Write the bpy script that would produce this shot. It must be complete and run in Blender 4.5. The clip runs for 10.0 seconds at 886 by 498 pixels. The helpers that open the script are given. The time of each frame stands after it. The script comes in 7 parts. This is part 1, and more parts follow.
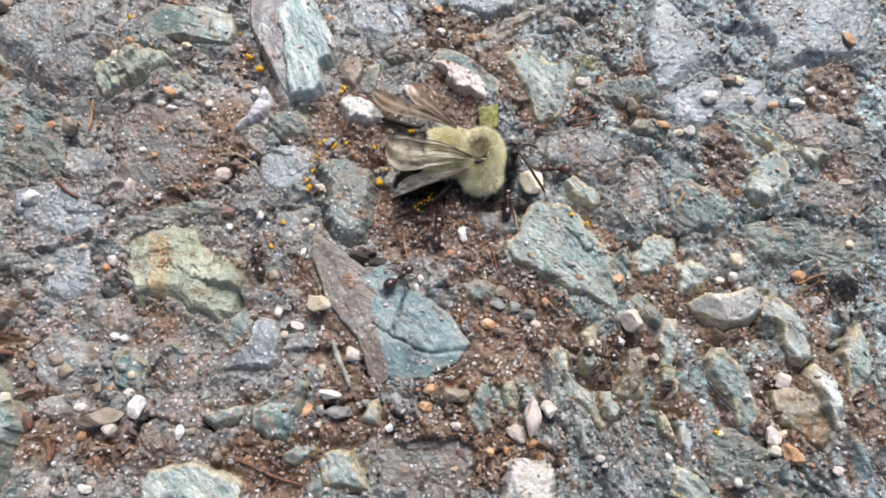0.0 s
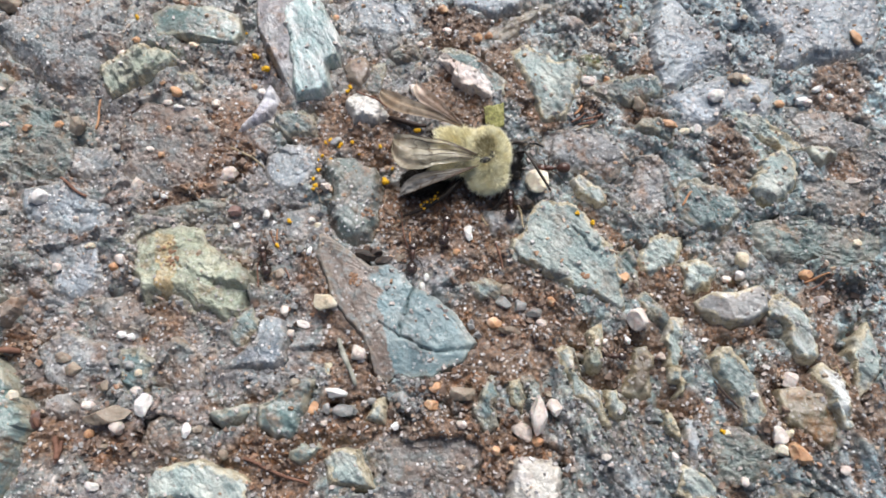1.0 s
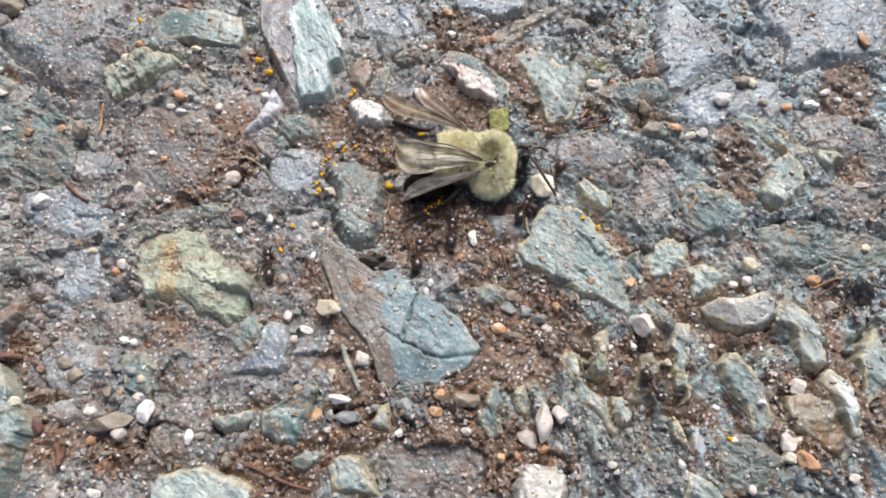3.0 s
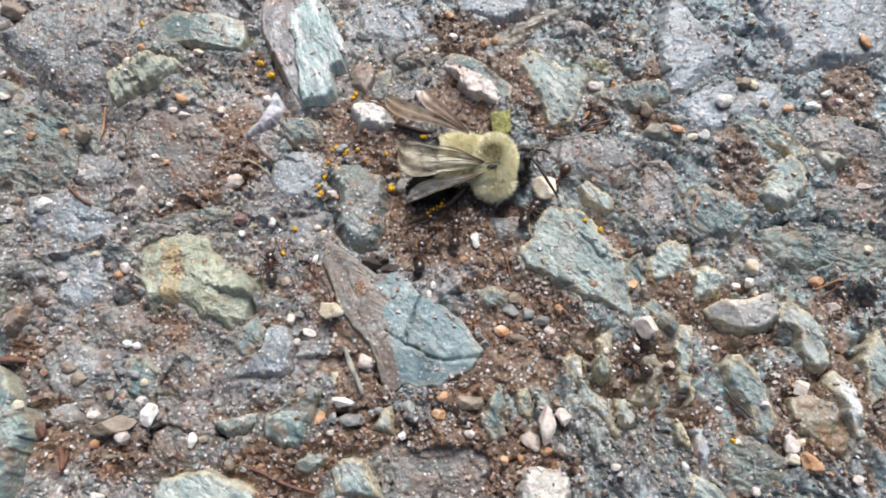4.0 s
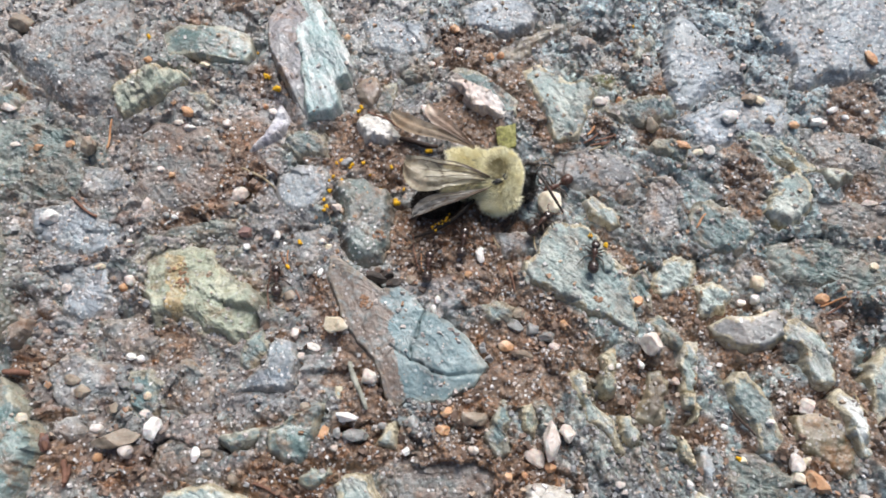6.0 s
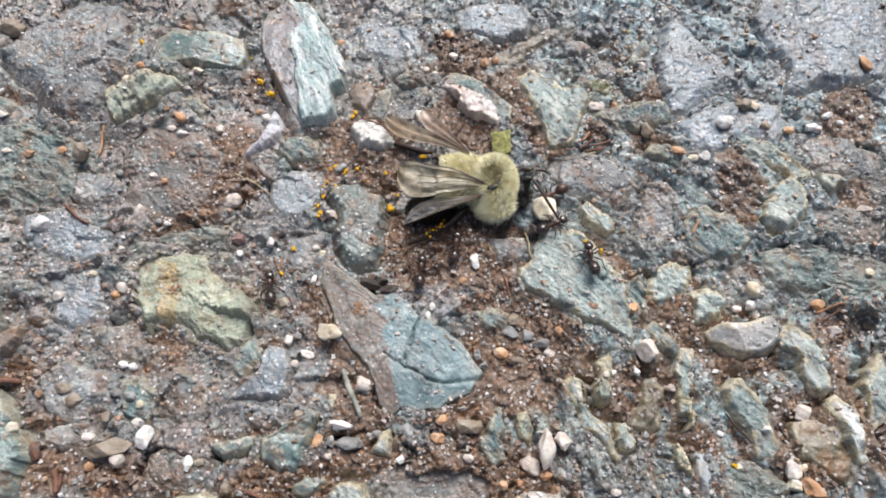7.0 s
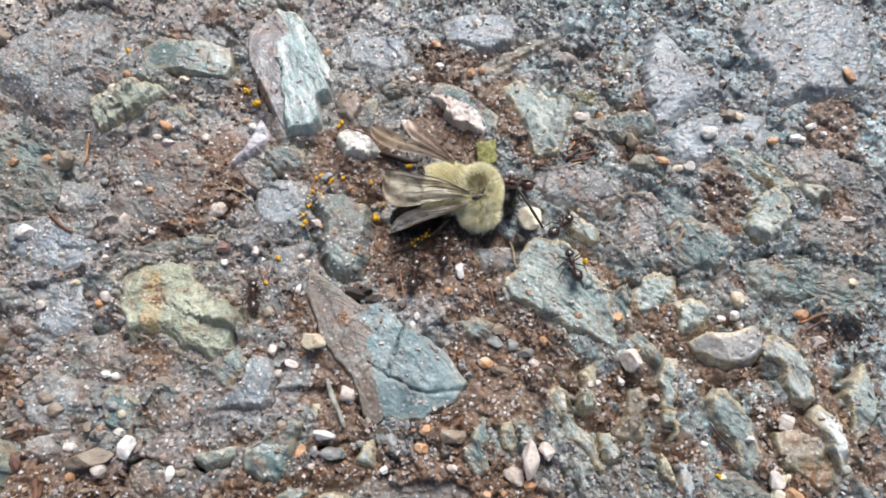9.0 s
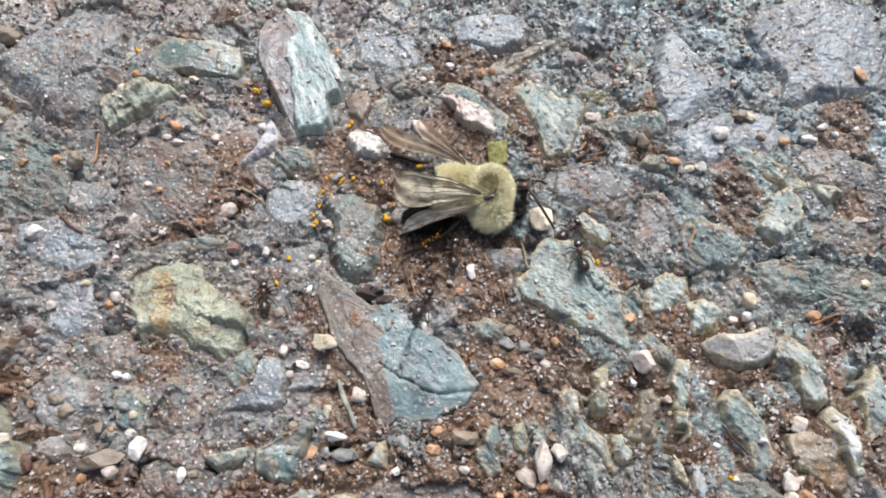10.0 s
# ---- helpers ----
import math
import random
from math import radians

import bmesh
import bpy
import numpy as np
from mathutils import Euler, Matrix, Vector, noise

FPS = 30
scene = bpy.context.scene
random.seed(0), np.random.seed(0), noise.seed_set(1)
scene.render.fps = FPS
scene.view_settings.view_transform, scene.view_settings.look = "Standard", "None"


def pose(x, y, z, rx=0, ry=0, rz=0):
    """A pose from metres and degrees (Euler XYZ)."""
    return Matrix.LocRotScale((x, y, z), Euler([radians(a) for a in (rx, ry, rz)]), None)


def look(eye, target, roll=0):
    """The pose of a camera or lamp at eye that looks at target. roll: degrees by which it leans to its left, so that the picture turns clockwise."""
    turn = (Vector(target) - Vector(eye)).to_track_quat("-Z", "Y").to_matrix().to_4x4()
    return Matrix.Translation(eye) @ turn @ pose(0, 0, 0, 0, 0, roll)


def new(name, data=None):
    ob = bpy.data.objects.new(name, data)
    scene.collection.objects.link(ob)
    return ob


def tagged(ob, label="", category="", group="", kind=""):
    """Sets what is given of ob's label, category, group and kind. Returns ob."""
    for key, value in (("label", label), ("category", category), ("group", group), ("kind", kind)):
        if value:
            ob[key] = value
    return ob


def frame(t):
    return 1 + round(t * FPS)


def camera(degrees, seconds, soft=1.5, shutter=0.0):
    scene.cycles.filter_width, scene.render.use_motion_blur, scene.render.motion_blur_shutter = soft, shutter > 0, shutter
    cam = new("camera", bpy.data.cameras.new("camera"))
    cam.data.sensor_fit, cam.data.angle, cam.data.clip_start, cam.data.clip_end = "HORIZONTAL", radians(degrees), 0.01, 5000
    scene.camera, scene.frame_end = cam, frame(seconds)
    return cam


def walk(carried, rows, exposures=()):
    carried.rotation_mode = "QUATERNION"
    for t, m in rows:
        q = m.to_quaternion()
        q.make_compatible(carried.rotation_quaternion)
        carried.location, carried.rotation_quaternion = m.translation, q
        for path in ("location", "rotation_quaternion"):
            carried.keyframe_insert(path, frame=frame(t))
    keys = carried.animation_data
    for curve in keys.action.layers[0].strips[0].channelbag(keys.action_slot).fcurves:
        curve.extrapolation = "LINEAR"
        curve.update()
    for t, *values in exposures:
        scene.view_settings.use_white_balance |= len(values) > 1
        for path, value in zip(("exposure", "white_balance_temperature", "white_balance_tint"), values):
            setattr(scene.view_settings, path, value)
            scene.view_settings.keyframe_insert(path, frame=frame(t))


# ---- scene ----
# A dead bumblebee on worn stony ground, with ants round it. Lengths below are in millimetres, times MM.
MM = 0.001
cam = camera(62.0, 10.0, soft=1.75)
PATH = [
    (0.0, -0.00000, -0.02321, 0.06375, 20.009, -0.002, -0.004),
    (0.5, -0.00005, -0.02331, 0.06342, 20.223, 0.060, 0.041),
    (1.0, -0.00002, -0.02347, 0.06369, 20.142, 0.411, 0.152),
    (1.5, -0.00013, -0.02311, 0.06311, 20.075, 0.425, 0.148),
    (2.0, -0.00001, -0.02296, 0.06317, 20.060, 0.532, 0.241),
    (2.5, -0.00007, -0.02295, 0.06330, 20.145, 0.613, 0.299),
    (4.0, -0.00027, -0.02281, 0.06345, 20.266, 0.761, 0.099),
    (4.5, -0.00063, -0.02244, 0.06356, 20.364, 0.943, 0.342),
    (5.0, -0.00080, -0.02220, 0.06362, 20.489, 0.869, 0.480),
    (5.5, -0.00060, -0.02231, 0.06370, 20.694, 0.837, 0.549),
    (7.0, -0.00041, -0.02179, 0.06341, 21.082, 0.518, 0.284),
    (7.5, -0.00004, -0.02183, 0.06347, 21.326, 0.323, 0.235),
    (8.0, -0.00015, -0.02154, 0.06323, 21.593, 0.269, 0.355),
    (8.5, 0.00007, -0.02160, 0.06335, 21.677, 0.123, 0.289),
    (9.0, 0.00041, -0.02172, 0.06342, 21.761, 0.050, 0.228),
    (9.5, -0.00013, -0.02169, 0.06317, 21.891, 0.019, 0.283),
    (10.0, -0.00054, -0.02154, 0.06329, 21.704, 0.079, 0.288)
]
EXPOSURE = 0.06
walk(cam, [(t, pose(x, y, z, rx, ry, rz)) for t, x, y, z, rx, ry, rz in PATH], [(0.0, EXPOSURE), (10.0, EXPOSURE)])

# ---- light: a bright overcast sky, the sun spread wide behind the cloud ----
SUN_TURN, SUN_HEIGHT = radians(16), radians(53)
world = bpy.data.worlds.new("sky")
scene.world = world
world.use_nodes = True
sky = world.node_tree.nodes.new("ShaderNodeTexSky")
sky.sky_type, sky.sun_disc = "NISHITA", False
sky.sun_elevation, sky.sun_rotation = SUN_HEIGHT, SUN_TURN
sky.air_density, sky.dust_density, sky.ozone_density = 1.0, 4.0, 1.0
back = world.node_tree.nodes["Background"]
back.inputs["Strength"].default_value = 0.086
world.node_tree.links.new(sky.outputs["Color"], back.inputs["Color"])
sun = new("sun", bpy.data.lights.new("sun", "SUN"))
sun.data.energy, sun.data.angle, sun.data.color = 4.2, radians(34), (0.985, 0.99, 1.0)
sun.matrix_world = look((math.sin(SUN_TURN) * 3, math.cos(SUN_TURN) * 3, 3 * math.tan(SUN_HEIGHT)), (0, 0, 0))


# ---- materials ----
class Nodes:
    """A small builder for node materials; coordinates come in millimetres."""

    def __init__(self, name):
        self.mat = bpy.data.materials.new(name)
        self.mat.use_nodes = True
        self.tree = self.mat.node_tree
        self.bsdf = self.tree.nodes["Principled BSDF"]
        geo = self.tree.nodes.new("ShaderNodeNewGeometry")
        scale = self.tree.nodes.new("ShaderNodeVectorMath")
        scale.operation = "SCALE"
        scale.inputs["Scale"].default_value = 1000.0
        self.link(geo.outputs["Position"], scale.inputs[0])
        self.mm, self.geo = scale.outputs[0], geo

    def link(self, a, b):
        self.tree.links.new(a, b)

    def noise(self, scale, detail=4.0, rough=0.6, stretch=None, turn=0.0, distort=0.0):
        n = self.tree.nodes.new("ShaderNodeTexNoise")
        n.inputs["Scale"].default_value, n.inputs["Detail"].default_value = scale, detail
        n.inputs["Roughness"].default_value, n.inputs["Distortion"].default_value = rough, distort
        vec = self.mm
        if stretch:
            m = self.tree.nodes.new("ShaderNodeMapping")
            m.vector_type = "TEXTURE"
            m.inputs["Scale"].default_value, m.inputs["Rotation"].default_value = tuple(1 / c for c in stretch), (0, 0, turn)
            self.link(vec, m.inputs["Vector"])
            vec = m.outputs[0]
        self.link(vec, n.inputs["Vector"])
        return n.outputs["Fac"]

    def cells(self, scale, feature="F1", out="Distance", rand=1.0):
        n = self.tree.nodes.new("ShaderNodeTexVoronoi")
        n.feature = feature
        n.inputs["Scale"].default_value, n.inputs["Randomness"].default_value = scale, rand
        self.link(self.mm, n.inputs["Vector"])
        return n.outputs[out]

    def ramp(self, fac, *stops):
        n = self.tree.nodes.new("ShaderNodeValToRGB")
        el = n.color_ramp.elements
        while len(el) < len(stops):
            el.new(0.5)
        for e, (p, c) in zip(el, stops):
            e.position = p
            e.color = (*c, 1) if isinstance(c, tuple) else (c, c, c, 1)
        self.link(fac, n.inputs["Fac"])
        return n.outputs["Color"]

    def mix(self, fac, a, b, mode="MIX"):
        n = self.tree.nodes.new("ShaderNodeMix")
        n.data_type, n.blend_type = "RGBA", mode
        for slot, v in ((0, fac), (6, a), (7, b)):
            if isinstance(v, (int, float)):
                n.inputs[slot].default_value = v
            elif isinstance(v, tuple):
                n.inputs[slot].default_value = (*v, 1)
            else:
                self.link(v, n.inputs[slot])
        return n.outputs[2]

    def math(self, op, a, b=0.0, clamp=False):
        n = self.tree.nodes.new("ShaderNodeMath")
        n.operation, n.use_clamp = op, clamp
        for slot, v in ((0, a), (1, b)):
            if isinstance(v, (int, float)):
                n.inputs[slot].default_value = v
            else:
                self.link(v, n.inputs[slot])
        return n.outputs[0]

    def richer(self, color, amount):
        n = self.tree.nodes.new("ShaderNodeHueSaturation")
        n.inputs["Saturation"].default_value = amount
        self.link(color, n.inputs["Color"])
        return n.outputs[0]

    def attr(self, name):
        n = self.tree.nodes.new("ShaderNodeAttribute")
        n.attribute_name = name
        return n.outputs["Fac"]

    def rand(self):
        return self.tree.nodes.new("ShaderNodeObjectInfo").outputs["Random"]

    def sparkle(self, col, relief, amount):
        """Tiny pale mineral grains and painted glints, stuck all over in loose drifts."""
        drift = self.ramp(self.noise(0.45, 4, 0.65), (0.40, 0.35 * amount), (0.56, 1.2 * amount))
        for scale, size, few in ((2.1, 0.34, 0.58), (1.3, 0.22, 0.64)):
            grain = self.ramp(self.cells(scale), (size * 0.7, 1.0), (size, 0.0))
            which = self.cells(scale, "F1", "Color")
            picked = self.math("MULTIPLY", self.math("MULTIPLY", grain, drift), self.ramp(which, (few - 0.06, 0.0), (few, 1.0)))
            col = self.mix(picked, col, self.ramp(which, (few, (0.62, 0.55, 0.50)), (few + 0.12, (0.78, 0.77, 0.78)), (1.0, (0.88, 0.88, 0.88))))
            relief = self.math("ADD", relief, self.math("MULTIPLY", picked, 0.35))
        return col, relief

    def bump(self, height, strength, mm):
        n = self.tree.nodes.new("ShaderNodeBump")
        n.inputs["Strength"].default_value, n.inputs["Distance"].default_value = strength, mm * MM
        self.link(height, n.inputs["Height"])
        self.link(n.outputs[0], self.bsdf.inputs["Normal"])

    def put(self, color=None, rough=0.6, spec=0.5, **more):
        for key, v in (("Base Color", color), ("Roughness", rough), ("Specular IOR Level", spec), *more.items()):
            if v is None:
                continue
            slot = self.bsdf.inputs[key]
            if isinstance(v, (int, float)):
                slot.default_value = v
            elif isinstance(v, tuple):
                slot.default_value = (*v, 1)
            else:
                self.link(v, slot)
        return self.mat


DUST, EARTH = (0.21, 0.165, 0.14), (0.19, 0.098, 0.052)


def rock(name, dark, mid, pale, grain=2.2, streak=0.0, turn=0.0, dust=0.45, speck=0.5, rough=0.40, spec=0.8, bump=0.65, tint=(0.13, 0.19, 0.19), gritty=0.35, cover_most=0.85, rusty=0.45, rind=0.15, film=None):
    """Broken stone: two scales of colour, streaks along its layers, mineral specks, dust and rust in patches, a damp sheen."""
    n = Nodes(name)
    broad = n.noise(0.20, 6, 0.60, (1, 1 + 4 * streak, 1), turn, 0.8)
    fine = n.noise(grain, 6, 0.68, (1, 1 + 2.5 * streak, 1), turn)
    both = n.math("ADD", n.math("MULTIPLY", broad, 0.74), n.math("MULTIPLY", fine, 0.26))
    col = n.ramp(both, (0.41, dark), (0.50, mid), (0.59, pale))
    col = n.mix(1.0, col, n.ramp(n.rand(), (0.0, 0.82), (1.0, 1.15)), "MULTIPLY")
    col = n.mix(n.ramp(n.noise(0.26, 5, 0.6, None, 0, 0.5), (0.45, 0.0), (0.58, 0.7)), col, tint)
    col = n.mix(n.ramp(n.noise(0.33, 7, 0.72), (0.48, 0.0), (0.60, dust)), col, DUST)
    rust = n.ramp(n.noise(0.42, 6, 0.72, (1.3, 0.9, 1), 0.7), (0.50, 0.0), (0.62, rusty + 0.1))
    col = n.mix(rust, col, n.ramp(n.noise(1.1, 5, 0.7), (0.40, (0.12, 0.065, 0.042)), (0.60, (0.27, 0.155, 0.09))))
    if film:
        col = n.mix(n.math("MULTIPLY", n.attr("film"), n.ramp(n.noise(1.2, 5, 0.65), (0.34, 0.6), (0.5, 0.95))), col, n.ramp(n.noise(0.8, 6, 0.7), (0.38, tuple(0.7 * c for c in film)), (0.6, tuple(1.3 * c for c in film))))
    pits = n.ramp(n.noise(2.6, 4, 0.65), (0.34, 0.2), (0.42, 0.0))
    col = n.mix(pits, col, tuple(0.4 * c for c in dark))
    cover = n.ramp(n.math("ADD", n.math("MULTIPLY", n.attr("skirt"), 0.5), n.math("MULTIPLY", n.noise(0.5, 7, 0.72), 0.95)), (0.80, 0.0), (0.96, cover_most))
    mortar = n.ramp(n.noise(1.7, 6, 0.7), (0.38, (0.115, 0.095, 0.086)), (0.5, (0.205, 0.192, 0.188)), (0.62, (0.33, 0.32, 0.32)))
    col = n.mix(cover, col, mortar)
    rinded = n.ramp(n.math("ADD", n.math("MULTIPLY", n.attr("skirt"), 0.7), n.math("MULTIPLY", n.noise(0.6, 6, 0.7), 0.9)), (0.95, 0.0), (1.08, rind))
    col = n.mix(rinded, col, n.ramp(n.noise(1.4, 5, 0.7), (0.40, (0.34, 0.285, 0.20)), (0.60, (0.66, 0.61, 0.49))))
    speckle = n.math("MULTIPLY", n.ramp(n.cells(1.5), (0.16, 1.0), (0.25, 0.0)), n.ramp(n.noise(0.6, 3), (0.48, 0.0), (0.58, 0.7 * speck)))
    col = n.mix(speckle, col, (0.52, 0.48, 0.46))
    dots = n.math("MULTIPLY", n.ramp(n.cells(2.1), (0.24, 0.8), (0.36, 0.0)), n.ramp(n.noise(0.8, 4), (0.46, 0.03), (0.58, 0.2 + 0.5 * speck)))
    col = n.mix(dots, col, n.ramp(n.cells(2.1, "F1", "Color"), (0.0, (0.16, 0.14, 0.13)), (0.45, (0.22, 0.19, 0.175)), (0.6, (0.38, 0.34, 0.32)), (1.0, (0.60, 0.58, 0.57))))
    worn = n.ramp(n.noise(0.42, 8, 0.70, (1, 1 + 2 * streak, 1), turn, 0.9), (0.52, 0.0), (0.64, 0.5))
    col = n.mix(worn, col, tuple(min(0.8, 1.1 * c + 0.01) for c in pale))
    relief = n.math("ADD", n.math("MULTIPLY", n.noise(0.55, 6, 0.64, (1, 1 + 3 * streak, 1), turn), 0.3 + 0.7 * min(1.0, 2 * streak)), n.math("MULTIPLY", n.noise(2.6, 4, 0.68), 0.5))
    grains = n.ramp(n.noise(0.35, 5, 0.65), (0.42, 0.15 * gritty), (0.56, 0.8 * gritty))
    grit_tint = n.ramp(n.cells(1.9, "F1", "Color"), (0.0, (0.45, 0.42, 0.40)), (0.3, (0.85, 0.80, 0.78)), (0.5, (1.0, 1.06, 1.06)), (0.7, (1.25, 1.05, 0.92)), (0.85, (1.5, 1.45, 1.42)), (1.0, (2.2, 2.1, 2.05)))
    col = n.mix(grains, col, n.mix(1.0, col, grit_tint, "MULTIPLY"))
    relief = n.math("ADD", relief, n.math("MULTIPLY", grains, n.math("SUBTRACT", 0.7, n.cells(1.9))))
    col, relief = n.sparkle(col, relief, 0.04 + 0.8 * gritty)
    n.bump(relief, 1.0, 0.65 * bump)
    gloss = n.ramp(n.math("ADD", n.math("MULTIPLY", n.noise(0.8, 5, 0.65), 0.5), n.math("MULTIPLY", n.noise(2.6, 3, 0.6), 0.5)), (0.42, rough + 0.18), (0.58, rough - 0.22))
    damp = n.ramp(n.noise(0.25, 4, 0.6), (0.44, 0.0), (0.60, 0.3))
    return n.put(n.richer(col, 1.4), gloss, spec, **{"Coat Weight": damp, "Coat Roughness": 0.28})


slate = rock("blue_grey_slate", (0.085, 0.105, 0.108), (0.165, 0.208, 0.207), (0.30, 0.355, 0.345), streak=0.45, turn=-0.85, speck=0.3, dust=0.4, rind=0.45, tint=(0.14, 0.205, 0.21), cover_most=0.6)
slate_blue = rock("smooth_blue_slate", (0.10, 0.135, 0.145), (0.165, 0.215, 0.225), (0.25, 0.30, 0.305), streak=0.2, turn=-0.9, speck=0.15, dust=0.1, bump=0.3, tint=(0.16, 0.23, 0.245), gritty=0.25, cover_most=0.15, rough=0.5, spec=0.8, rusty=0.1, film=(0.17, 0.135, 0.115))
slate_smooth = rock("teal_slate", (0.10, 0.135, 0.132), (0.195, 0.25, 0.242), (0.31, 0.36, 0.345), streak=0.3, turn=-0.5, speck=0.25, dust=0.3, bump=0.3, tint=(0.15, 0.215, 0.205), gritty=0.25, cover_most=0.45, rind=0.4)
lavender_smooth = rock("smooth_lavender_stone", (0.13, 0.125, 0.13), (0.21, 0.205, 0.215), (0.31, 0.30, 0.31), speck=0.2, dust=0.3, bump=0.25, tint=(0.20, 0.22, 0.23), gritty=0.2, cover_most=0.3)
quartz_lilac = rock("lilac_quartz", (0.34, 0.32, 0.36), (0.52, 0.50, 0.545), (0.74, 0.72, 0.74), grain=1.6, speck=0.1, dust=0.15, rough=0.38, cover_most=0.1, gritty=0.1, tint=(0.50, 0.50, 0.55), rusty=0.2)
quartz_vein = rock("pink_white_quartz", (0.52, 0.44, 0.41), (0.78, 0.73, 0.70), (0.88, 0.87, 0.86), grain=2.4, speck=0.3, dust=0.1, rough=0.38, cover_most=0.12, gritty=0.4, tint=(0.74, 0.65, 0.61), rusty=0.15)
slate_olive = rock("olive_grey_stone", (0.075, 0.085, 0.08), (0.135, 0.15, 0.142), (0.23, 0.245, 0.24), speck=0.45, dust=0.3, bump=0.45, tint=(0.12, 0.16, 0.15), gritty=0.6, cover_most=0.3, rusty=0.5)
tan_mud = rock("tan_layered_stone", (0.14, 0.125, 0.10), (0.23, 0.21, 0.175), (0.33, 0.31, 0.27), streak=0.6, turn=0.45, speck=0.3, dust=0.3, bump=0.5, tint=(0.21, 0.215, 0.19), gritty=0.4)
smooth_grey = rock("smooth_grey_stone", (0.15, 0.155, 0.155), (0.22, 0.225, 0.225), (0.32, 0.32, 0.315), speck=0.1, dust=0.25, bump=0.2, tint=(0.21, 0.215, 0.21), gritty=0.15, cover_most=0.1, rusty=0.15, rind=0.8)
olive_brown = rock("olive_brown_stone", (0.06, 0.055, 0.04), (0.11, 0.10, 0.075), (0.18, 0.165, 0.125), speck=0.2, dust=0.3, bump=0.35, tint=(0.10, 0.10, 0.075), gritty=0.3, cover_most=0.12, rusty=0.5, rind=0.3)
slate_tan = rock("cream_green_slate", (0.17, 0.18, 0.15), (0.31, 0.33, 0.28), (0.52, 0.52, 0.44), streak=0.6, turn=-1.25, speck=0.2, dust=0.3, tint=(0.24, 0.29, 0.26), gritty=0.3, cover_most=0.25, rusty=0.35, rind=0.85)
slate_vein = rock("white_streaked_slate", (0.20, 0.25, 0.25), (0.50, 0.555, 0.55), (0.86, 0.87, 0.85), streak=0.8, turn=-1.2, speck=0.1, dust=0.05, rusty=0.05, rind=0.2, tint=(0.30, 0.40, 0.40), gritty=0.1, cover_most=0.1, bump=0.4)
slate_pale = rock("pale_blue_slate", (0.145, 0.18, 0.178), (0.32, 0.37, 0.358), (0.58, 0.61, 0.57), streak=0.4, turn=-0.8, speck=0.2, dust=0.25, rusty=0.2, rind=0.85, tint=(0.27, 0.33, 0.32), gritty=0.2, cover_most=0.5)
slate_white = rock("white_green_slate", (0.22, 0.255, 0.245), (0.48, 0.52, 0.50), (0.76, 0.775, 0.755), streak=0.55, turn=-1.15, speck=0.15, dust=0.15, rusty=0.2, rind=0.85, tint=(0.40, 0.46, 0.43), gritty=0.12, cover_most=0.2)
slate_brown = rock("brown_stone", (0.105, 0.087, 0.08), (0.172, 0.152, 0.14), (0.275, 0.255, 0.24), grain=2.8, speck=0.65, dust=0.5, tint=(0.165, 0.20, 0.205), gritty=0.9, rusty=0.3)
moss_stone = rock("green_grey_stone", (0.095, 0.112, 0.106), (0.175, 0.205, 0.195), (0.32, 0.345, 0.32), streak=0.35, turn=0.3, speck=0.35, dust=0.45, tint=(0.14, 0.185, 0.18), gritty=0.55, cover_most=0.6)
slate_mix = rock("grey_green_gritty_stone", (0.15, 0.152, 0.155), (0.265, 0.27, 0.275), (0.43, 0.43, 0.42), grain=2.6, speck=0.5, dust=0.4, tint=(0.195, 0.222, 0.228), gritty=0.75, cover_most=0.5)
smooth_brown = rock("smooth_brown_stone", (0.13, 0.105, 0.092), (0.185, 0.153, 0.134), (0.26, 0.225, 0.205), speck=0.15, dust=0.35, bump=0.3, tint=(0.205, 0.175, 0.15), gritty=0.4, cover_most=0.3, rough=0.56, spec=0.7)
lavender = rock("lavender_stone", (0.158, 0.18, 0.198), (0.25, 0.28, 0.307), (0.375, 0.405, 0.435), grain=3.0, speck=0.75, dust=0.15, rusty=0.12, tint=(0.25, 0.275, 0.285), gritty=0.9, bump=0.4, cover_most=0.4)
quartz = rock("white_quartz", (0.40, 0.36, 0.34), (0.72, 0.69, 0.665), (0.87, 0.86, 0.84), grain=1.6, speck=0.1, dust=0.08, rough=0.38, cover_most=0.08, gritty=0.1, tint=(0.72, 0.70, 0.64), rusty=0.15)
dark_stone = rock("dark_stone", (0.05, 0.054, 0.052), (0.10, 0.108, 0.105), (0.19, 0.19, 0.175), speck=0.35, dust=0.5, tint=(0.085, 0.11, 0.115))
moss_green = rock("green_moss", (0.05, 0.065, 0.025), (0.11, 0.14, 0.05), (0.24, 0.27, 0.12), grain=3.0, speck=0.1, dust=0.2, bump=0.8, tint=(0.09, 0.13, 0.04), gritty=0.6)
tan_stone = rock("yellow_green_stone", (0.225, 0.235, 0.185), (0.36, 0.375, 0.30), (0.52, 0.53, 0.44), grain=1.8, streak=0.2, speck=0.15, dust=0.2, tint=(0.30, 0.335, 0.275), rusty=0.35, cover_most=0.35, film=(0.37, 0.30, 0.20))


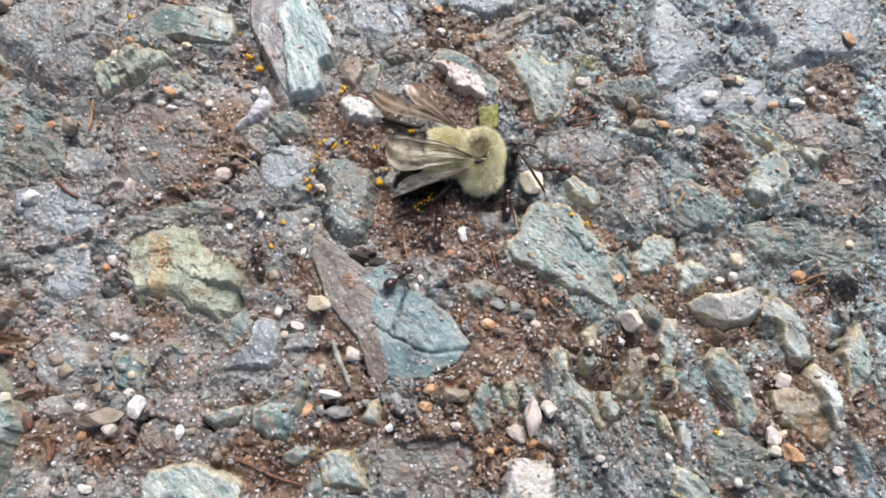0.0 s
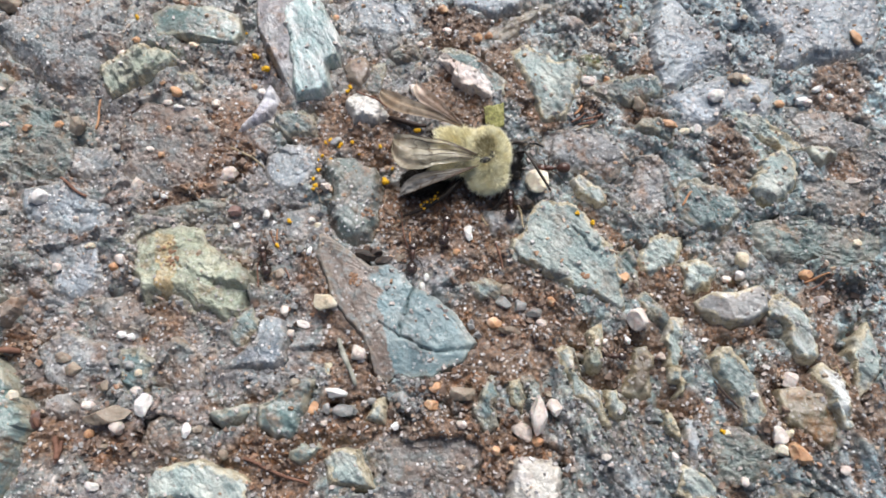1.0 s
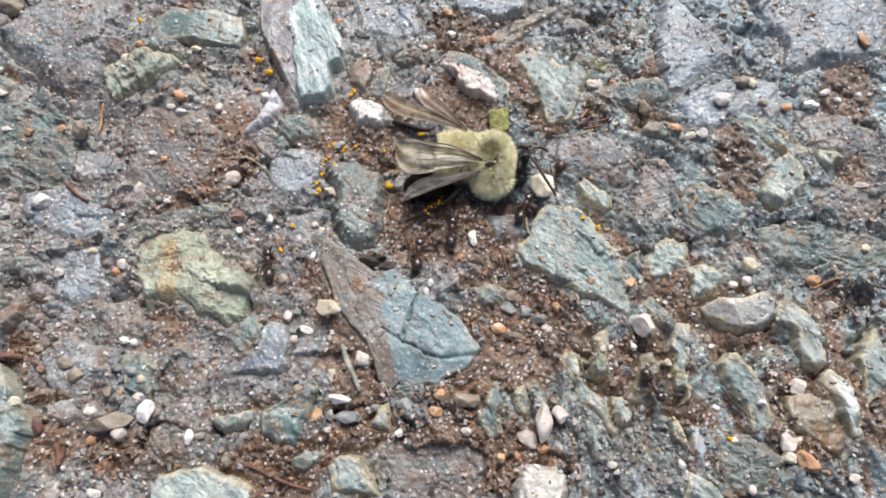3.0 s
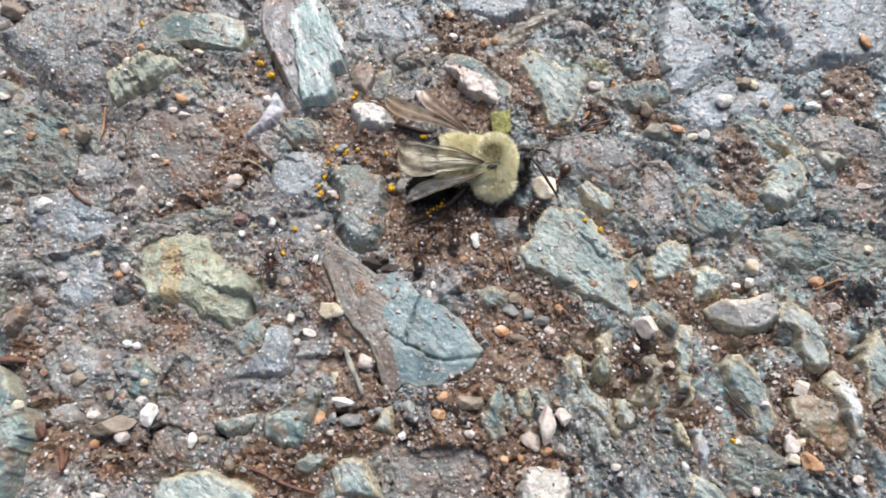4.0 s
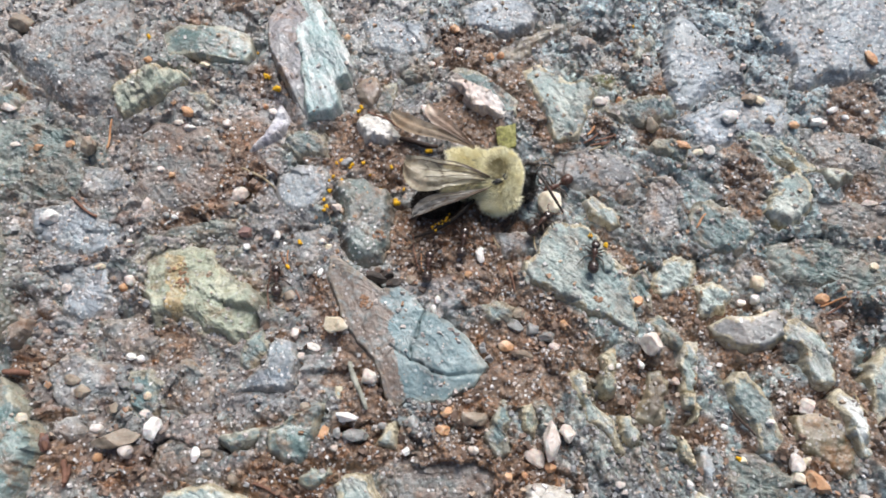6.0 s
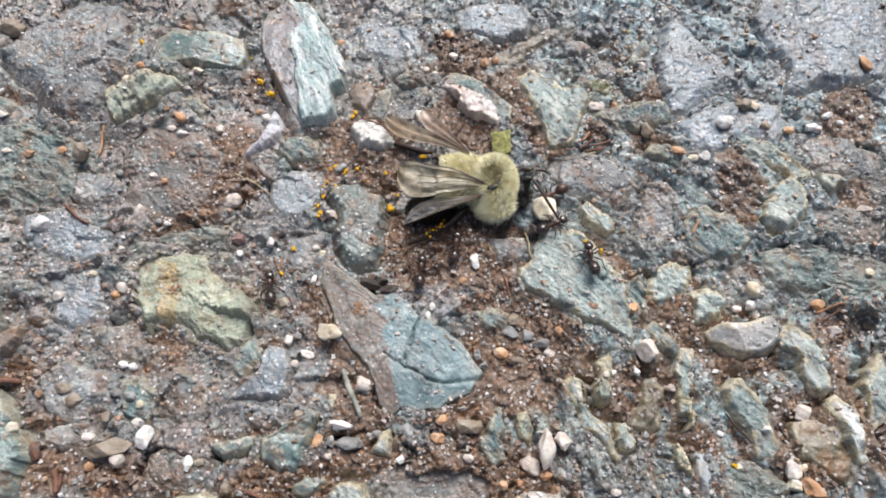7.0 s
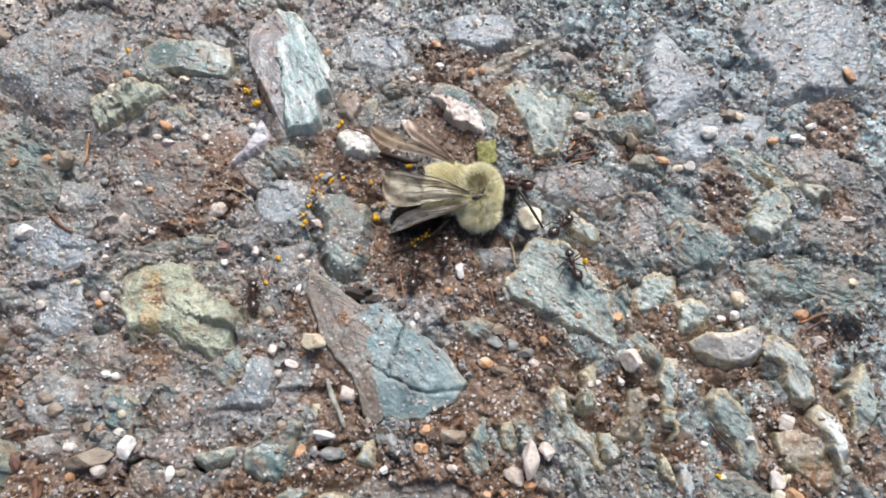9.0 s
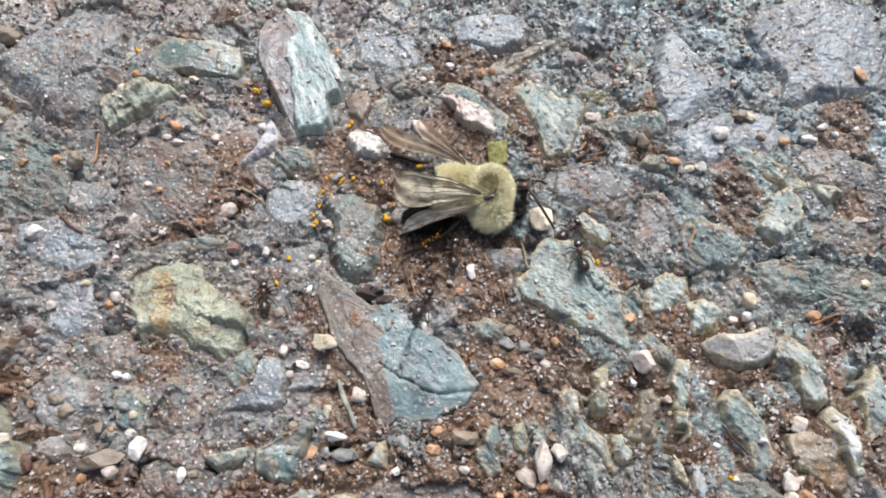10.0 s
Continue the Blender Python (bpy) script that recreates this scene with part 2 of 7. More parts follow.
def grain_stone(name, a, b, c, rough=0.45):
    n = Nodes(name)
    col = n.ramp(n.noise(0.9, 6, 0.65, None, 0, 0.4), (0.30, a), (0.52, b), (0.70, c))
    col = n.mix(1.0, col, n.ramp(n.rand(), (0.0, (0.82, 0.80, 0.78)), (1.0, (1.1, 1.1, 1.1))), "MULTIPLY")
    col = n.mix(n.ramp(n.noise(1.6, 5, 0.7), (0.55, 0.0), (0.72, 0.5)), col, (0.22, 0.13, 0.08))
    n.bump(n.noise(2.4, 7, 0.7), 1.0, 0.12)
    return n.put(col, rough, 0.5, **{"Subsurface Weight": 0.08, "Subsurface Radius": None, "Subsurface Scale": 0.0006})


cream_grain = grain_stone("cream_pebble", (0.60, 0.48, 0.32), (0.79, 0.70, 0.54), (0.87, 0.82, 0.71))
white_grain = grain_stone("white_pebble", (0.55, 0.51, 0.47), (0.75, 0.72, 0.69), (0.87, 0.86, 0.84))
orange_grain = grain_stone("orange_pebble", (0.34, 0.16, 0.075), (0.58, 0.33, 0.18), (0.72, 0.53, 0.38))
pink_grain = grain_stone("pink_pebble", (0.52, 0.42, 0.35), (0.72, 0.64, 0.58), (0.85, 0.81, 0.78))
tan_grain = grain_stone("tan_pebble", (0.18, 0.14, 0.10), (0.32, 0.26, 0.20), (0.46, 0.40, 0.33))
grey_grain = grain_stone("grey_pebble", (0.14, 0.14, 0.14), (0.28, 0.28, 0.27), (0.42, 0.42, 0.41))
dark_clod = grain_stone("dark_clod", (0.03, 0.025, 0.022), (0.065, 0.052, 0.045), (0.12, 0.10, 0.085), 0.7)
maroon_grain = grain_stone("maroon_pebble", (0.10, 0.055, 0.045), (0.19, 0.11, 0.095), (0.30, 0.20, 0.18))


def ground_material():
    n = Nodes("gritty_ground")
    tone, dirt, cool = n.attr("tone"), n.attr("dirt"), n.attr("cool")
    col = n.ramp(tone, (0.15, (0.16, 0.142, 0.135)), (0.32, (0.23, 0.21, 0.205)), (0.45, (0.25, 0.26, 0.262)), (0.56, (0.32, 0.305, 0.312)), (0.68, (0.28, 0.305, 0.305)), (0.85, (0.46, 0.46, 0.455)))
    col = n.mix(1.0, col, n.mix(cool, (0.90, 0.82, 0.79), (0.92, 1.06, 1.13)), "MULTIPLY")
    wash = n.tree.nodes.new("ShaderNodeAttribute")
    wash.attribute_name = "wash"
    col = n.mix(n.math("MULTIPLY", n.attr("washed"), n.ramp(n.noise(0.5, 5, 0.65), (0.42, 0.15), (0.58, 0.8))), col, wash.outputs["Color"])
    fine = n.noise(2.0, 7, 0.70)
    col = n.mix(0.7, col, n.ramp(fine, (0.38, 0.5), (0.50, 1.0), (0.62, 1.7)), "MULTIPLY")
    layers = n.ramp(n.noise(0.55, 6, 0.62, (0.45, 2.2, 1), -0.88, 0.5), (0.40, (0.6, 0.55, 0.52)), (0.52, (0.95, 1.0, 1.0)), (0.63, (1.5, 1.6, 1.6)))
    col = n.mix(n.ramp(cool, (0.35, 0.2), (0.7, 0.9)), col, n.mix(1.0, col, layers, "MULTIPLY"))
    earth = n.ramp(n.math("ADD", dirt, n.math("MULTIPLY", n.noise(0.9, 6, 0.7), 0.5)), (0.50, 0.0), (0.78, 0.85))
    soil = n.ramp(n.noise(3.0, 6, 0.7), (0.38, (0.057, 0.032, 0.020)), (0.50, (0.155, 0.091, 0.056)), (0.62, (0.275, 0.175, 0.112)))
    col = n.mix(earth, col, soil)
    stain = n.ramp(n.noise(0.38, 6, 0.7, (0.8, 1.4, 1), -0.8), (0.52, 0.0), (0.64, 0.45))
    stain = n.math("MULTIPLY", stain, n.ramp(cool, (0.3, 1.0), (0.8, 0.4)))
    col = n.mix(stain, col, n.ramp(n.noise(1.1, 5, 0.7), (0.40, (0.13, 0.075, 0.05)), (0.60, (0.29, 0.18, 0.115))))
    green = n.ramp(n.noise(0.30, 5, 0.65, None, 0, 0.7), (0.54, 0.0), (0.63, 0.55))
    col = n.mix(n.math("MULTIPLY", green, n.ramp(earth, (0.1, 1.0), (0.6, 0.05))), col, (0.20, 0.265, 0.26))
    grit = n.math("MULTIPLY", n.ramp(n.cells(1.3), (0.16, 1.0), (0.25, 0.0)), n.ramp(n.noise(0.7, 3), (0.43, 0.0), (0.54, 0.85)))
    col = n.mix(grit, col, n.ramp(n.cells(1.3, "F1", "Color"), (0.0, (0.30, 0.20, 0.15)), (0.5, (0.46, 0.40, 0.37)), (1.0, (0.68, 0.65, 0.64))))
    dots = n.math("MULTIPLY", n.math("MULTIPLY", n.ramp(n.cells(2.1), (0.26, 0.85), (0.38, 0.0)), n.ramp(n.noise(0.8, 4), (0.44, 0.08), (0.58, 0.75))), n.ramp(earth, (0.2, 1.0), (0.8, 0.45)))
    col = n.mix(dots, col, n.ramp(n.cells(2.1, "F1", "Color"), (0.0, (0.07, 0.06, 0.055)), (0.35, (0.17, 0.13, 0.11)), (0.5, (0.42, 0.36, 0.33)), (1.0, (0.70, 0.68, 0.67))))
    relief = n.math("ADD", n.noise(0.8, 6, 0.66), n.math("MULTIPLY", n.noise(2.4, 4, 0.7), 0.45))
    grains = n.ramp(n.noise(0.35, 5, 0.65), (0.42, 0.2), (0.56, 0.8))
    grit_tint = n.ramp(n.cells(1.8, "F1", "Color"), (0.0, (0.40, 0.37, 0.35)), (0.3, (0.80, 0.74, 0.70)), (0.5, (1.0, 1.07, 1.08)), (0.68, (1.3, 1.02, 0.84)), (0.82, (1.5, 1.42, 1.36)), (1.0, (2.4, 2.25, 2.2)))
    col = n.mix(grains, col, n.mix(1.0, col, grit_tint, "MULTIPLY"))
    relief = n.math("ADD", relief, n.math("MULTIPLY", grains, n.math("SUBTRACT", 0.7, n.cells(1.8))))
    col, relief = n.sparkle(col, relief, 0.75)
    n.bump(relief, 1.0, 0.42)
    return n.put(n.richer(col, 1.2), n.ramp(n.math("ADD", n.math("MULTIPLY", n.noise(0.8, 5, 0.65), 0.5), n.math("MULTIPLY", n.noise(2.6, 3, 0.6), 0.5)), (0.42, 0.55), (0.58, 0.2)), 0.75, **{"Coat Weight": n.ramp(n.noise(0.25, 4, 0.6), (0.44, 0.0), (0.60, 0.35)), "Coat Roughness": 0.25})


def chip_material(name, *stops, rough=0.5):
    """Loose chips, each with a tint of its own."""
    n = Nodes(name)
    col = n.ramp(n.geo.outputs["Random Per Island"], *stops)
    col = n.mix(0.8, col, n.ramp(n.noise(2.5, 5, 0.7), (0.3, 0.55), (0.7, 1.35)), "MULTIPLY")
    n.bump(n.noise(4.0, 5, 0.7), 1.0, 0.08)
    return n.put(col, rough, 0.5)


def plain(name, a, b, scale=2.0, rough=0.5, spec=0.5, bump=0.03, **more):
    n = Nodes(name)
    n.bump(n.noise(scale * 2.2, 5, 0.7), 1.0, bump)
    return n.put(n.ramp(n.noise(scale, 5, 0.65), (0.32, a), (0.68, b)), rough, spec, **more)


# ---- relief: noise and broken facets on a grid ----
def lattice(ix, iy, seed):
    h = (ix.astype(np.int64) * 374761393 + iy.astype(np.int64) * 668265263 + seed * 974634777) & 0xFFFFFFFF
    h = ((h ^ (h >> 13)) * 1274126177) & 0xFFFFFFFF
    return ((h ^ (h >> 16)) & 0xFFFFFF) / float(0xFFFFFF)


def smooth_noise(x, y, seed):
    ix, iy = np.floor(x), np.floor(y)
    u, v = x - ix, y - iy
    u, v = u * u * (3 - 2 * u), v * v * (3 - 2 * v)
    a, b = lattice(ix, iy, seed), lattice(ix + 1, iy, seed)
    c, d = lattice(ix, iy + 1, seed), lattice(ix + 1, iy + 1, seed)
    return (a + (b - a) * u) * (1 - v) + (c + (d - c) * u) * v - 0.5


def fbm(x, y, seed, octaves=4, gain=0.55):
    total, amp = 0.0, 1.0
    for k in range(octaves):
        total = total + amp * smooth_noise(x * 2.03 ** k + 17.3 * k, y * 2.03 ** k - 9.1 * k, seed + k)
        amp *= gain
    return total


def facets(x, y, size, seed):
    """Broken cells: the height (each cell a tilted face), the distance to the cell's rim and a random number for each."""
    gx, gy = x / size, y / size
    ix, iy = np.floor(gx), np.floor(gy)
    near = np.full(x.shape, 9.0)
    second = near.copy()
    height, tint = np.zeros(x.shape), np.zeros(x.shape)
    for ox in (-1, 0, 1):
        for oy in (-1, 0, 1):
            cx, cy = ix + ox, iy + oy
            px, py = cx + lattice(cx, cy, seed), cy + lattice(cx, cy, seed + 1)
            d = np.abs(gx - px) + np.abs(gy - py) * 0.9 + 0.45 * np.hypot(gx - px, gy - py)
            z = lattice(cx, cy, seed + 2) - 0.5 + (lattice(cx, cy, seed + 3) - 0.5) * (gx - px) * 1.4 + (lattice(cx, cy, seed + 4) - 0.5) * (gy - py) * 1.4
            closer = d < near
            second = np.where(closer, near, np.minimum(second, d))
            height, tint = np.where(closer, z, height), np.where(closer, lattice(cx, cy, seed + 5), tint)
            near = np.minimum(near, d)
    return height, second - near, tint


# the sheet's grid is fine where the camera looks and widens towards the horizon
FINE = 0.14


def spread(lo, hi):
    inner = np.arange(lo, hi + FINE / 2, FINE)
    tail = np.cumsum(FINE * 1.32 ** np.arange(1, 46))
    tail = tail[tail < 60000]
    return np.concatenate([lo - tail[::-1], inner, inner[-1] + tail]), len(tail), len(inner)


AX, AX0, AXN = spread(-57.0, 57.0)
AY, AY0, AYN = spread(-27.0, 38.0)
GX, GY = np.meshgrid(AX[AX0:AX0 + AXN], AY[AY0:AY0 + AYN])
# the stone lies in slanting layers, more so towards +x
SLANT = np.clip((GX + 6) / 16, 0, 1)
TILT = -1.0 - 0.35 * np.clip((2 - GY) / 14, -1, 1)
LU = (GX - 24) * np.cos(TILT) + (GY - 2) * np.sin(TILT)
LV = (GY - 2) * np.cos(TILT) - (GX - 24) * np.sin(TILT)
SU, SV = LU * (1 - 0.45 * SLANT), LV * (1 + 0.35 * SLANT)
big, big_rim, big_tint = facets(SU + 1.6 * fbm(GX / 3, GY / 3, 5), SV + 1.6 * fbm(GX / 3, GY / 3, 8), 4.2, 21)
mid, mid_rim, mid_tint = facets(SU + 0.7 * fbm(GX, GY, 15), SV + 0.7 * fbm(GX, GY, 18), 1.5, 51)
small, small_rim, small_tint = facets(GX + 0.2 * fbm(GX * 2, GY * 2, 25), GY, 0.6, 81)
GROUND = 0.75 * big + (0.22 + 0.08 * SLANT) * mid + 0.09 * small + 1.35 * fbm(GX / 7, GY / 7, 31) + 0.24 * fbm(GX / 0.8, GY / 0.8, 41, 3) + 0.66
STRATA = fbm(LU / 6, LV / 1.5 + 0.8 * fbm(GX / 4, GY / 4, 49), 45, 4)
GROUND += (0.25 + 1.15 * SLANT * np.clip((14 - GY) / 12, 0.35, 1)) * STRATA


def gap(x, y, reach, deep):
    """A deep gap between the stones."""
    GROUND[:] -= 1.4 * deep * np.exp(-(((GX - x) ** 2 + (GY - y) ** 2) / (reach * reach)) ** 1.5)


gap(-41.8, 17.8, 1.0, 1.6)
gap(-29.9, 16.8, 0.9, 1.2)
gap(-26.7, 22.5, 1.0, 1.3)
gap(-21.2, 23.0, 1.1, 1.6)
gap(-19.7, 23.7, 0.8, 1.2)
gap(-39.5, -4.0, 1.3, 2.0)
gap(-39.9, -8.4, 1.2, 1.6)
gap(-30.3, -13.2, 0.9, 2.0)
gap(-32.5, -14.8, 0.8, 1.7)
gap(-37.6, 2.0, 0.6, 1.3)
gap(-20.2, 6.9, 0.7, 1.3)
gap(-13.2, 6.9, 0.7, 1.2)
gap(-17.1, -0.7, 1.0, 1.1)
gap(-15.8, -2.7, 0.8, 1.0)
gap(-12.4, -0.7, 0.6, 1.0)
gap(-5.8, -0.8, 0.9, 1.3)
gap(-4.5, -0.7, 0.8, 1.0)
gap(-6.4, -10.7, 0.8, 1.3)
gap(-4.7, -12.9, 1.2, 1.6)
gap(-1.8, -12.4, 1.0, 1.3)
gap(0.6, -11.5, 1.1, 1.5)
gap(4.2, -17.0, 0.8, 1.3)
gap(4.3, 1.0, 0.6, 1.1)
gap(6.6, -15.2, 0.7, 1.1)
gap(11.2, -11.3, 0.7, 1.5)
gap(12.1, -12.1, 0.8, 1.3)
gap(13.8, -9.1, 0.8, 1.2)
gap(15.9, -9.8, 0.8, 1.0)
gap(17.4, -12.0, 0.9, 1.4)
gap(18.2, -13.7, 0.8, 1.3)
gap(19.5, -13.7, 0.8, 1.2)
gap(23.0, 11.9, 1.3, 1.6)
gap(18.5, 15.4, 1.0, 1.3)
gap(14.7, 25.1, 0.9, 1.5)
gap(15.2, 7.0, 0.6, 1.0)
gap(26.2, 1.8, 1.2, 1.6)
gap(28.3, 1.6, 0.7, 1.2)
gap(21.0, -7.8, 1.0, 1.3)
gap(22.8, -6.9, 0.9, 1.4)
gap(29.9, -11.2, 1.1, 1.6)
gap(27.7, -8.4, 1.0, 1.3)
gap(27.5, -13.8, 0.8, 1.4)
gap(37.5, 19.1, 1.2, 1.2)
gap(31.5, 18.4, 0.8, 1.1)
gap(36.0, 7.8, 1.2, 1.3)
gap(29.8, -2.0, 0.9, 1.2)
gap(20.9, -15.9, 0.6, 1.2)
gap(30.0, -3.3, 0.6, 0.9)
gap(-12.8, -20.1, 1.3, 1.6)
gap(-17.5, -15.5, 0.8, 1.5)
gap(-10.7, -19.7, 0.8, 1.3)
gap(-25.0, -11.0, 0.6, 1.2)
gap(-27.4, -8.1, 0.9, 1.2)
gap(-32.3, 0.5, 0.6, 0.9)
gap(-2.2, -0.1, 0.8, 0.9)
gap(35.4, -4.7, 1.0, 1.2)
gap(22.0, 5.3, 0.7, 1.2)
gap(15.8, 6.7, 0.6, 0.9)
gap(8.3, -6.9, 0.8, 0.7)
gap(-29.1, -6.6, 0.6, 0.9)
gap(-43.2, 6.9, 0.7, 1.2)
gap(-36.5, 15.5, 0.7, 0.9)
gap(-17.0, -0.0, 1.5, 1.1)
gap(-15.7, -2.4, 1.1, 1.0)
gap(-19.1, 9.6, 0.7, 0.8)
GROUND -= 0.6 * np.exp(-(big_rim / 0.08) ** 2) * (0.5 + smooth_noise(GX / 3, GY / 3, 47)) * 1.4 + 0.2 * np.exp(-(mid_rim / 0.08) ** 2)
# tone rises towards +y: darker earth low down, sky sheen painted in higher up
TONE = np.clip(0.45 * big_tint + 0.25 * mid_tint + 0.12 * small_tint + 0.12 + 0.35 * fbm(GX / 4, GY / 4, 61) + 0.14 * np.clip((GY - 2) / 16, -1.3, 1), 0, 1)
# earth has settled in the troughs between the layers
DIRT = -0.08 - 0.06 * SLANT + SLANT * np.clip((16 - GY) / 12, 0.3, 1) * np.clip(-1.6 * STRATA - 0.12, 0, 0.6) + 0.45 * fbm(GX / 5, GY / 5, 71)


def earth(x, y, reach):
    """A patch of reddish earth."""
    DIRT[:] += 0.68 * np.exp(-((GX - x) ** 2 + (GY - y) ** 2) / (reach * reach))


earth(-11.1, 13.2, 2.5)
earth(2.7, 13.8, 3)
earth(0.5, 17.0, 3)
earth(5.9, 20.3, 2)
earth(7.4, 16.7, 2)
earth(9.2, 13.2, 1.6)
earth(-6.6, 10.4, 3)
earth(-4.3, 2.6, 3.5)
earth(-1.1, 2.6, 3)
earth(1.5, 3.7, 3)
earth(4.0, -0.7, 2.5)
earth(8.8, -5.9, 3)
earth(5.9, -5.9, 3)
earth(2.9, -7.0, 2.5)
earth(12.0, 1.5, 1.5)
earth(-21.2, 14.5, 2)
earth(-21.3, 10.1, 2)
earth(-20.5, 7.7, 1.6)
earth(-16.0, -18.0, 2.5)
earth(-13.0, -20.2, 3)
earth(-9.5, -16.6, 2)
earth(-8.3, -12.9, 2)
earth(-26.3, 7.1, 3)
earth(-24.0, 6.0, 2)
earth(18.9, -3.8, 3)
earth(20.3, -0.6, 2)
earth(27.0, 7.8, 2.5)
earth(27.7, 9.6, 2)
earth(26.8, -7.8, 2.2)
earth(22.5, -7.4, 2)
earth(27.5, -12.7, 2)
earth(31.6, -10.7, 2)
earth(27.8, -16.4, 2.2)
earth(19.8, -13.7, 2)
earth(17.3, -9.9, 2)
earth(6.4, -17.4, 3)
earth(3.6, -18.3, 3)
earth(-1.1, -16.1, 3)
earth(1.3, -11.9, 2.5)
earth(7.7, -8.9, 3)
earth(4.8, -9.4, 3)
earth(37.9, 7.2, 3)
earth(32.6, -4.8, 2)
earth(25.9, 11.7, 2)
earth(-37.6, -9.2, 2)
earth(-33.6, -17.2, 2.5)
earth(-28.3, -17.7, 3)
earth(-25.0, -7.1, 2.5)
earth(-20.1, 9.5, 2)
earth(1.1, 23.0, 2.2)
earth(-0.6, 25.0, 2.5)
earth(20.2, 19.6, 2)
earth(18.6, 14.4, 2)
earth(13.7, 14.8, 1.5)
earth(-7.8, -11.9, 2)
earth(-6.3, -15.7, 2)
earth(-14.9, 20.3, 1)
earth(-20.0, 20.3, 2)
earth(13.0, -9.9, 2)
earth(16.0, -8.9, 1.6)
earth(26.8, -0.6, 2.2)
earth(21.3, -4.8, 2)
earth(37.3, 15.7, 3)
earth(39.2, 17.0, 3)
earth(35.0, -15.0, 5.0)
earth(3.0, 4.5, 4.0)
earth(-11.1, -4.8, 2.2)
earth(-8.9, -9.1, 2.2)
earth(-12.8, -1.4, 1.8)
earth(-1.2, 15.9, 2.0)
earth(1.6, 14.6, 2.0)
earth(4.4, 19.5, 1.4)
earth(6.6, 17.8, 1.4)
earth(7.9, 15.0, 1.4)
earth(8.9, 12.9, 1.2)
earth(-4.9, 10.0, 2.0)
earth(-3.2, 1.4, 2.5)
earth(-7.2, 11.8, 2.0)
COOL = np.clip(0.5 + GX / 32 + 0.6 * fbm(GX / 8, GY / 8, 75), 0, 1)
GRAVEL = np.zeros(GX.shape)


def gravel(x, y, reach):
    """A place where loose gravel has gathered."""
    GRAVEL[:] = np.maximum(GRAVEL, np.exp(-((GX - x) ** 2 + (GY - y) ** 2) / (reach * reach)))


gravel(6, -5, 3.2)
gravel(9, -7, 2.5)
gravel(4, -3, 2.0)
gravel(-11, 9, 2.5)
gravel(-12, 7, 2.0)
gravel(-2, -14, 3.0)
gravel(-5, -14, 2.5)
gravel(6, -17, 3.0)
gravel(4, -19, 3.0)
gravel(28, -17, 2.5)
gravel(28, -12, 2.0)
gravel(15, -12, 2.5)
gravel(-18, -17, 3.0)
gravel(-15, -19, 2.5)
gravel(-22, 11, 1.8)
gravel(-20, 8, 1.8)
gravel(-16, -0, 2.2)
gravel(-15, -6, 2.0)
gravel(-5, -1, 2.0)
gravel(-4, 1, 2.5)
gravel(14, 14, 2.0)
gravel(17, 23, 2.5)
gravel(-1, 24, 2.5)
gravel(-28, -17, 3.0)
gravel(-34, -11, 3.0)
gravel(21, -18, 2.5)
gravel(35, -4, 2.5)
gravel(-19, 19, 1.8)
gravel(25, -8, 2.0)
gravel(-8, -15, 2.0)
TOP, STONY, WITHIN = GROUND.copy(), np.full(GX.shape, -9.0), np.full(GX.shape, -9.0)
WASH, WASHED = np.zeros((*GX.shape, 3)), np.full(GX.shape, 1e-3)


def rest(x, y, reach=0.0):
    """The height of what lies uppermost at a place, in millimetres; with reach, the highest within it."""
    i, j = int(round((x - AX[AX0]) / FINE)), int(round((y - AY[AY0]) / FINE))
    i, j = min(max(i, 0), AXN - 1), min(max(j, 0), AYN - 1)
    k = int(reach / FINE)
    return float(TOP[max(j - k, 0):j + k + 1, max(i - k, 0):i + k + 1].max())


# ---- mesh helpers ----
def mesh_of(name, verts, faces, material, smooth=True):
    me = bpy.data.meshes.new(name)
    me.from_pydata([tuple(v) for v in np.asarray(verts, dtype=float) * MM], [], [tuple(int(i) for i in f) for f in faces])
    me.materials.append(material)
    if smooth:
        me.polygons.foreach_set("use_smooth", [True] * len(me.polygons))
    me.update()
    return me


def dense_mesh(name, verts, tris, quads, material, smooth=True):
    """The same from arrays, for meshes of many faces."""
    me = bpy.data.meshes.new(name)
    me.vertices.add(len(verts))
    me.vertices.foreach_set("co", (np.asarray(verts) * MM).astype(np.float32).ravel())
    loops = np.concatenate([np.asarray(tris).ravel(), np.asarray(quads).ravel()]).astype(np.int32)
    me.loops.add(len(loops))
    me.loops.foreach_set("vertex_index", loops)
    me.polygons.add(len(tris) + len(quads))
    starts = np.concatenate([np.arange(len(tris)) * 3, len(tris) * 3 + np.arange(len(quads)) * 4]).astype(np.int32)
    me.polygons.foreach_set("loop_start", starts)
    me.polygons.foreach_set("use_smooth", np.full(len(starts), smooth))
    me.materials.append(material)
    me.update()
    me.validate()
    return me


def part(name, shape, material, parent, label="", smooth=True):
    """Links (verts, faces) in millimetres as one mesh under a thing or a part."""
    ob = new(name, mesh_of(name, *shape, material, smooth))
    ob.parent = parent
    return tagged(ob, label)


def joined(*shapes):
    verts, faces, k = [], [], 0
    for v, f in shapes:
        verts.extend(np.asarray(v, dtype=float))
        faces.extend(tuple(i + k for i in q) for q in f)
        k += len(v)
    return np.array(verts), faces


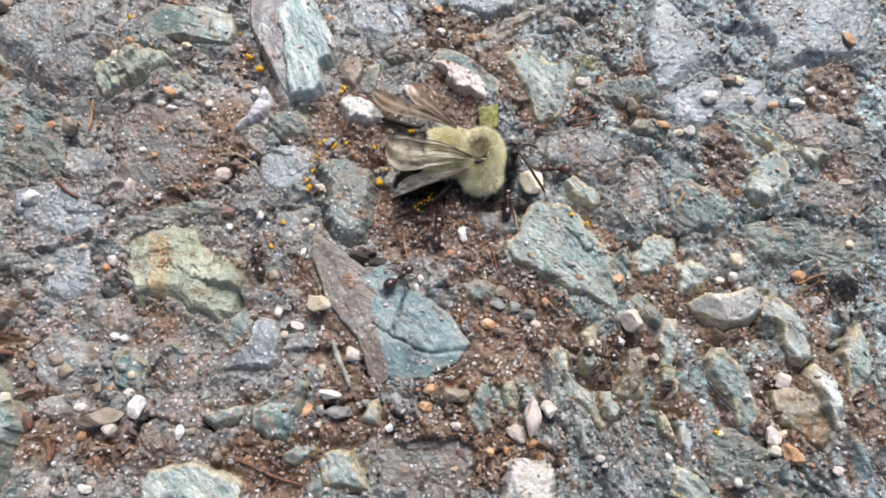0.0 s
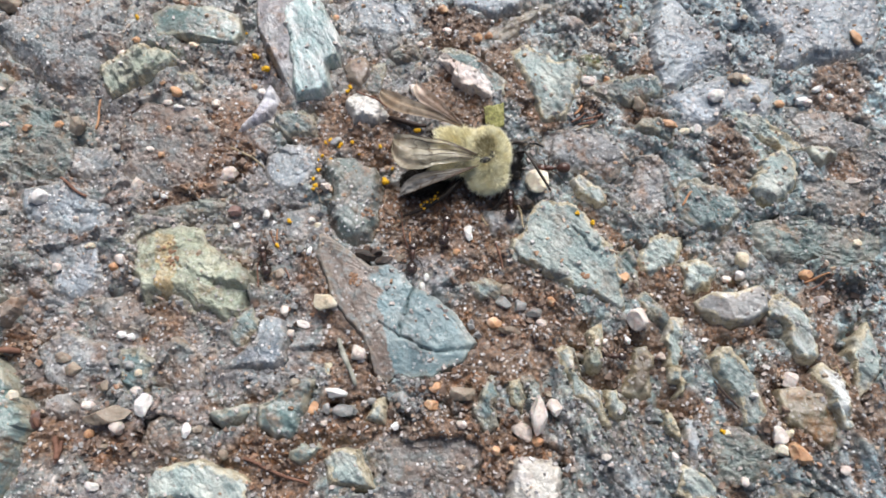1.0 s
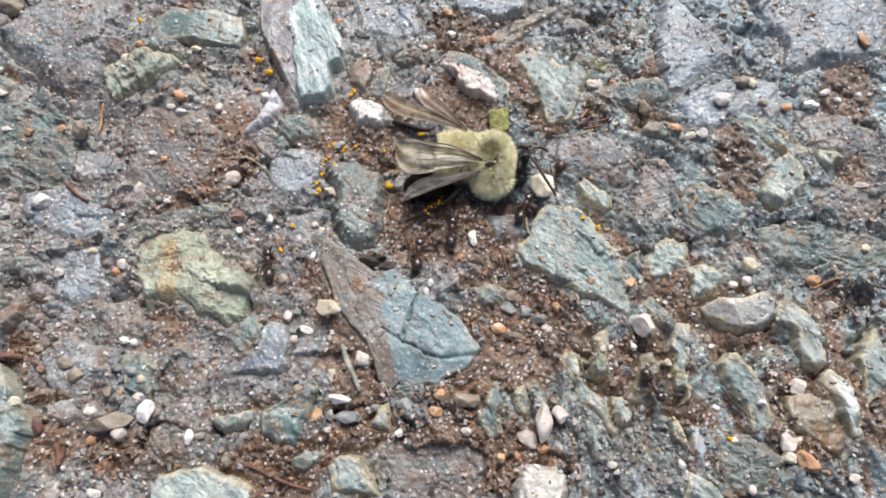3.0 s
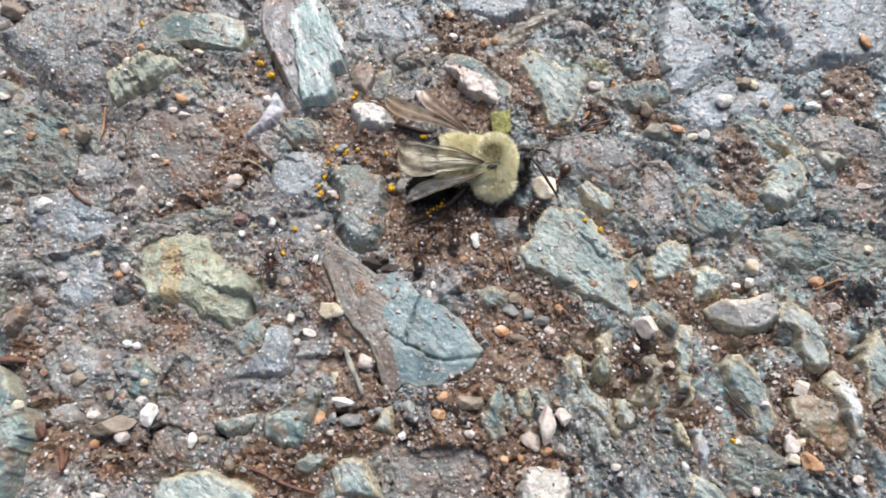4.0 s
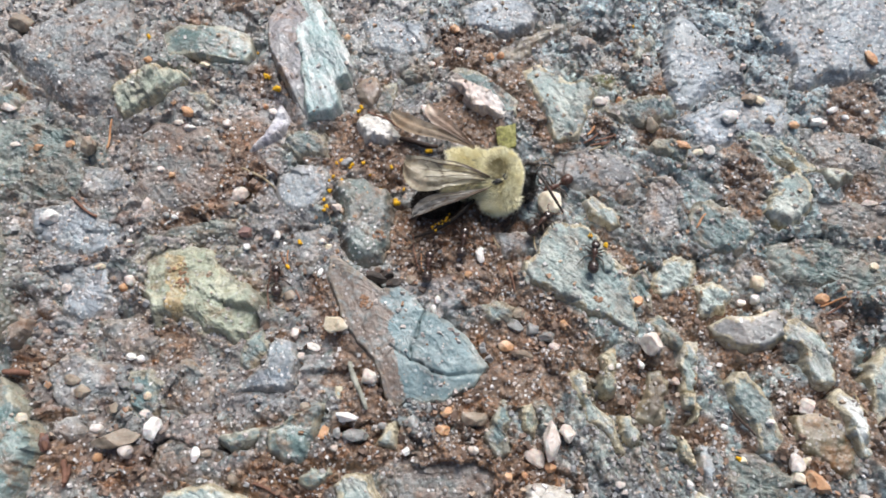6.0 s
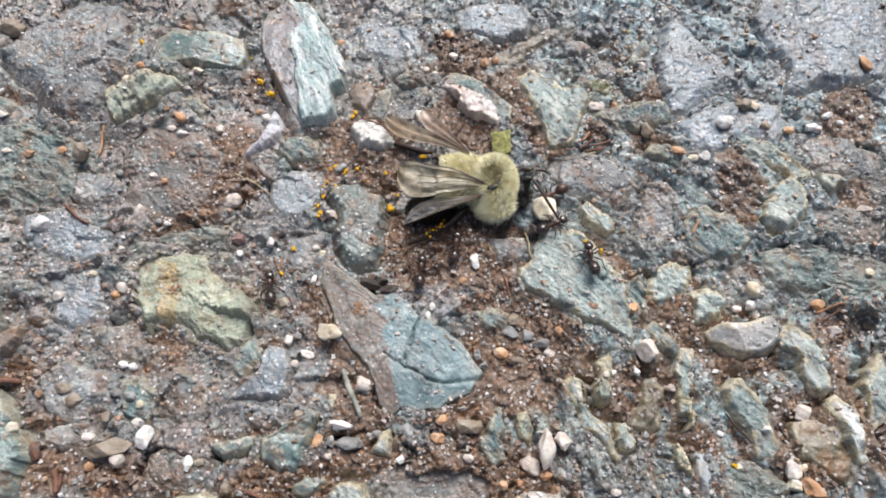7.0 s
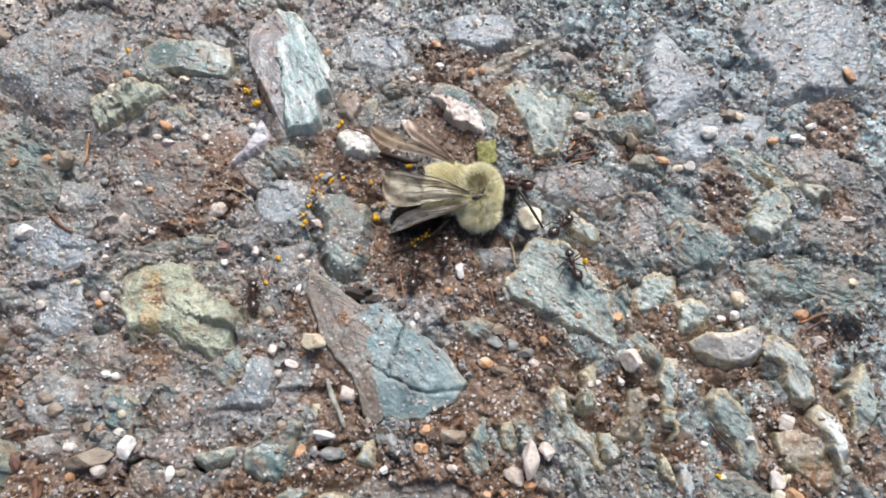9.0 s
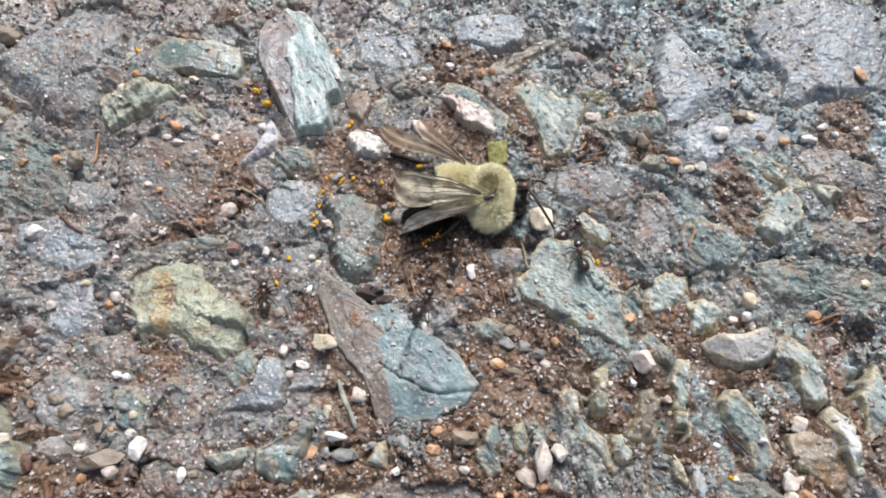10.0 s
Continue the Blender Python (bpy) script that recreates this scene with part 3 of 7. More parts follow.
def tube(points, radii, sides=8):
    """A round rod along points, with rounded-off ends."""
    pts = [Vector(p) for p in points]
    radii = list(radii) if isinstance(radii, (tuple, list)) else [radii] * len(pts)
    verts, faces = [], []
    for k, p in enumerate(pts):
        way = (pts[min(k + 1, len(pts) - 1)] - pts[max(k - 1, 0)]).normalized()
        side = way.cross(Vector((0.13, 0.2, 1.0))).normalized()
        up = side.cross(way)
        for s in range(sides):
            a = 2 * math.pi * s / sides
            verts.append(p + radii[k] * (math.cos(a) * side + math.sin(a) * up))
    for k in range(len(pts) - 1):
        for s in range(sides):
            a, b = k * sides + s, k * sides + (s + 1) % sides
            faces.append((a, b, b + sides, a + sides))
    first, last = len(verts), len(verts) + 1
    verts += [pts[0] - (pts[1] - pts[0]).normalized() * radii[0] * 0.5, pts[-1] + (pts[-1] - pts[-2]).normalized() * radii[-1] * 0.5]
    end = (len(pts) - 1) * sides
    for s in range(sides):
        faces += [(first, (s + 1) % sides, s), (last, end + s, end + (s + 1) % sides)]
    return np.array([tuple(v) for v in verts]), faces


def ball(centre, radii, turn=(0, 0, 0), seg=24, rings=14, shape=None):
    """An ellipsoid; shape(x, y, z) may reshape the unit ball."""
    verts, faces = [(0, 0, 1)], []
    for r in range(1, rings):
        a = math.pi * r / rings
        for s in range(seg):
            b = 2 * math.pi * s / seg
            verts.append((math.sin(a) * math.cos(b), math.sin(a) * math.sin(b), math.cos(a)))
    verts.append((0, 0, -1))
    for s in range(seg):
        faces.append((0, 1 + s, 1 + (s + 1) % seg))
        faces.append((len(verts) - 1, 1 + (rings - 2) * seg + (s + 1) % seg, 1 + (rings - 2) * seg + s))
    for r in range(rings - 2):
        for s in range(seg):
            a, b = 1 + r * seg + s, 1 + r * seg + (s + 1) % seg
            faces.append((a, a + seg, b + seg, b))
    if shape:
        verts = [shape(*v) for v in verts]
    m = Euler([radians(a) for a in turn]).to_matrix()
    return np.array([tuple(m @ Vector([c * r for c, r in zip(v, radii)]) + Vector(centre)) for v in verts]), faces


# ---- the ground and the stones set in it ----
ground = tagged(new("ground"), "worn stony ground of grey grit, brown earth and embedded stones", "ground", kind="structure")
rng = np.random.default_rng(7)
stone_count = 0
# the colour of the fines that each kind of stone sheds round itself
STONE_TINT = {"blue_grey_slate": (0.17, 0.21, 0.215), "smooth_blue_slate": (0.22, 0.23, 0.235), "pale_blue_slate": (0.27, 0.32, 0.315), "white_streaked_slate": (0.30, 0.32, 0.31), "white_green_slate": (0.33, 0.36, 0.335),
              "brown_stone": (0.19, 0.165, 0.155), "green_grey_stone": (0.165, 0.19, 0.175), "lavender_stone": (0.235, 0.247, 0.26), "white_quartz": (0.30, 0.26, 0.24),
              "grey_green_gritty_stone": (0.22, 0.225, 0.22), "smooth_brown_stone": (0.19, 0.16, 0.14), "green_moss": (0.15, 0.16, 0.11), "dark_stone": (0.115, 0.11, 0.105), "yellow_green_stone": (0.25, 0.25, 0.205), "teal_slate": (0.17, 0.205, 0.20), "smooth_lavender_stone": (0.20, 0.195, 0.20), "lilac_quartz": (0.26, 0.24, 0.24), "pink_white_quartz": (0.22, 0.17, 0.14),
              "olive_grey_stone": (0.155, 0.155, 0.145), "tan_layered_stone": (0.21, 0.195, 0.165), "smooth_grey_stone": (0.20, 0.195, 0.19), "olive_brown_stone": (0.13, 0.115, 0.09), "cream_green_slate": (0.24, 0.24, 0.21)}


# the slant and strength of each kind's split layers
LAYERS = {"blue_grey_slate": (-0.88, 1.0), "white_streaked_slate": (-1.12, 1.0), "pale_blue_slate": (-0.8, 0.7), "white_green_slate": (-1.15, 0.9), "green_grey_stone": (-0.25, 0.9), "cream_green_slate": (-1.25, 1.0),
          "teal_slate": (-0.5, 0.35), "smooth_blue_slate": (-0.9, 0.08), "tan_layered_stone": (0.45, 1.0)}


def stone(x, y, outline, high, material, label, soft=0.6, craggy=0.7, lean_x=0.0, lean_y=0.0, grooves=(), film=(), buried=False):
    """A broken stone set in the ground; its outline goes round its middle, soft is how wide its edge falls off."""
    global stone_count
    stone_count += 1
    seed = 100 + 7 * stone_count
    high = high * 1.35 if high > 1.0 else high
    # straight sides between the corners, then chipped
    corners = np.array(outline, dtype=float)
    nxt = np.roll(corners, -1, 0)
    cuts = np.maximum(2, (np.hypot(*(nxt - corners).T) / 0.28).astype(int))
    line = np.concatenate([a + (b - a) * (np.arange(k) / k)[:, None] for a, b, k in zip(corners, nxt, cuts)])
    out = line / np.maximum(np.hypot(*line.T), 1e-6)[:, None]
    line = line + out * ((0.24 + 0.5 * craggy) * fbm((x + line[:, 0]) / 1.5, (y + line[:, 1]) / 1.5, seed, 4, 0.6) + 0.1)[:, None]
    follow = np.roll(line, -1, 0)
    span = follow - line
    span_sq = np.maximum((span ** 2).sum(1), 1e-9)
    away_y = -span[:, 0] / np.sqrt(span_sq)
    # how far the side lies from the middle, all round
    ray = np.linspace(-np.pi, np.pi, 721)
    cross = np.cos(ray)[:, None] * span[None, :, 1] - np.sin(ray)[:, None] * span[None, :, 0]
    cross = np.where(np.abs(cross) < 1e-9, 1e-9, cross)
    reach = (line[None, :, 0] * span[None, :, 1] - line[None, :, 1] * span[None, :, 0]) / cross
    where = (line[None, :, 0] * np.sin(ray)[:, None] - line[None, :, 1] * np.cos(ray)[:, None]) / cross
    edge = np.where((where >= -0.02) & (where <= 1.02) & (reach > 0), reach, 0.0).max(1)
    edge = np.maximum(edge, 0.15)
    edge[-1] = edge[0]
    mean = float(np.mean(edge))
    turn, drop, off = rng.uniform(0, 6.28, 4), rng.uniform(0.15, 0.55, 4), rng.uniform(0.2, 0.7, 4)
    lay, layered = LAYERS.get(material.name, (rng.uniform(0, 3.14), 0.2))

    def inside(px, py):
        """The distance in from the side, and how much that side looks towards +y."""
        shape = px.shape
        q = np.stack([px.ravel() - x, py.ravel() - y], 1)
        best, facing = np.full(len(q), 1e9), np.zeros(len(q))
        for (ax, ay), (sx, sy), sq, wy in zip(line, span, span_sq, away_y):
            u, v = q[:, 0] - ax, q[:, 1] - ay
            t = np.clip((u * sx + v * sy) / sq, 0, 1)
            d = (u - t * sx) ** 2 + (v - t * sy) ** 2
            near = d < best
            best, facing = np.where(near, d, best), np.where(near, wy, facing)
        s = np.hypot(q[:, 0], q[:, 1]) / np.interp(np.arctan2(q[:, 1], q[:, 0]), ray, edge)
        return (np.sqrt(best) * np.where(s <= 1, 1, -1)).reshape(shape), facing.reshape(shape), s.reshape(shape)

    def height(px, py):
        d, facing, s = inside(px, py)
        u, v = px - x, py - y
        wide = min(soft, 0.8 * mean) * (1 + 0.5 * np.clip(facing, 0, 1) - 0.45 * np.clip(-facing, 0, 1))
        z = 1 - (1 - np.clip((d + 0.04) / wide, 0, 1)) ** 1.6
        for t, k, o in zip(turn, drop, off):
            z = np.minimum(z, 1 - k * np.clip((u * np.cos(t) + v * np.sin(t)) / mean - o, 0, None))
        wx, wy = px + 0.9 * fbm(px / 2.2, py / 2.2, seed), py + 0.9 * fbm(px / 2.2, py / 2.2, seed + 9)
        la, lb = wx * math.cos(lay) + wy * math.sin(lay), -wx * math.sin(lay) + wy * math.cos(lay)
        # ledges where layers have split away
        step = lb / 1.5 + 0.8 * fbm(la / 5, lb / 2, seed + 4)
        saw = step - np.floor(step)
        ledge = np.where(saw < 0.8, saw / 0.8, (1 - saw) / 0.2) * (0.5 + fbm(la / 3, lb / 3, seed + 6))
        rough = 0.34 * fbm(px / 2.6, py / 2.6, seed + 1, 4, 0.5) + layered * (0.44 * ledge + 0.32 * fbm(la / 2.4, lb / 0.4, seed + 2, 4, 0.6))
        wide_z, wide_rim, _ = facets(wx, wy, 3.4, seed + 3)
        chip_z, chip_rim, _ = facets(wx, wy, 0.8, seed + 13)
        rough += 0.55 * wide_z + 0.14 * chip_z + 0.16 * fbm(px / 0.5, py / 0.5, seed + 7, 3, 0.6)
        crack = np.exp(-(np.abs(fbm(la / 3.5, lb / 1.6, seed + 8, 4)) / 0.02) ** 2) * (fbm(px / 2.5, py / 2.5, seed + 5) > 0.08)
        z = -0.2 + high * z + lean_x * u + lean_y * v + (rough - 0.22 * crack) * craggy
        for gx0, gy0, gx1, gy1 in grooves:
            along = np.clip(((px - gx0) * (gx1 - gx0) + (py - gy0) * (gy1 - gy0)) / ((gx1 - gx0) ** 2 + (gy1 - gy0) ** 2), 0, 1)
            away = np.hypot(px - gx0 - along * (gx1 - gx0), py - gy0 - along * (gy1 - gy0)) + 0.10 * fbm(px / 0.7, py / 0.7, seed + 6)
            z = z - 0.42 * np.exp(-(away / 0.09) ** 2)
        return z, d, s

    # what rests on it finds its height in the grid, and the ground sinks below its lower edge
    far = float(edge.max()) + 1.8
    i0, i1 = np.searchsorted(AX[AX0:AX0 + AXN], (x - far, x + far))
    j0, j1 = np.searchsorted(AY[AY0:AY0 + AYN], (y - far, y + far))
    if i1 - i0 > 1 and j1 - j0 > 1:
        box = (slice(j0, j1), slice(i0, i1))
        z, d, s = height(GX[box], GY[box])
        _, facing, _ = inside(GX[box], GY[box])
        beyond = np.clip(-d, 0, None)
        near = np.exp(-(beyond / 1.7) ** 2)
        WASH[box] += near[..., None] * np.array(STONE_TINT[material.name])
        WASHED[box] += near
        under = np.clip(0.15 - 0.85 * facing, 0.0, 1.0) * (1.0 if soft < 0.75 else 0.5)
        if buried:
            under = under * np.clip((GX[box] - x) / mean + 0.1, 0, 1)
        sunk = GROUND[box] - (0.12 + 0.34 * high) * under * np.exp(-(beyond / 0.55) ** 2)
        # fines banked up against its other sides
        bank = -0.2 + 0.75 * high - 0.5 * beyond
        heap = 1.0 if buried else 0.6
        sunk = np.where(under < 0.3, np.maximum(sunk, sunk * (1 - heap) + heap * bank * np.exp(-(beyond / (2.4 if buried else 1.3)) ** 2)), sunk)
        DIRT[box] += 0.42 * np.clip(under - 0.2, 0, 1) * np.exp(-((beyond - 0.5) / 1.0) ** 2) * (1 + fbm(GX[box] / 1.6, GY[box] / 1.6, 77))
        GROUND[box] = np.where(d > 0.35, np.minimum(GROUND[box], z - 0.3), sunk)
        WITHIN[box] = np.maximum(WITHIN[box], d)
        STONY[box] = np.where(d > 0, np.maximum(STONY[box], z), STONY[box])
    rings, seg = int(min(max(mean / 0.10, 10), 60)), int(min(max(mean / 0.026, 44), 220))
    th = np.linspace(-np.pi, np.pi, seg, endpoint=False)
    r = np.interp(th, ray, edge)
    steps = np.sqrt(np.linspace(0, 1, rings + 1)[1:]) * 0.5 + np.linspace(0, 1, rings + 1)[1:] * 0.5
    px = x + steps[:, None] * (r * np.cos(th))[None]
    py = y + steps[:, None] * (r * np.sin(th))[None]
    pz, depth, _ = height(px, py)
    mz, _, _ = height(np.array([x]), np.array([y]))
    # an undercut side below the rim
    sx, sy = x + 0.94 * r * np.cos(th), y + 0.94 * r * np.sin(th)
    verts = np.concatenate([[[x, y, mz[0]]], np.stack([px.ravel(), py.ravel(), pz.ravel()], 1), np.stack([sx, sy, pz[-1] - 0.8], 1), np.stack([sx, sy, np.full(seg, -3.2)], 1)])
    q, p = np.arange(seg), (np.arange(seg) + 1) % seg
    tris = np.stack([np.zeros(seg, int), 1 + q, 1 + p], 1)
    quads = np.concatenate([np.stack([1 + k * seg + q, 1 + (k + 1) * seg + q, 1 + (k + 1) * seg + p, 1 + k * seg + p], 1) for k in range(rings + 1)])
    me = dense_mesh("stone", verts, tris, quads, material)
    rim = np.concatenate([[0.0], np.clip(1 - depth.ravel() / 0.75, 0, 1), np.ones(2 * seg)])
    me.attributes.new("rim", "FLOAT", "POINT").data.foreach_set("value", rim.astype(np.float32))
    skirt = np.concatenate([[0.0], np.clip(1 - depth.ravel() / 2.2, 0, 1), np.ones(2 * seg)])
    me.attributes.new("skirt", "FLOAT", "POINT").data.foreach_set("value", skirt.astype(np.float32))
    if film:
        coat = np.zeros(len(verts), bool)
        wob = 1.1 * fbm(verts[:, 0] / 1.2, verts[:, 1] / 1.2, seed + 30)
        for (ax, ay), (bx, by) in zip(film, film[1:] + film[:1]):
            level = (ay > verts[:, 1]) != (by > verts[:, 1])
            coat ^= level & (verts[:, 0] + wob < (bx - ax) * (verts[:, 1] - ay) / (by - ay + 1e-9) + ax)
        me.attributes.new("film", "FLOAT", "POINT").data.foreach_set("value", coat.astype(np.float32))
    ob = new("stone", me)
    ob.parent = ground
    return tagged(ob, label)


stone(-38.89, 22.38, ((-8.1, 1.1), (-6.9, 2.4), (-4.7, 4.5), (-2.4, 6.3), (0.0, 7.9), (4.3, 7.4), (6.4, 4.1), (5.9, 1.4), (5.9, -1.5), (4.5, -3.9), (4.2, -5.9), (2.9, -7.0), (0.1, -6.6), (-1.5, -5.6), (-4.0, -3.2), (-6.5, -1.5)), 1.6, slate_mix, "brown-grey speckled stone with a pale worn edge, set in the ground", 2.0, 0.8, 0, 0)
stone(-25.76, 23.43, ((-5.0, 1.9), (-2.8, 2.5), (1.4, 2.2), (4.3, 1.2), (4.7, -0.9), (4.1, -2.1), (1.9, -2.2), (-1.1, -1.6), (-3.2, -1.0), (-4.3, -0.0)), 1.7, slate_smooth, "smooth blue-grey slate slab lying over a dark gap", 0.5, 0.35, 0, 0.05)
stone(-30.71, 17.75, ((-3.7, 0.2), (-1.4, 1.8), (0.4, 3.0), (2.7, 2.7), (4.1, 1.5), (3.0, 0.5), (1.4, -0.8), (0.0, -1.9), (-1.0, -2.9), (-2.3, -2.7), (-3.3, -1.5)), 2.0, slate_tan, "elongated green-grey stone with a pale end", 0.7, 0.9, 0, 0)
stone(-16.93, 22.38, ((-3.1, 4.2), (-2.3, 6.2), (-0.3, 7.8), (1.8, 4.2), (2.7, -1.3), (3.3, -6.5), (1.8, -7.8), (0.2, -4.9), (-1.4, -2.3), (-2.6, 0.4)), 1.75, lavender_smooth, "smooth lavender-grey side of a broken stone", 0.6, 0.35, 0, 0)
stone(-14.07, 21.91, ((-4.2, 6.6), (-3.4, 8.9), (-1.3, 8.2), (0.6, 5.2), (2.1, 2.7), (3.1, 0.0), (3.5, -3.1), (2.4, -3.7), (2.7, -6.2), (1.8, -7.2), (-0.9, -7.5), (-1.5, -4.9), (-2.1, -1.0), (-2.7, 1.7)), 1.95, slate_vein, "white-streaked green slate with split layers", 0.6, 0.5, 0, 0)
stone(-18.54, 13.76, ((0.5, 2.6), (1.2, 2.7), (2.0, 1.3), (1.1, -0.5), (-0.5, -1.8), (-1.6, -2.5), (-2.0, -2.0), (-0.7, -0.5), (0.0, 0.8)), 1.2, quartz_lilac, "white and lilac angular quartz", 0.5, 0.7, 0, 0)
stone(-14.79, 12.49, ((-1.8, 1.4), (0.4, 1.7), (1.9, 1.2), (2.1, -1.1), (0.6, -1.7), (-1.0, -1.4), (-2.3, -0.1)), 1.0, slate, "small blue-green stone with a flat top", 0.6, 0.8, 0, 0)
stone(-15.05, 8.07, ((-2.4, 1.2), (-0.5, 2.5), (2.0, 2.4), (2.7, 1.3), (2.3, -0.6), (1.2, -2.3), (-0.9, -2.9), (-2.0, -1.6), (-2.5, -0.0)), 0.8, lavender, "flat purple-grey stone", 0.6, 0.4, 0, 0)
stone(-9.10, 18.28, ((-1.4, 0.4), (-0.5, 1.2), (0.9, 1.4), (1.1, -0.1), (0.5, -1.7), (-0.6, -1.1)), 1.1, smooth_brown, "small purple-brown stone", 0.35, 0.4, 0, 0)
stone(-7.31, 17.83, ((-0.5, 1.5), (1.3, 1.9), (0.9, -0.1), (0.4, -1.8), (-1.3, -1.5), (-0.7, 0.0)), 1.0, slate, "small blue-grey split stone", 0.35, 0.5, 0, 0)
stone(-7.89, 13.73, ((-2.2, 1.2), (-1.3, 1.7), (0.4, 1.3), (1.3, 0.7), (2.8, -1.1), (1.3, -1.6), (-0.6, -1.6), (-1.7, -0.5)), 1.6, quartz, "chunky white quartz stone with pollen on it", 0.6, 0.9, 0, 0)
stone(-39.96, 11.20, ((-6.6, 4.3), (-2.6, 4.7), (1.4, 4.0), (2.9, 2.5), (4.0, -0.3), (3.8, -3.0), (2.5, -4.8), (-0.8, -4.3), (-4.6, -3.1)), 0.7, moss_stone, "green-grey gritty stone sunk in the ground", 1.2, 0.9, 0, 0)
stone(-35.70, 12.09, ((-0.8, -0.1), (-0.5, 0.7), (0.3, 1.0), (0.8, 0.2), (0.5, -0.8), (-0.3, -1.1)), 1.1, slate_mix, "small oval grey stone beside a dry needle", 0.4, 0.4, 0, 0)
stone(-27.29, 10.42, ((-4.7, 3.1), (-3.3, 4.7), (-0.0, 5.1), (3.5, 4.2), (4.9, 1.3), (5.0, -1.7), (4.0, -4.1), (1.3, -5.0), (-1.9, -4.6), (-3.8, -3.0), (-4.9, 0.1)), 1.0, slate_brown, "rounded brown stone dusted with grit", 1.8, 0.6, 0, 0)
stone(-23.60, 3.73, ((-3.7, -0.1), (-1.2, 0.6), (1.4, 1.0), (3.6, 1.5), (3.2, 0.0), (1.6, -1.0), (-1.5, -1.2), (-3.5, -0.9)), 1.0, moss_stone, "layered green-grey stone ledge", 0.5, 0.8, 0, 0.03)
stone(-22.77, -3.55, ((-6.3, 4.3), (-4.3, 5.6), (-0.1, 5.3), (1.8, 3.1), (4.2, 1.5), (5.3, -0.1), (4.9, -1.7), (4.2, -3.2), (3.1, -4.2), (1.7, -3.3), (-0.1, -2.5), (-1.8, -1.5), (-3.3, -1.4), (-4.0, -2.3), (-5.5, 0.4)), 1.3, tan_stone, "yellow-green stone with an orange-stained ridge", 0.9, 0.8, 0, 0, film=((-27.1, 1.4), (-25.5, 0.9), (-24.5, -2.1), (-24.4, -5.2), (-23.9, -7.2), (-25.7, -7.2), (-26.4, -2.1)))
stone(-19.54, -3.54, ((-2.2, 0.8), (-0.7, 1.3), (1.1, 1.1), (2.1, -0.1), (1.6, -1.1), (-0.2, -1.2), (-1.7, -0.7)), 1.7, tan_stone, "pale yellow-green lobe of a stone", 0.7, 0.6, 0, 0)
stone(-16.31, -9.67, ((0.4, 3.0), (2.0, 2.5), (2.7, 0.5), (2.5, -1.1), (1.6, -2.2), (-0.6, -1.8), (-3.0, -2.1), (-2.9, -1.3), (-1.7, -0.3), (-0.6, 0.5), (-0.5, 2.4)), 1.5, lavender, "blue-lilac stone block with a tan lower face", 0.6, 0.5, 0, 0)
stone(-18.50, -15.37, ((-1.5, 0.6), (1.8, 1.1), (1.7, 0.2), (0.6, -0.8), (-0.7, -1.0), (-1.9, -0.1)), 1.2, slate_smooth, "teal-grey wedge of stone over a dark gap", 0.5, 0.5, 0, 0)
stone(-13.51, -14.84, ((-2.4, 0.3), (-0.8, 1.3), (1.0, 2.5), (2.5, 2.8), (2.5, 1.7), (1.6, 0.2), (1.1, -1.4), (0.5, -2.6), (-1.0, -2.5), (-2.2, -1.7), (-2.7, -0.6)), 1.5, slate_smooth, "blue-grey stone block with a tan-green top", 0.8, 0.6, 0, 0)
stone(-10.37, -11.44, ((-0.5, 0.6), (0.2, 0.7), (0.6, -0.6), (-0.3, -0.7)), 1.0, slate_pale, "small pale blue stone chip", 0.3, 0.3, 0, 0)
stone(-5.91, -14.84, ((-1.4, -1.0), (-0.6, 0.7), (0.7, 1.5), (0.8, 0.0), (0.6, -1.2)), 1.2, slate_pale, "pale blue-green wedge of stone", 0.5, 0.5, 0, 0)
stone(-8.77, -14.99, ((-1.2, 0.5), (0.6, 0.7), (1.3, -0.2), (0.3, -0.7), (-0.9, -0.3)), 1.0, slate_smooth, "small smooth grey-green stone", 0.5, 0.5, 0, 0)
stone(-11.79, -18.28, ((-1.8, -0.0), (-0.4, 0.6), (0.4, 0.3), (1.0, 1.0), (1.4, 0.4), (1.1, -0.7), (-0.3, -0.9), (-1.5, -0.6)), 1.2, slate_smooth, "small teal-grey stone above a dark hollow", 0.5, 0.5, 0, 0)
stone(-8.01, -19.51, ((-2.3, 0.5), (-1.3, 1.4), (0.7, 1.6), (1.0, 0.6), (1.6, -0.7), (2.1, -1.7), (-1.7, -1.8)), 1.4, slate_pale, "pale blue stone with a flat top", 0.6, 0.5, 0, 0)
stone(-20.53, -20.67, ((-3.7, 1.1), (0.1, 1.8), (3.0, 0.9), (4.5, -0.0), (4.3, -1.9), (-4.1, -2.0), (-4.2, 0.2)), 1.3, slate_pale, "pale blue-grey slate slab", 0.7, 0.6, 0, 0)
stone(-36.95, -15.87, ((-4.9, 6.4), (-1.8, 5.4), (-0.2, 4.0), (1.0, 2.2), (2.5, 0.7), (2.6, -1.1), (2.1, -3.8), (0.9, -6.9), (-2.2, -6.9)), 2.3, slate_smooth, "rounded smooth blue-green stone", 1.2, 0.6, 0, 0)
stone(-42.26, -1.41, ((-4.8, 6.9), (-0.4, 5.8), (0.9, 3.0), (1.4, -0.8), (2.5, -3.4), (2.1, -5.6), (-1.7, -6.0)), 1.8, moss_stone, "dark green-grey stone", 1.0, 0.8, 0, 0)
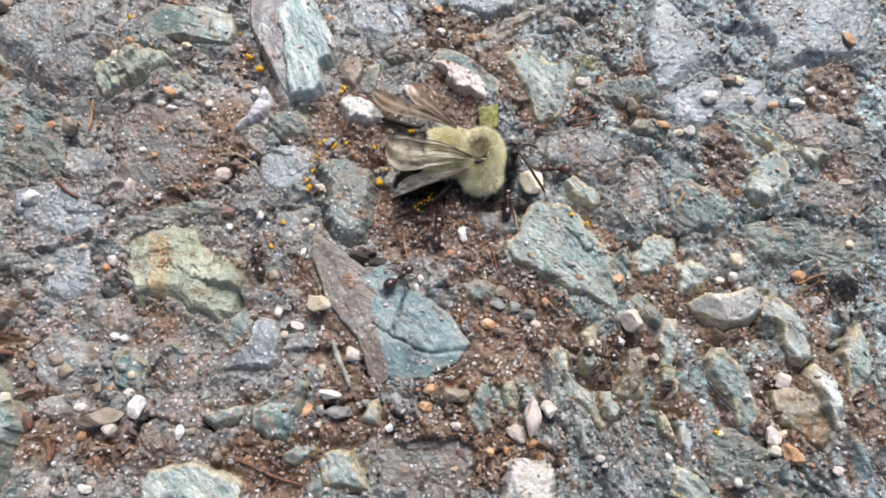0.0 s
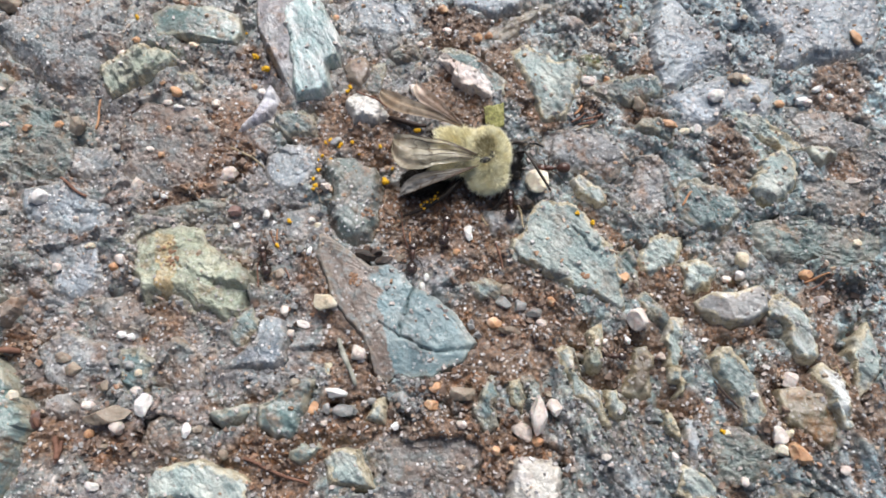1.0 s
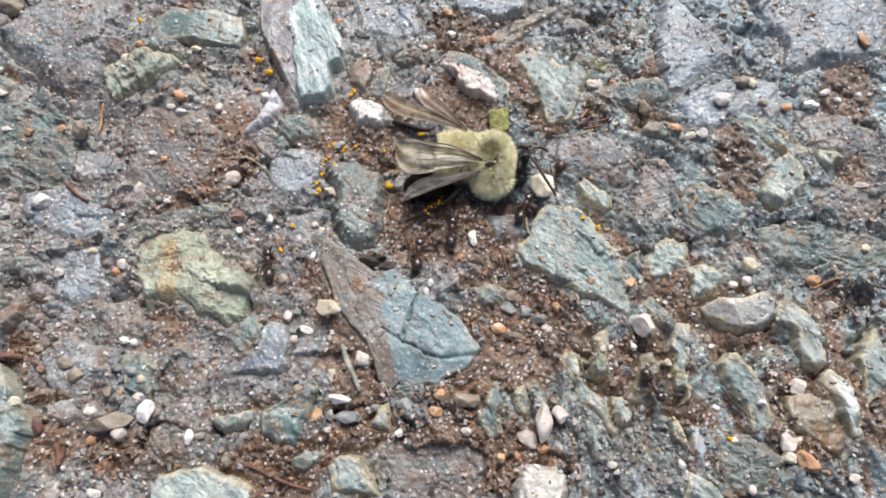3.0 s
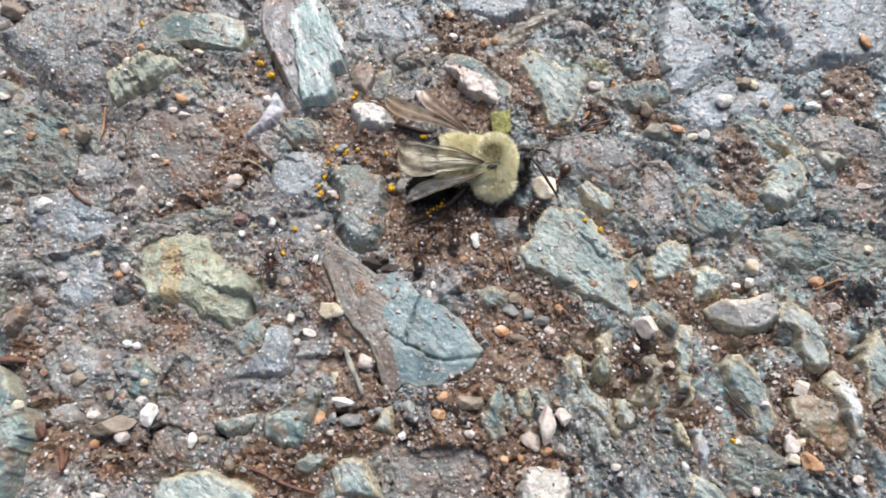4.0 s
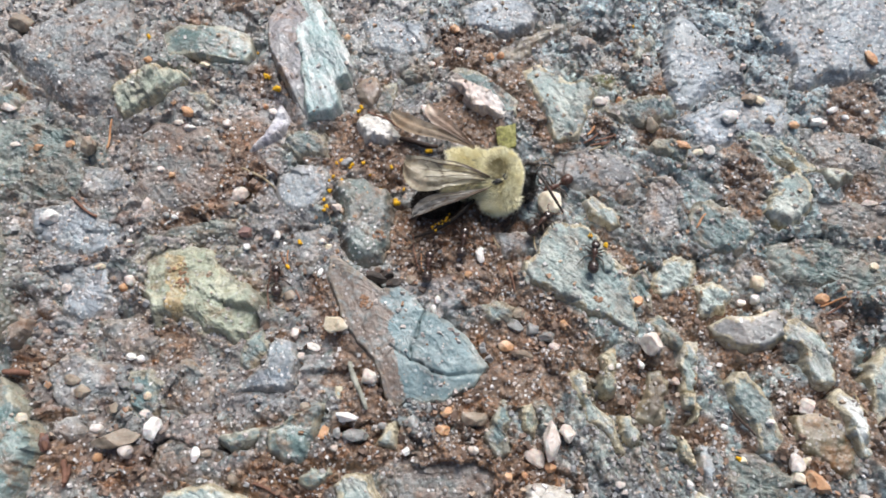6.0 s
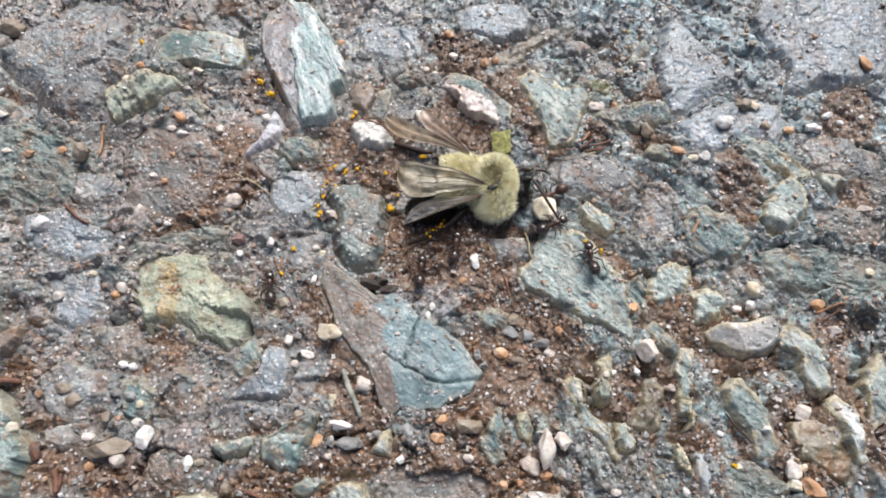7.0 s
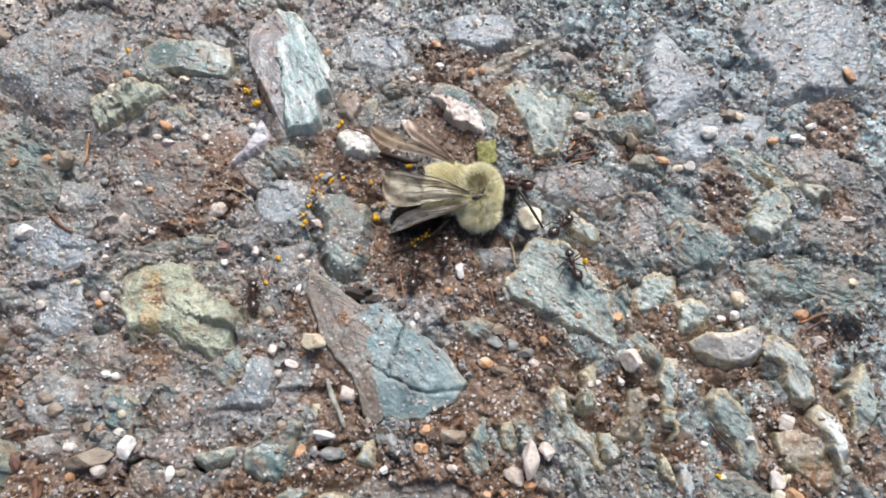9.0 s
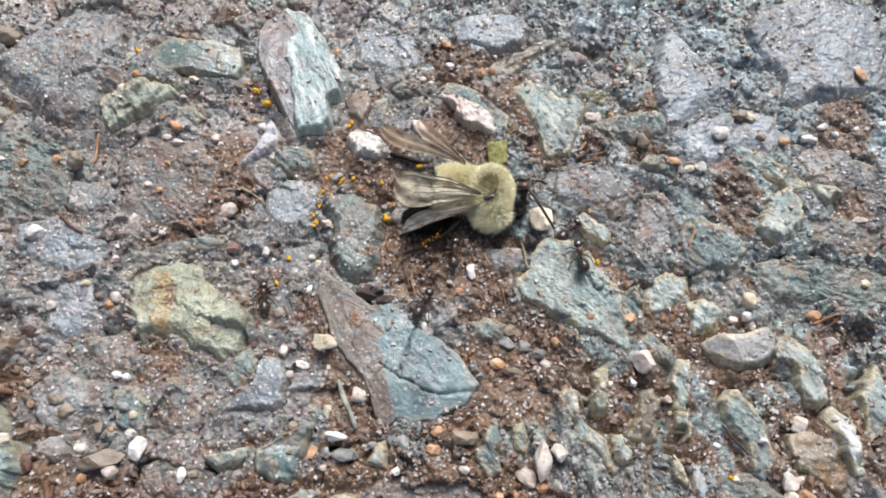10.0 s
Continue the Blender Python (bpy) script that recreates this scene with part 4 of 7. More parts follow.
stone(-23.00, -17.14, ((-2.9, 1.4), (-0.3, 1.8), (2.7, 0.9), (3.4, -0.9), (1.1, -1.7), (-1.3, -1.3), (-2.8, -0.2)), 0.8, slate_brown, "brown-grey low stone", 0.8, 0.7, 0, 0)
stone(-33.79, -2.18, ((-3.3, 2.0), (-1.0, 2.7), (1.8, 2.4), (2.5, 0.2), (1.9, -2.0), (0.1, -3.1), (-2.0, -2.3)), 0.7, lavender, "low blue-grey stone under grit", 0.9, 0.6, 0, 0)
stone(-45.49, 17.47, ((-2.4, 1.0), (0.7, 1.3), (1.8, 0.3), (1.7, -1.1), (-1.9, -1.5)), 1.0, slate, "small grey-green stone with a pale top", 0.6, 0.6, 0, 0)
stone(-23.83, 26.95, ((-2.7, 0.0), (-1.4, 1.9), (1.4, 1.5), (2.8, -0.0), (1.2, -1.8), (-1.3, -1.5)), 0.9, slate_mix, "tan-grey speckled stone", 0.7, 0.8, 0, 0)
stone(-25.53, 17.41, ((-1.7, 1.0), (0.1, 1.4), (1.5, -0.3), (0.7, -1.4), (-0.6, -0.7)), 0.9, slate, "small blue-green stone", 0.5, 0.7, 0, 0)
stone(-5.05, -6.42, ((-6.9, 7.6), (-5.3, 6.8), (-3.1, 5.0), (-1.8, 4.1), (-0.3, 4.3), (1.2, 3.4), (2.0, 2.1), (4.0, 1.3), (6.0, -0.3), (7.5, -2.7), (6.9, -3.7), (6.4, -4.7), (4.9, -5.2), (3.7, -5.9), (1.1, -5.9), (-0.4, -6.4), (-1.4, -5.6), (-2.3, -3.0), (-3.9, -0.8), (-5.4, 1.2), (-6.1, 3.3), (-6.9, 4.9)), 1.5, slate_blue, "cracked blue-grey slate, half of it coated brown", 0.45, 0.3, -0.02, 0.03, grooves=((-3.12, -4.41, -3.55, -5.37), (-3.55, -5.37, -3.82, -6.78), (-3.82, -6.78, -4.28, -7.87), (-4.28, -7.87, -4.31, -8.66), (-4.31, -8.66, -5.05, -8.17), (-5.05, -8.17, -6.04, -7.49), (-4.31, -8.66, -3.39, -8.95), (-3.39, -8.95, -2.42, -9.62), (-2.42, -9.62, -1.08, -10.00), (-1.08, -10.00, 1.98, -9.69)), buried=True, film=((-13.50, 2.24), (-8.20, -1.00), (-6.63, -2.48), (-6.09, -5.17), (-5.98, -7.19), (-5.33, -9.65), (-5.04, -12.99), (-8.60, -13.94), (-13.98, -5.21)))
stone(-9.01, 3.99, ((-2.9, 4.4), (-0.1, 4.9), (2.3, 3.7), (3.3, 1.6), (3.0, -0.6), (2.8, -2.3), (2.1, -4.3), (0.6, -4.9), (-1.0, -3.7), (-2.2, -2.3), (-2.5, -0.7), (-2.1, 1.0), (-3.3, 3.2)), 1.8, slate_olive, "rounded olive-grey stone with rust on its top", 1.3, 0.5, 0, 0)
stone(10.70, -1.39, ((-2.9, 5.0), (-2.0, 5.7), (0.6, 5.1), (2.5, 3.2), (3.9, 1.0), (4.5, -0.6), (4.8, -2.9), (4.9, -5.3), (3.4, -4.8), (1.7, -3.8), (0.5, -3.6), (-0.9, -2.3), (-2.6, -2.0), (-4.3, -0.4), (-5.3, 1.0), (-5.0, 2.1), (-3.8, 2.6)), 1.6, slate_pale, "pale blue slate with a cream worn lower edge", 0.6, 0.6, 0, 0.02)
stone(2.62, 18.25, ((-3.8, 3.3), (-1.0, 2.7), (1.5, 0.7), (3.2, -0.9), (2.9, -2.9), (1.3, -2.9), (-1.0, -0.7), (-3.0, 0.7)), 1.2, slate, "grey stone behind a white quartz vein", 0.6, 0.6, 0, 0)
stone(1.40, 17.71, ((-3.0, 3.0), (-2.0, 2.8), (-0.8, 1.1), (0.9, 0.5), (2.2, -0.5), (3.4, -1.8), (2.5, -2.8), (1.0, -2.5), (-0.1, -1.2), (-1.5, 0.1), (-2.4, 1.4)), 1.9, quartz_vein, "white and pink quartz vein, crumbly", 0.3, 1.5, 0, 0)
stone(9.77, 16.98, ((-3.8, 3.8), (-1.6, 4.6), (-0.6, 3.5), (0.8, 2.2), (2.8, 2.6), (3.5, 0.9), (2.8, -1.0), (2.2, -2.6), (1.5, -4.2), (-0.1, -4.5), (-1.0, -4.4), (-1.4, -2.6), (-2.2, -0.4), (-3.0, 1.8)), 1.3, slate_pale, "light blue-grey stone with a worn face", 0.6, 0.6, 0, 0)
stone(4.33, 27.16, ((-4.5, 1.3), (-0.9, 2.7), (3.2, 2.2), (4.2, 0.2), (2.9, -1.6), (0.5, -2.3), (-1.5, -1.5), (-3.9, -1.1)), 1.2, lavender, "flat grey stone with chipped brown layers", 0.6, 0.4, 0, 0)
stone(7.16, 24.43, ((-3.3, -0.8), (-0.3, 0.7), (3.3, 2.8), (3.9, 1.7), (0.8, -0.5), (-1.0, -2.1), (-3.4, -1.8)), 0.9, tan_mud, "thin curved tan stone layer", 0.5, 0.6, 0, 0)
stone(12.05, 23.67, ((-1.6, 1.0), (0.8, 1.3), (1.7, -0.1), (0.4, -1.3), (-1.2, -0.9)), 1.3, slate_mix, "gritty grey stone over a dark hollow", 0.5, 1.0, 0, 0)
stone(14.50, 19.46, ((-1.7, 0.9), (1.2, 0.9), (1.8, -0.1), (0.0, -0.9), (-1.3, -0.7)), 1.0, moss_green, "small stone covered in green moss", 0.5, 1.1, 0, 0)
stone(18.32, 23.24, ((-1.3, -1.3), (-0.7, 0.8), (0.9, 1.8), (1.4, 0.6), (-0.2, -1.9)), 1.3, slate, "dark grey oval stone", 0.5, 0.3, 0, 0)
stone(23.76, 21.15, ((-2.9, 5.5), (-1.1, 7.0), (0.4, 5.6), (2.9, 2.0), (4.4, 0.0), (4.7, -1.9), (2.8, -2.6), (0.6, -3.4), (-1.2, -5.2), (-3.0, -5.3), (-3.5, -2.6), (-4.2, 0.7)), 1.2, lavender, "large pale lavender-grey stone, finely speckled", 1.4, 0.5, 0, 0)
stone(35.79, 23.70, ((-4.4, 6.5), (1.2, 8.1), (8.1, 8.1), (8.4, 0.7), (6.9, -3.9), (2.9, -4.6), (0.2, -4.7), (-1.6, -5.6), (-3.8, -5.1), (-3.0, -2.6), (-3.7, -1.0), (-5.2, 0.7), (-6.0, 3.5)), 1.5, lavender, "broad pale lavender-grey stone with a ragged edge", 1.2, 0.5, 0, 0)
stone(17.40, 16.25, ((-4.3, 0.4), (-0.8, 1.4), (3.1, 1.5), (3.6, -0.8), (0.6, -1.5), (-2.1, -1.0)), 1.0, slate, "flat grey stone beside crumbled earth", 0.5, 0.9, 0, 0.02)
stone(12.72, 9.64, ((-3.7, 2.4), (0.2, 3.2), (2.9, 1.6), (4.9, -0.8), (2.6, -2.7), (-0.1, -2.4), (-2.7, -1.5), (-4.1, 0.4)), 0.8, slate_mix, "gritty dark grey stone face", 0.8, 1.0, 0, 0)
stone(13.08, 5.19, ((-1.7, 1.1), (-0.6, 1.5), (1.0, 0.3), (1.7, -1.2), (0.5, -1.5), (-1.0, -0.3)), 1.2, slate_white, "pale mottled chip of stone beside the ants", 0.4, 0.8, 0, 0)
stone(20.13, 11.75, ((-1.7, 1.1), (0.4, 1.5), (1.7, 0.3), (1.5, -1.7), (-0.2, -1.1), (-1.8, -0.1)), 1.3, slate, "angular grey stone over a brown hollow", 0.5, 0.9, 0, 0)
stone(30.32, 12.17, ((-2.5, 3.7), (-0.5, 1.8), (1.9, -0.4), (4.4, -2.2), (3.0, -2.9), (0.5, -2.0), (-2.4, 0.1), (-4.4, 2.0)), 1.0, slate_pale, "slanting light blue-grey stone layer", 0.6, 0.9, -0.02, 0)
stone(30.22, 6.47, ((0.1, 2.8), (1.7, 3.4), (2.8, 1.5), (2.5, -0.8), (1.1, -2.5), (-0.5, -2.8), (-1.8, -2.2), (-2.5, -1.3), (-2.2, 0.1), (-1.2, 1.9)), 1.6, slate_pale, "oval pale blue-green stone", 0.9, 0.5, 0, 0)
stone(24.02, 3.76, ((-3.2, 0.3), (-2.4, 2.6), (-1.0, 3.0), (0.9, 2.1), (2.8, 0.4), (3.2, -0.7), (2.5, -1.3), (1.1, -2.4), (-1.2, -2.5), (-2.9, -1.4)), 1.1, slate, "slanting blue-grey stone face", 0.6, 0.7, -0.03, 0)
stone(33.26, 0.21, ((-5.2, 2.2), (-1.0, 2.9), (3.4, 1.8), (6.3, 1.2), (5.7, -2.0), (1.6, -2.6), (-1.3, -2.1), (-4.2, -1.5), (-5.3, 0.1)), 1.0, moss_stone, "layered green-grey stone", 0.7, 0.9, 0, 0)
stone(35.19, 8.85, ((-1.4, 1.0), (0.8, 0.8), (1.8, -0.1), (-0.1, -1.1), (-1.1, -0.5)), 1.2, slate_smooth, "small smooth blue-grey stone", 0.5, 0.4, 0, 0)
stone(24.92, -5.84, ((-3.4, 0.5), (-1.9, 1.3), (0.6, 1.4), (2.4, 1.9), (3.0, 1.1), (3.0, -0.7), (2.0, -1.7), (-0.4, -2.1), (-2.2, -1.1), (-3.1, -0.5)), 1.7, smooth_grey, "smooth oval grey stone with a pale edge", 0.6, 0.25, 0, 0)
stone(29.66, -7.76, ((-1.9, 2.8), (-0.6, 2.8), (0.9, 1.8), (1.7, 0.7), (1.7, -1.2), (1.8, -2.7), (0.1, -3.2), (-0.9, -1.8), (-0.8, 0.2), (-1.9, 0.6)), 1.7, slate_white, "white and blue chipped stone", 0.5, 0.7, 0, 0)
stone(24.65, -12.65, ((-2.6, 2.4), (-1.2, 3.4), (-0.3, 3.2), (0.5, 1.8), (1.3, 0.3), (1.7, -1.3), (2.2, -2.6), (1.3, -3.6), (-0.1, -3.4), (-0.9, -1.1), (-2.1, 0.8)), 1.3, slate_pale, "slanting pale blue-green slab", 0.6, 0.5, -0.02, 0)
stone(30.26, -15.54, ((-2.3, 2.3), (-0.7, 2.6), (1.1, 2.1), (2.3, 1.0), (2.5, -0.4), (1.7, -2.2), (1.0, -3.1), (-0.6, -1.8), (-2.2, -0.9), (-2.7, 0.4)), 1.2, olive_brown, "smooth olive-brown stone", 0.6, 0.4, 0, 0)
stone(32.17, -13.99, ((-1.6, 2.6), (-0.1, 3.1), (1.0, 1.2), (0.9, -1.5), (1.5, -2.4), (0.1, -2.9), (-0.7, -0.7), (-1.0, 0.7)), 1.9, slate_white, "white-edged blue-grey ridge of stone", 0.5, 0.7, 0, 0)
stone(35.14, -10.88, ((-1.0, 1.9), (1.5, 3.9), (1.7, -0.9), (-0.9, -3.8), (-1.3, -1.0)), 1.7, slate_pale, "pale blue-grey ridge of stone", 0.6, 0.6, 0, 0)
stone(11.31, -12.88, ((-2.4, 3.2), (-1.3, 3.9), (-0.3, 2.9), (-0.5, 1.4), (0.4, 0.2), (1.5, -0.7), (2.1, -2.7), (2.7, -3.7), (1.5, -3.7), (0.6, -2.4), (-0.7, -1.0), (-1.5, 0.8), (-2.2, 1.8)), 1.5, slate_white, "pale cream-green ridge of layered stone", 0.5, 0.7, 0, 0)
stone(12.37, -9.94, ((-0.7, 1.5), (0.8, 2.4), (1.0, 0.4), (0.7, -1.6), (-0.2, -1.9), (-1.1, -1.1), (-0.5, 0.4)), 2.1, slate_tan, "cream-green ridge of stone over a dark gap", 0.5, 0.7, 0, 0)
stone(13.91, -14.63, ((-1.1, 1.7), (0.4, 1.8), (1.0, -0.1), (0.3, -2.0), (-0.6, -1.5)), 1.4, slate_white, "white-streaked ridge of stone", 0.5, 0.8, 0, 0)
stone(16.36, -11.73, ((-0.2, 2.2), (1.2, 2.8), (1.5, 0.4), (1.0, -2.1), (-0.9, -2.1), (-1.9, -1.6), (-0.8, 0.3)), 1.0, olive_brown, "dark rusty ridge of stone", 0.6, 0.8, 0, 0)
stone(19.37, -9.17, ((-0.6, 2.1), (1.0, 2.2), (1.0, -0.3), (0.5, -2.3), (-0.9, -1.9), (-1.0, 0.2)), 1.4, slate_white, "pale gritty ridge of stone", 0.5, 0.8, 0, 0)
stone(19.17, -11.98, ((-0.6, 0.5), (0.7, 0.6), (0.4, -0.7), (-0.5, -0.5)), 1.5, slate_pale, "small pale smooth stone chip", 0.35, 0.3, 0, 0)
stone(19.60, -13.11, ((0.1, 1.3), (0.7, 0.4), (0.3, -1.0), (-0.8, -1.0), (-0.4, 0.3)), 1.2, slate_tan, "tan ridge of stone", 0.4, 0.6, 0, 0)
stone(18.52, -16.42, ((-0.8, 1.7), (0.2, 1.3), (0.7, -0.5), (0.7, -1.5), (-0.1, -1.3), (-0.7, 0.2)), 1.6, slate_tan, "cream-green narrow ridge of stone", 0.4, 0.6, 0, 0)
stone(20.10, -17.84, ((-0.3, 2.3), (0.7, 2.5), (0.7, 0.0), (0.1, -2.3), (-0.7, -2.6), (-0.6, 0.0)), 1.4, lavender, "lavender-grey narrow ridge of stone", 0.5, 0.7, 0, 0)
stone(24.22, -18.61, ((-2.1, 2.6), (1.6, 2.2), (3.2, 0.0), (1.9, -2.4), (-1.9, -2.4), (-2.7, -0.0)), 0.9, moss_stone, "green-grey low stone face", 0.8, 0.8, 0, 0)
stone(3.31, -14.54, ((-1.0, 0.6), (0.6, 3.2), (1.0, 0.7), (0.8, -1.6), (-0.3, -2.1), (-1.2, -0.8)), 1.3, slate, "narrow blue-grey ridge of layered stone", 0.4, 0.7, -0.05, 0)
stone(5.61, -13.63, ((-0.8, 1.4), (0.5, 1.7), (1.2, -0.2), (0.6, -1.9), (-0.4, -1.2), (-1.1, 0.2)), 1.2, slate_tan, "narrow grey-green ridge of stone", 0.5, 0.7, 0, 0)
stone(1.27, -13.87, ((-1.0, 0.2), (0.5, 0.8), (1.1, 0.0), (0.1, -0.5), (-0.7, -0.4)), 1.2, tan_stone, "small tan-green stone", 0.4, 0.3, 0, 0)
stone(7.04, -20.98, ((-2.5, 0.4), (-1.6, 2.2), (0.1, 2.5), (1.5, 2.2), (2.0, 1.3), (2.4, -0.4), (2.1, -2.1), (0.3, -2.8), (-1.7, -2.3), (-2.6, -0.9)), 2.0, quartz, "bright white quartz stone", 1.0, 0.6, 0, 0)
stone(3.66, -4.06, ((-1.9, 0.6), (0.3, 1.1), (1.6, 0.4), (0.8, -1.0), (-0.8, -1.0)), 0.9, slate, "small green-grey stone in the gravel", 0.5, 0.6, 0, 0)
stone(18.33, -6.68, ((-2.1, 1.6), (-0.5, 2.5), (1.2, -0.3), (1.5, -2.4), (0.0, -1.4)), 1.1, slate, "slanting grey stone layer", 0.5, 0.9, 0, 0)
stone(22.33, -2.98, ((-2.0, 1.1), (0.2, 1.7), (2.1, 0.1), (0.8, -1.3), (-1.2, -1.6)), 1.1, slate_pale, "pale ridge of gritty stone", 0.6, 0.8, 0, 0)
stone(-1.21, -18.42, ((-5.1, 1.1), (-1.7, 1.6), (2.5, 1.9), (4.4, 0.5), (3.4, -2.5), (-3.6, -2.6)), 0.6, slate_brown, "flat brown-grey stone under grit", 0.9, 0.7, 0, 0)
stone(-4.30, 20.43, ((-1.8, -0.2), (-0.3, 1.1), (1.2, 0.9), (1.5, -0.5), (-0.6, -1.3)), 1.1, moss_stone, "small layered grey-green stone", 0.4, 0.9, 0, 0)
stone(-13.59, 2.25, ((-2.2, 1.2), (1.4, 2.2), (2.2, 0.2), (0.2, -2.1), (-1.5, -1.6)), 0.7, slate_mix, "low grey gritty stone", 0.7, 0.7, 0, 0)
stone(-38.22, -6.55, ((-1.3, -0.9), (-0.8, 0.4), (0.1, 1.3), (1.1, 1.3), (1.1, 0.1), (0.3, -0.9), (-0.6, -1.4)), 2.0, smooth_brown, "smooth brown lump of stone", 0.6, 0.4, 0, 0)
stone(5.42, 2.30, ((-2.4, 1.2), (1.2, 1.4), (1.8, -0.4), (0.6, -1.3), (-1.3, -0.9)), 0.8, slate_mix, "low grey stone face below the bee", 0.6, 0.8, 0, 0)
stone(19.02, 5.94, ((-1.5, 3.5), (1.1, 3.2), (2.0, 0.8), (1.3, -2.3), (-0.6, -4.0), (-2.4, -1.2)), 0.8, slate_mix, "gritty speckled grey stone face", 0.7, 1.0, 0, 0)
stone(16.34, -2.28, ((-1.7, 1.5), (0.3, 2.1), (1.4, -0.1), (0.7, -1.9), (-0.7, -1.6)), 0.8, slate, "narrow layered grey stone", 0.5, 0.9, 0, 0)
stone(-6.75, 25.46, ((-3.9, 2.1), (-0.4, 2.9), (3.2, 1.5), (3.8, -2.0), (0.4, -3.0), (-3.1, -1.6)), 0.7, lavender, "low speckled lilac-grey stone", 0.8, 0.9, 0, 0)
stone(-32.70, -10.61, ((-3.3, 1.4), (-0.6, 2.9), (2.9, 1.4), (2.8, -1.0), (0.5, -3.2), (-2.4, -1.5)), 0.8, slate_mix, "low grey-lilac gritty stone", 1.0, 0.8, 0, 0)
stone(-33.17, -14.55, ((-1.6, 0.7), (0.5, 1.2), (1.7, -0.2), (0.4, -1.1), (-1.1, -0.7)), 1.0, slate_mix, "small grey stone beside a dark gap", 0.5, 0.5, 0, 0)
stone(-23.38, -11.12, ((-2.2, 2.0), (0.2, 2.5), (2.1, 1.0), (2.2, -1.9), (-0.1, -2.6), (-2.1, -1.0)), 0.7, slate_brown, "low brown-grey stone", 0.8, 0.8, 0, 0)
stone(-27.02, -11.60, ((-1.7, 1.9), (0.2, 2.2), (1.7, 0.5), (1.6, -1.9), (-0.3, -2.2), (-1.5, -0.5)), 0.8, slate, "low blue-grey stone face", 0.6, 0.8, 0, 0)
stone(-35.95, 3.57, ((-4.7, 2.6), (-1.0, 3.1), (4.8, 0.3), (4.7, -2.3), (0.0, -2.5), (-3.9, -1.2)), 0.7, lavender, "low grey-lilac stone face", 0.9, 0.8, 0, 0)
stone(-34.04, 8.54, ((-2.5, 1.7), (1.6, 2.0), (2.5, -1.0), (0.3, -1.8), (-2.0, -1.0)), 0.8, slate_mix, "low grey stone beside a brown one", 0.6, 0.7, 0, 0)
stone(-28.71, -6.39, ((-3.5, 1.3), (0.9, 2.1), (2.7, -0.3), (2.0, -1.8), (-2.1, -1.3)), 0.7, slate_brown, "low brown-grey stone", 0.7, 0.8, 0, 0)
stone(-18.00, -7.67, ((-1.0, 1.0), (0.7, 1.8), (1.1, 0.0), (0.3, -1.5), (-1.2, -1.5)), 0.8, slate, "low blue-grey stone", 0.6, 0.7, 0, 0)
stone(20.08, -20.77, ((1.8, 0.0), (1.1, 1.0), (0.3, 1.5), (-1.0, 1.7), (-1.6, 0.6), (-1.9, -0.7), (-0.7, -1.2), (0.2, -1.3), (1.5, -1.2)), 1.2, slate_pale, "pale blue stone with a dark gap", 0.7, 0.7, 0, 0)
stone(27.81, -21.09, ((1.9, 0.0), (1.1, 0.9), (0.2, 1.0), (-0.6, 1.1), (-1.6, 0.6), (-2.1, -0.8), (-0.5, -0.9), (0.2, -0.9), (1.1, -0.9)), 1.1, slate, "dark grey stone", 0.6, 0.7, 0, 0)
stone(-22.94, -21.39, ((1.6, 0.0), (0.7, 0.6), (0.1, 0.7), (-0.4, 0.7), (-1.6, 0.6), (-1.0, -0.4), (-0.4, -0.6), (0.1, -0.7), (0.8, -0.6)), 1.0, slate, "narrow blue-grey ridge of layered stone", 0.5, 0.7, 0, 0)
stone(27.31, 15.16, ((-6.2, 0.4), (-2.9, 2.5), (1.5, 3.5), (4.5, 2.7), (5.4, 0.3), (4.0, -2.2), (0.9, -1.3), (-2.1, -3.5), (-5.1, -2.3)), 0.95, lavender, "gritty lilac-grey stone face", 1.0, 0.6, 0, 0)
stone(36.81, 11.81, ((-4.2, 2.8), (0.1, 2.4), (4.4, 0.1), (3.6, -2.6), (-0.7, -1.9), (-3.2, -0.8)), 0.9, slate_mix, "low gritty grey stone", 0.8, 0.8, 0, 0)
stone(36.01, 4.95, ((-2.9, 2.1), (0.0, 1.8), (4.0, 0.9), (3.4, -2.0), (-1.2, -2.1), (-3.3, -0.8)), 0.8, slate_brown, "low brown-grey stone among grit", 0.8, 0.8, 0, 0)
stone(15.39, 21.70, ((-1.3, 0.9), (1.1, 1.3), (1.8, -0.5), (0.3, -1.2), (-1.8, -0.5)), 0.9, slate_mix, "small gritty stone by a patch of moss", 0.5, 0.9, 0, 0)
stone(19.21, -0.84, ((-2.7, -1.0), (0.2, 2.8), (2.1, 1.6), (1.3, -0.7), (-0.9, -2.6)), 0.85, slate_pale, "pale slanting gritty stone face", 0.7, 0.9, 0, 0)
stone(26.14, -0.81, ((-0.8, 1.7), (1.3, 0.6), (1.4, -1.0), (-0.4, -1.3), (-1.5, 0.0)), 0.8, slate_mix, "low grey stone beside a cream pebble", 0.5, 0.8, 0, 0)

# only the edges of a stone lie under mud
GROUND[:] = np.where(WITHIN > 0.4 + 0.9 * fbm(GX / 1.8, GY / 1.8, 91), np.minimum(GROUND, STONY - 0.2), GROUND)
TOP[:] = np.maximum(GROUND, STONY)


